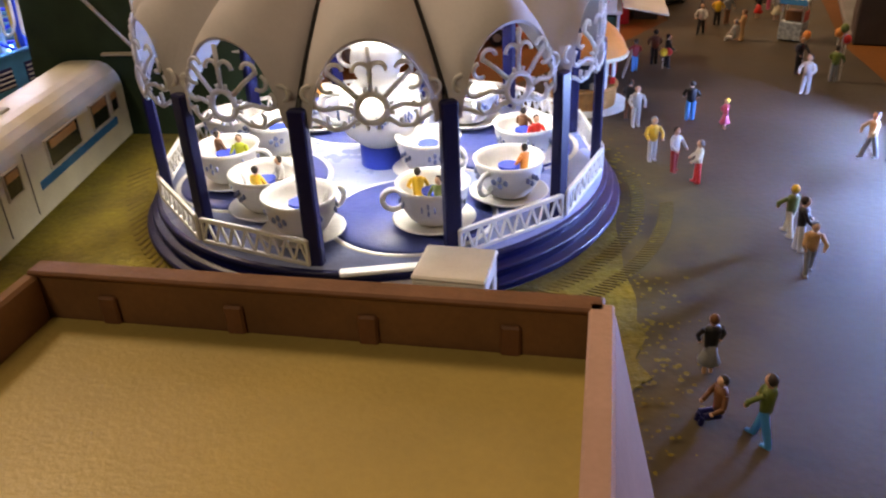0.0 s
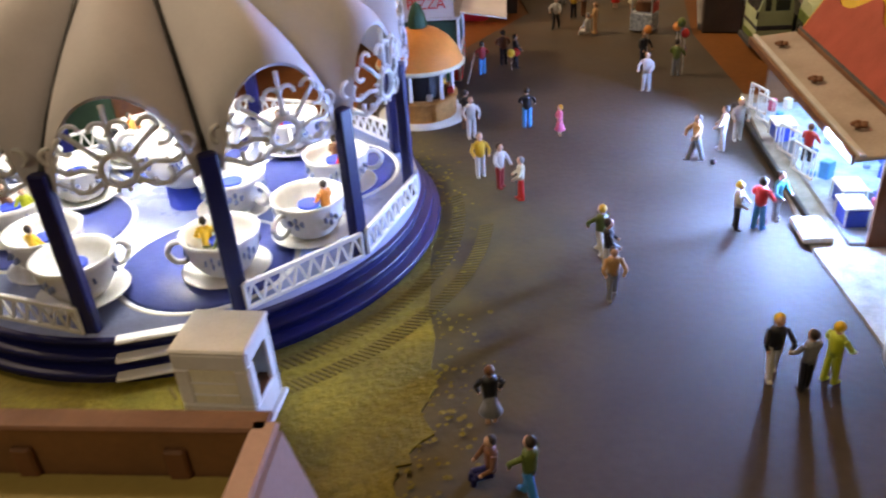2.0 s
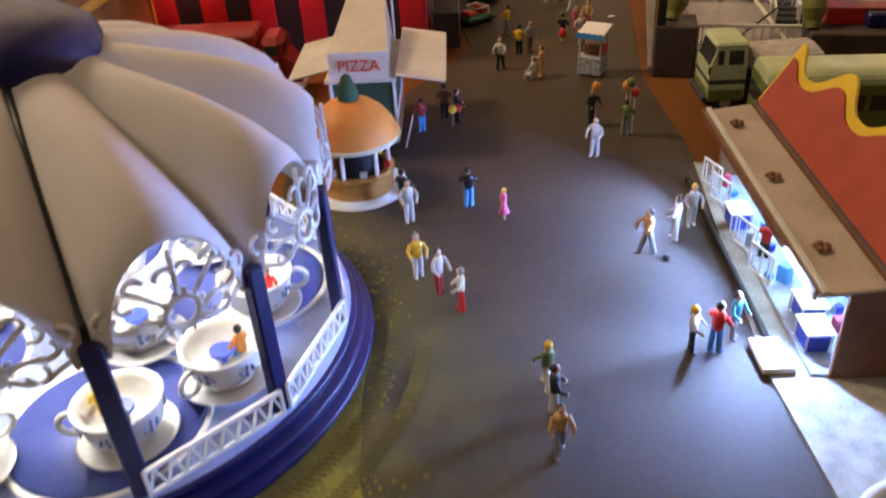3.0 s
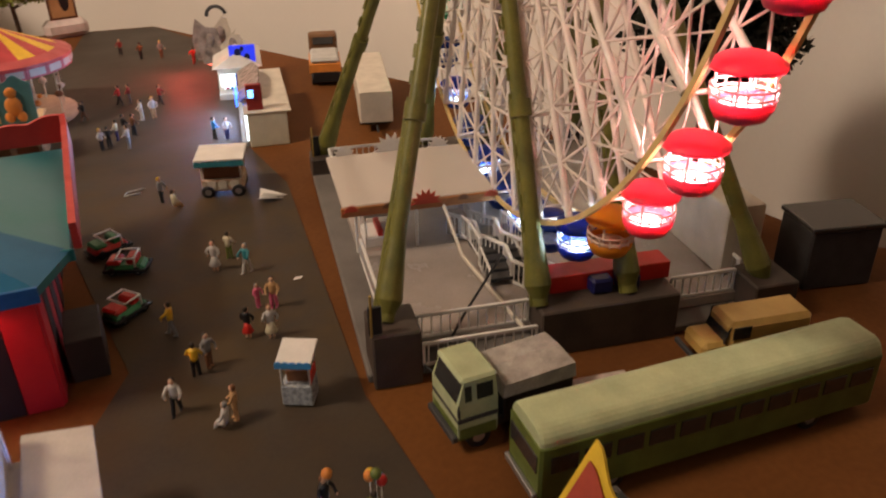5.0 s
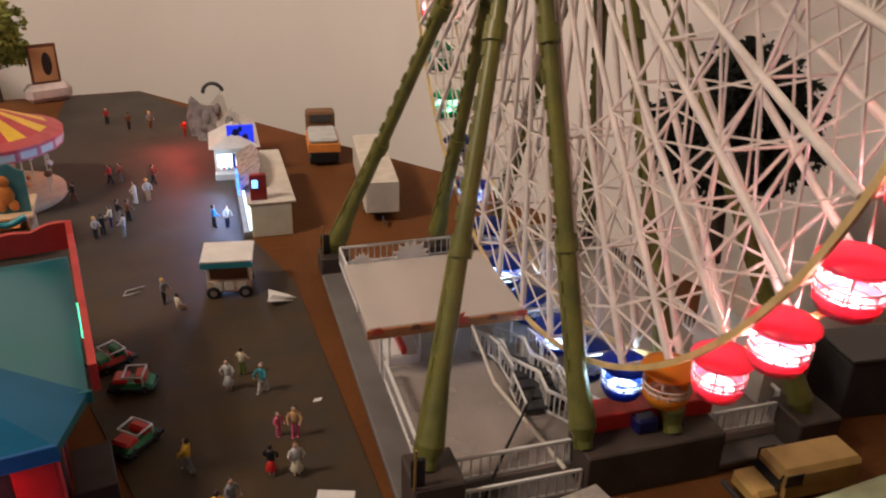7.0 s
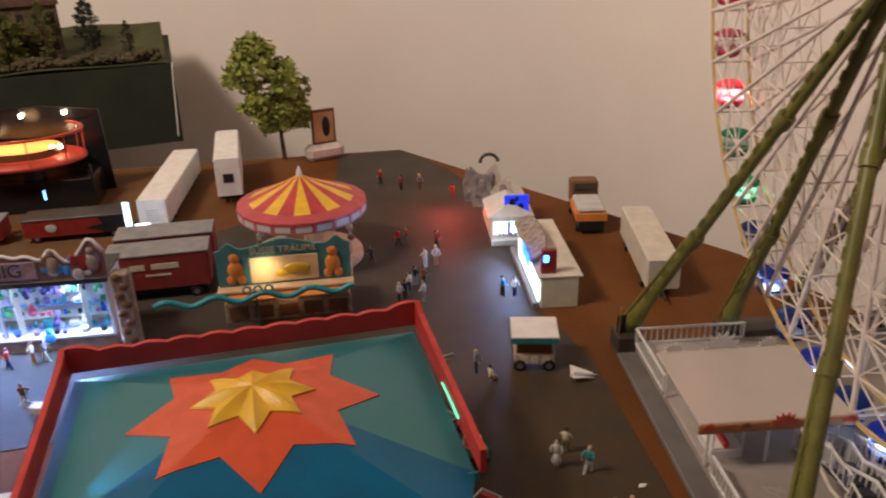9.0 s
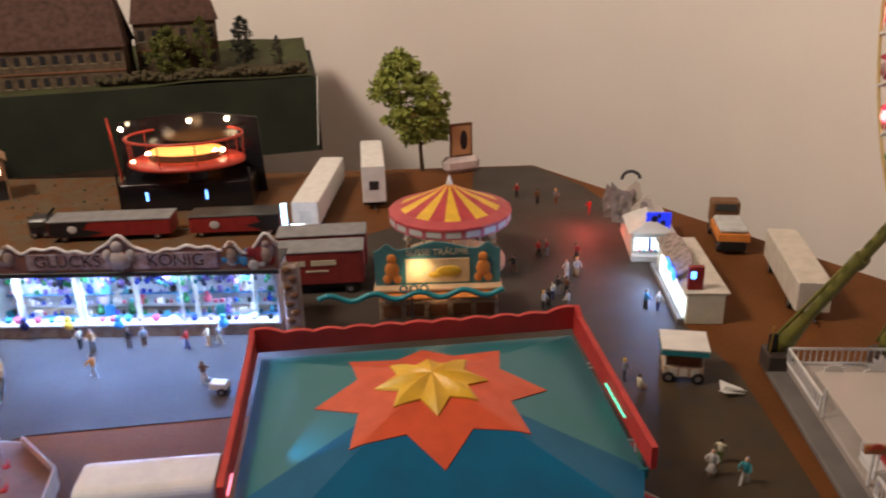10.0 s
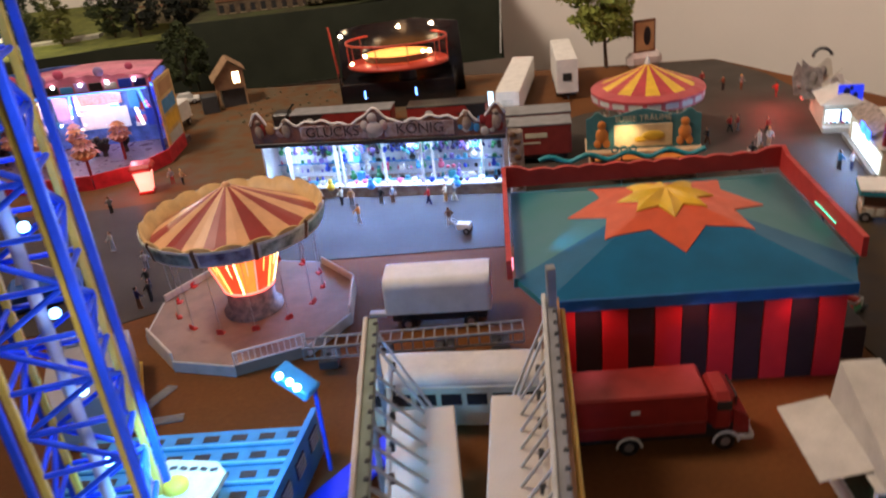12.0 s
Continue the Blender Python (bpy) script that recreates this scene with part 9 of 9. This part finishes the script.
for x, y, z, h, s, m, sd in ((-0.075, 1.745, 0.092, 0.075, 0.036, LEAF4, 21), (-0.025, 1.76, 0.095, 0.085, 0.02, LEAF4, 22), (0.036, 1.75, 0.1, 0.078, 0.024, LEAF3, 23), (0.089, 1.75, 0.092, 0.055, 0.011, LEAF3, 24), (-0.37, 1.60, 0.0, 0.10, 0.045, LEAF2, 25),
                             (-0.52, 1.75, 0.067, 0.10, 0.04, LEAF2, 26), (-0.60, 1.72, 0.067, 0.09, 0.03, LEAF4, 27), (-0.68, 1.76, 0.067, 0.12, 0.05, LEAF2, 28), (-0.47, 1.73, 0.067, 0.11, 0.045, LEAF3, 29), (-0.80, 1.8, 0.067, 0.12, 0.06, LEAF2, 30), (-0.4, 1.78, 0.067, 0.09, 0.045, LEAF3, 31)):
    tree(x, y, z, h, s, m, {21: "round yellow-green model tree beside a house", 23: "dark model conifer on the landscape edge"}.get(sd, "dark green model tree on the raised landscape"), sd, 0.12, 120, 30, 0.002)
random.seed(41)
g = Geo()
for k in range(700):
    x = random.uniform(-0.18, 0.13)
    y = 1.705 + 0.03 * random.random() + 0.02 * (x + 0.18)
    r = random.uniform(0.002, 0.006)
    g.ball(r, (x, y, 0.094 + random.uniform(0, 0.012) * (0.4 + 0.6 * math.sin(x * 40) ** 2)), 6, 4, (1, 1, 0.8))
solid("bushes", g, foliage("bush_brown", (0.07, 0.055, 0.025)), "low brown and olive bushes along the landscape edge", "bush", kind="stuff")
lamp("landscape_lamp_light", "POINT", (-0.72, 1.67, 0.17), 1.2, (1.0, 0.86, 0.5), 0.01)
for x, y, t_ in ((-0.735, 1.775, 15), (-0.86, 1.80, 20)):
    c = thing("parked_car", "white model car on the pale lane", "car", at(x, y, 0.0735, t_), "cars on the raised landscape")
    part("body", Geo().box(0.045, 0.019, 0.008, (0, 0, 0.003), bev=0.002), WHITE, c)
    part("cabin", Geo().box(0.022, 0.016, 0.006, (0, 0, 0.011), bev=0.002), SMOKE, c)
    wheels(c, [(-0.013, -0.008), (0.013, -0.008), (-0.013, 0.008), (0.013, 0.008)], 0.004, 0.002)


# ---- visitors ----
random.seed(21)
for x, y, top, low, st in (
        (0.210, 0.290, "green", "blue", "walk"), (0.202, 0.297, "brown", "navy", "sit"), (0.203, 0.315, "black", "grey", "skirt"), (0.243, 0.391, "green", "cream", "walk"), (0.243, 0.380, "black", "white", "stand"), (0.242, 0.366, "tan", "grey", "walk"),
        (0.207, 0.455, "yellow", "white", "stand"), (0.214, 0.444, "white", "wine", "stand"), (0.221, 0.433, "cream", "red", "stand"), (0.205, 0.495, "white", "white", "stand"), (0.203, 0.505, "black", "brown", "stand"), (0.230, 0.503, "black", "blue", "stand"),
        (0.243, 0.491, "pink", "pink", "skirt"), (0.291, 0.540, "white", "white", "stand"), (0.297, 0.574, "black", "black", "stand"), (0.310, 0.559, "green", "grey", "stand"), (0.214, 0.581, "wine", "blue", "stand"), (0.226, 0.594, "brown", "black", "stand"),
        (0.232, 0.588, "black", "black", "stand"), (0.275, 0.327, "black", "white", "walk"), (0.281, 0.321, "grey", "black", "stand"), (0.288, 0.323, "lime", "lime", "stand"), (0.290, 0.402, "white", "black", "stand"), (0.297, 0.401, "red", "blue", "stand"),
        (0.305, 0.407, "teal", "grey", "stand"), (0.292, 0.458, "tan", "grey", "walk"), (0.305, 0.466, "white", "white", "stand"), (0.314, 0.475, "white", "white", "stand"), (0.331, 0.447, "red", "black", "stand"),
        (0.263, 0.660, "white", "black", "walk"), (0.277, 0.682, "yellow", "black", "stand"), (0.284, 0.686, "grey", "brown", "stand"), (0.275, 0.721, "yellow", "grey", "walk"), (0.307, 0.700, "black", "red", "skirt"), (0.317, 0.694, "white", "cream", "skirt"),
        (0.320, 0.725, "pink", "pink", "stand"), (0.327, 0.720, "tan", "pink", "stand"), (0.311, 0.774, "white", "white", "skirt"), (0.322, 0.784, "cream", "green", "stand"), (0.326, 0.763, "teal", "white", "walk"), (0.310, 0.870, "cream", "tan", "sit"),
        (0.305, 0.884, "grey", "black", "stand"), (0.279, 0.640, "white", "white", "sit"), (0.284, 0.643, "tan", "tan", "stand"),
        (0.286, 1.006, "white", "black", "stand"), (0.292, 1.010, "black", "black", "stand"), (0.305, 0.999, "white", "grey", "stand"), (0.314, 1.027, "brown", "black", "stand"), (0.350, 1.099, "wine", "black", "walk"), (0.318, 1.116, "red", "black", "walk"),
        (0.327, 1.118, "wine", "grey", "stand"), (0.337, 1.063, "white", "tan", "stand"), (0.284, 1.087, "black", "brown", "walk"), (0.368, 0.984, "blue", "black", "stand"), (0.377, 0.980, "white", "navy", "stand"), (0.350, 1.297, "wine", "black", "stand"),
        (0.366, 1.268, "brown", "black", "stand"), (0.386, 1.262, "grey", "brown", "stand"), (0.410, 1.218, "red", "wine", "walk"), (0.327, 1.062, "white", "white", "stand"), (0.307, 1.030, "black", "grey", "stand"), (0.300, 1.022, "cream", "navy", "stand"),
        (-0.087, 1.031, "cream", "black", "stand"), (-0.077, 1.026, "tan", "grey", "stand"), (-0.068, 0.983, "orange", "white", "walk"), (-0.049, 1.022, "black", "grey", "stand"), (-0.038, 1.023, "grey", "brown", "stand"), (-0.004, 1.010, "red", "navy", "walk"),
        (0.012, 1.012, "cream", "tan", "stand"), (0.020, 1.012, "grey", "cream", "walk"), (0.012, 0.956, "brown", "white", "walk"), (-0.292, 0.983, "white", "white", "stand"), (-0.325, 1.078, "grey", "black", "stand"), (-0.227, 0.876, "black", "black", "stand"),
        (-0.233, 0.865, "navy", "brown", "stand"), (-0.280, 1.146, "grey", "wine", "stand"), (-0.268, 1.142, "tan", "black", "stand"), (-0.248, 0.935, "white", "grey", "stand"), (-0.236, 0.900, "black", "navy", "stand"), (-0.42, 1.075, "white", "blue", "stand"),
        (-0.192, 1.02, "pink", "white", "stand"), (-0.21, 1.055, "grey", "black", "stand"), (-0.175, 0.985, "black", "blue", "stand")):
    figurine(x, y, top, low, True if random.random() < 0.7 else random.choice(("yellow", "grey", "brown")), random.uniform(0.0172, 0.0195) if (top, low) != ("pink", "pink") else 0.014, random.uniform(0, 360), st)

# balloons
for x, y, tones in ((0.3115, 0.560, ("red", "yellow", "green", "blue", "orange")), (0.2985, 0.5735, ("orange",)), (0.2325, 0.5865, ("red",)), (0.2295, 0.5845, ("yellow",))):
    for k, tone in enumerate(tones):
        b = thing("balloon", f"{tone} model balloon on a thin string", "balloon", at(x + 0.0022 * math.cos(k * 2.2) * (len(tones) > 1), y + 0.0022 * math.sin(k * 2.2) * (len(tones) > 1), 0.0006), "balloons")
        z = 0.021 + 0.003 * (k % 3) if len(tones) > 1 else (0.020 if tone == "orange" else 0.009)
        part("bag", Geo().ball(0.0021, (0, 0, z), 10, 7, (1, 1, 1.12)), PAINT[tone], b)
        part("string", Geo().tube((0, 0, 0.0), (0, 0, z - 0.002), 0.00012, 4), WHITE, b)

# white push cart by the prize stall
pcart = thing("push_cart", "white model push cart on the bright street", "cart", at(0.024, 0.938, 0.0006, -20))
part("tray", Geo().box(0.012, 0.008, 0.005, (0, 0, 0.004)), WHITE, pcart)
part("handle", Geo().path([(-0.006, -0.003, 0.008), (-0.011, -0.003, 0.011), (-0.011, 0.003, 0.011), (-0.006, 0.003, 0.008)], 0.0005), PALE, pcart)
wheels(pcart, [(0.003, -0.0045), (0.003, 0.0045)], 0.003, 0.001)

# white wire trestle on the left street
wt = thing("wire_bench", "small white model bench on the grey street", "bench", at(-0.385, 0.985, 0.0006, 30))
for k in range(4):
    part("slat", Geo().box(0.024, 0.0016, 0.0008, (0, 0.0028 * k, 0.004)), WHITE, wt)
for s in (-1, 1):
    part("leg", Geo().box(0.001, 0.010, 0.004, (s * 0.010, 0.004, 0)), WHITE, wt)
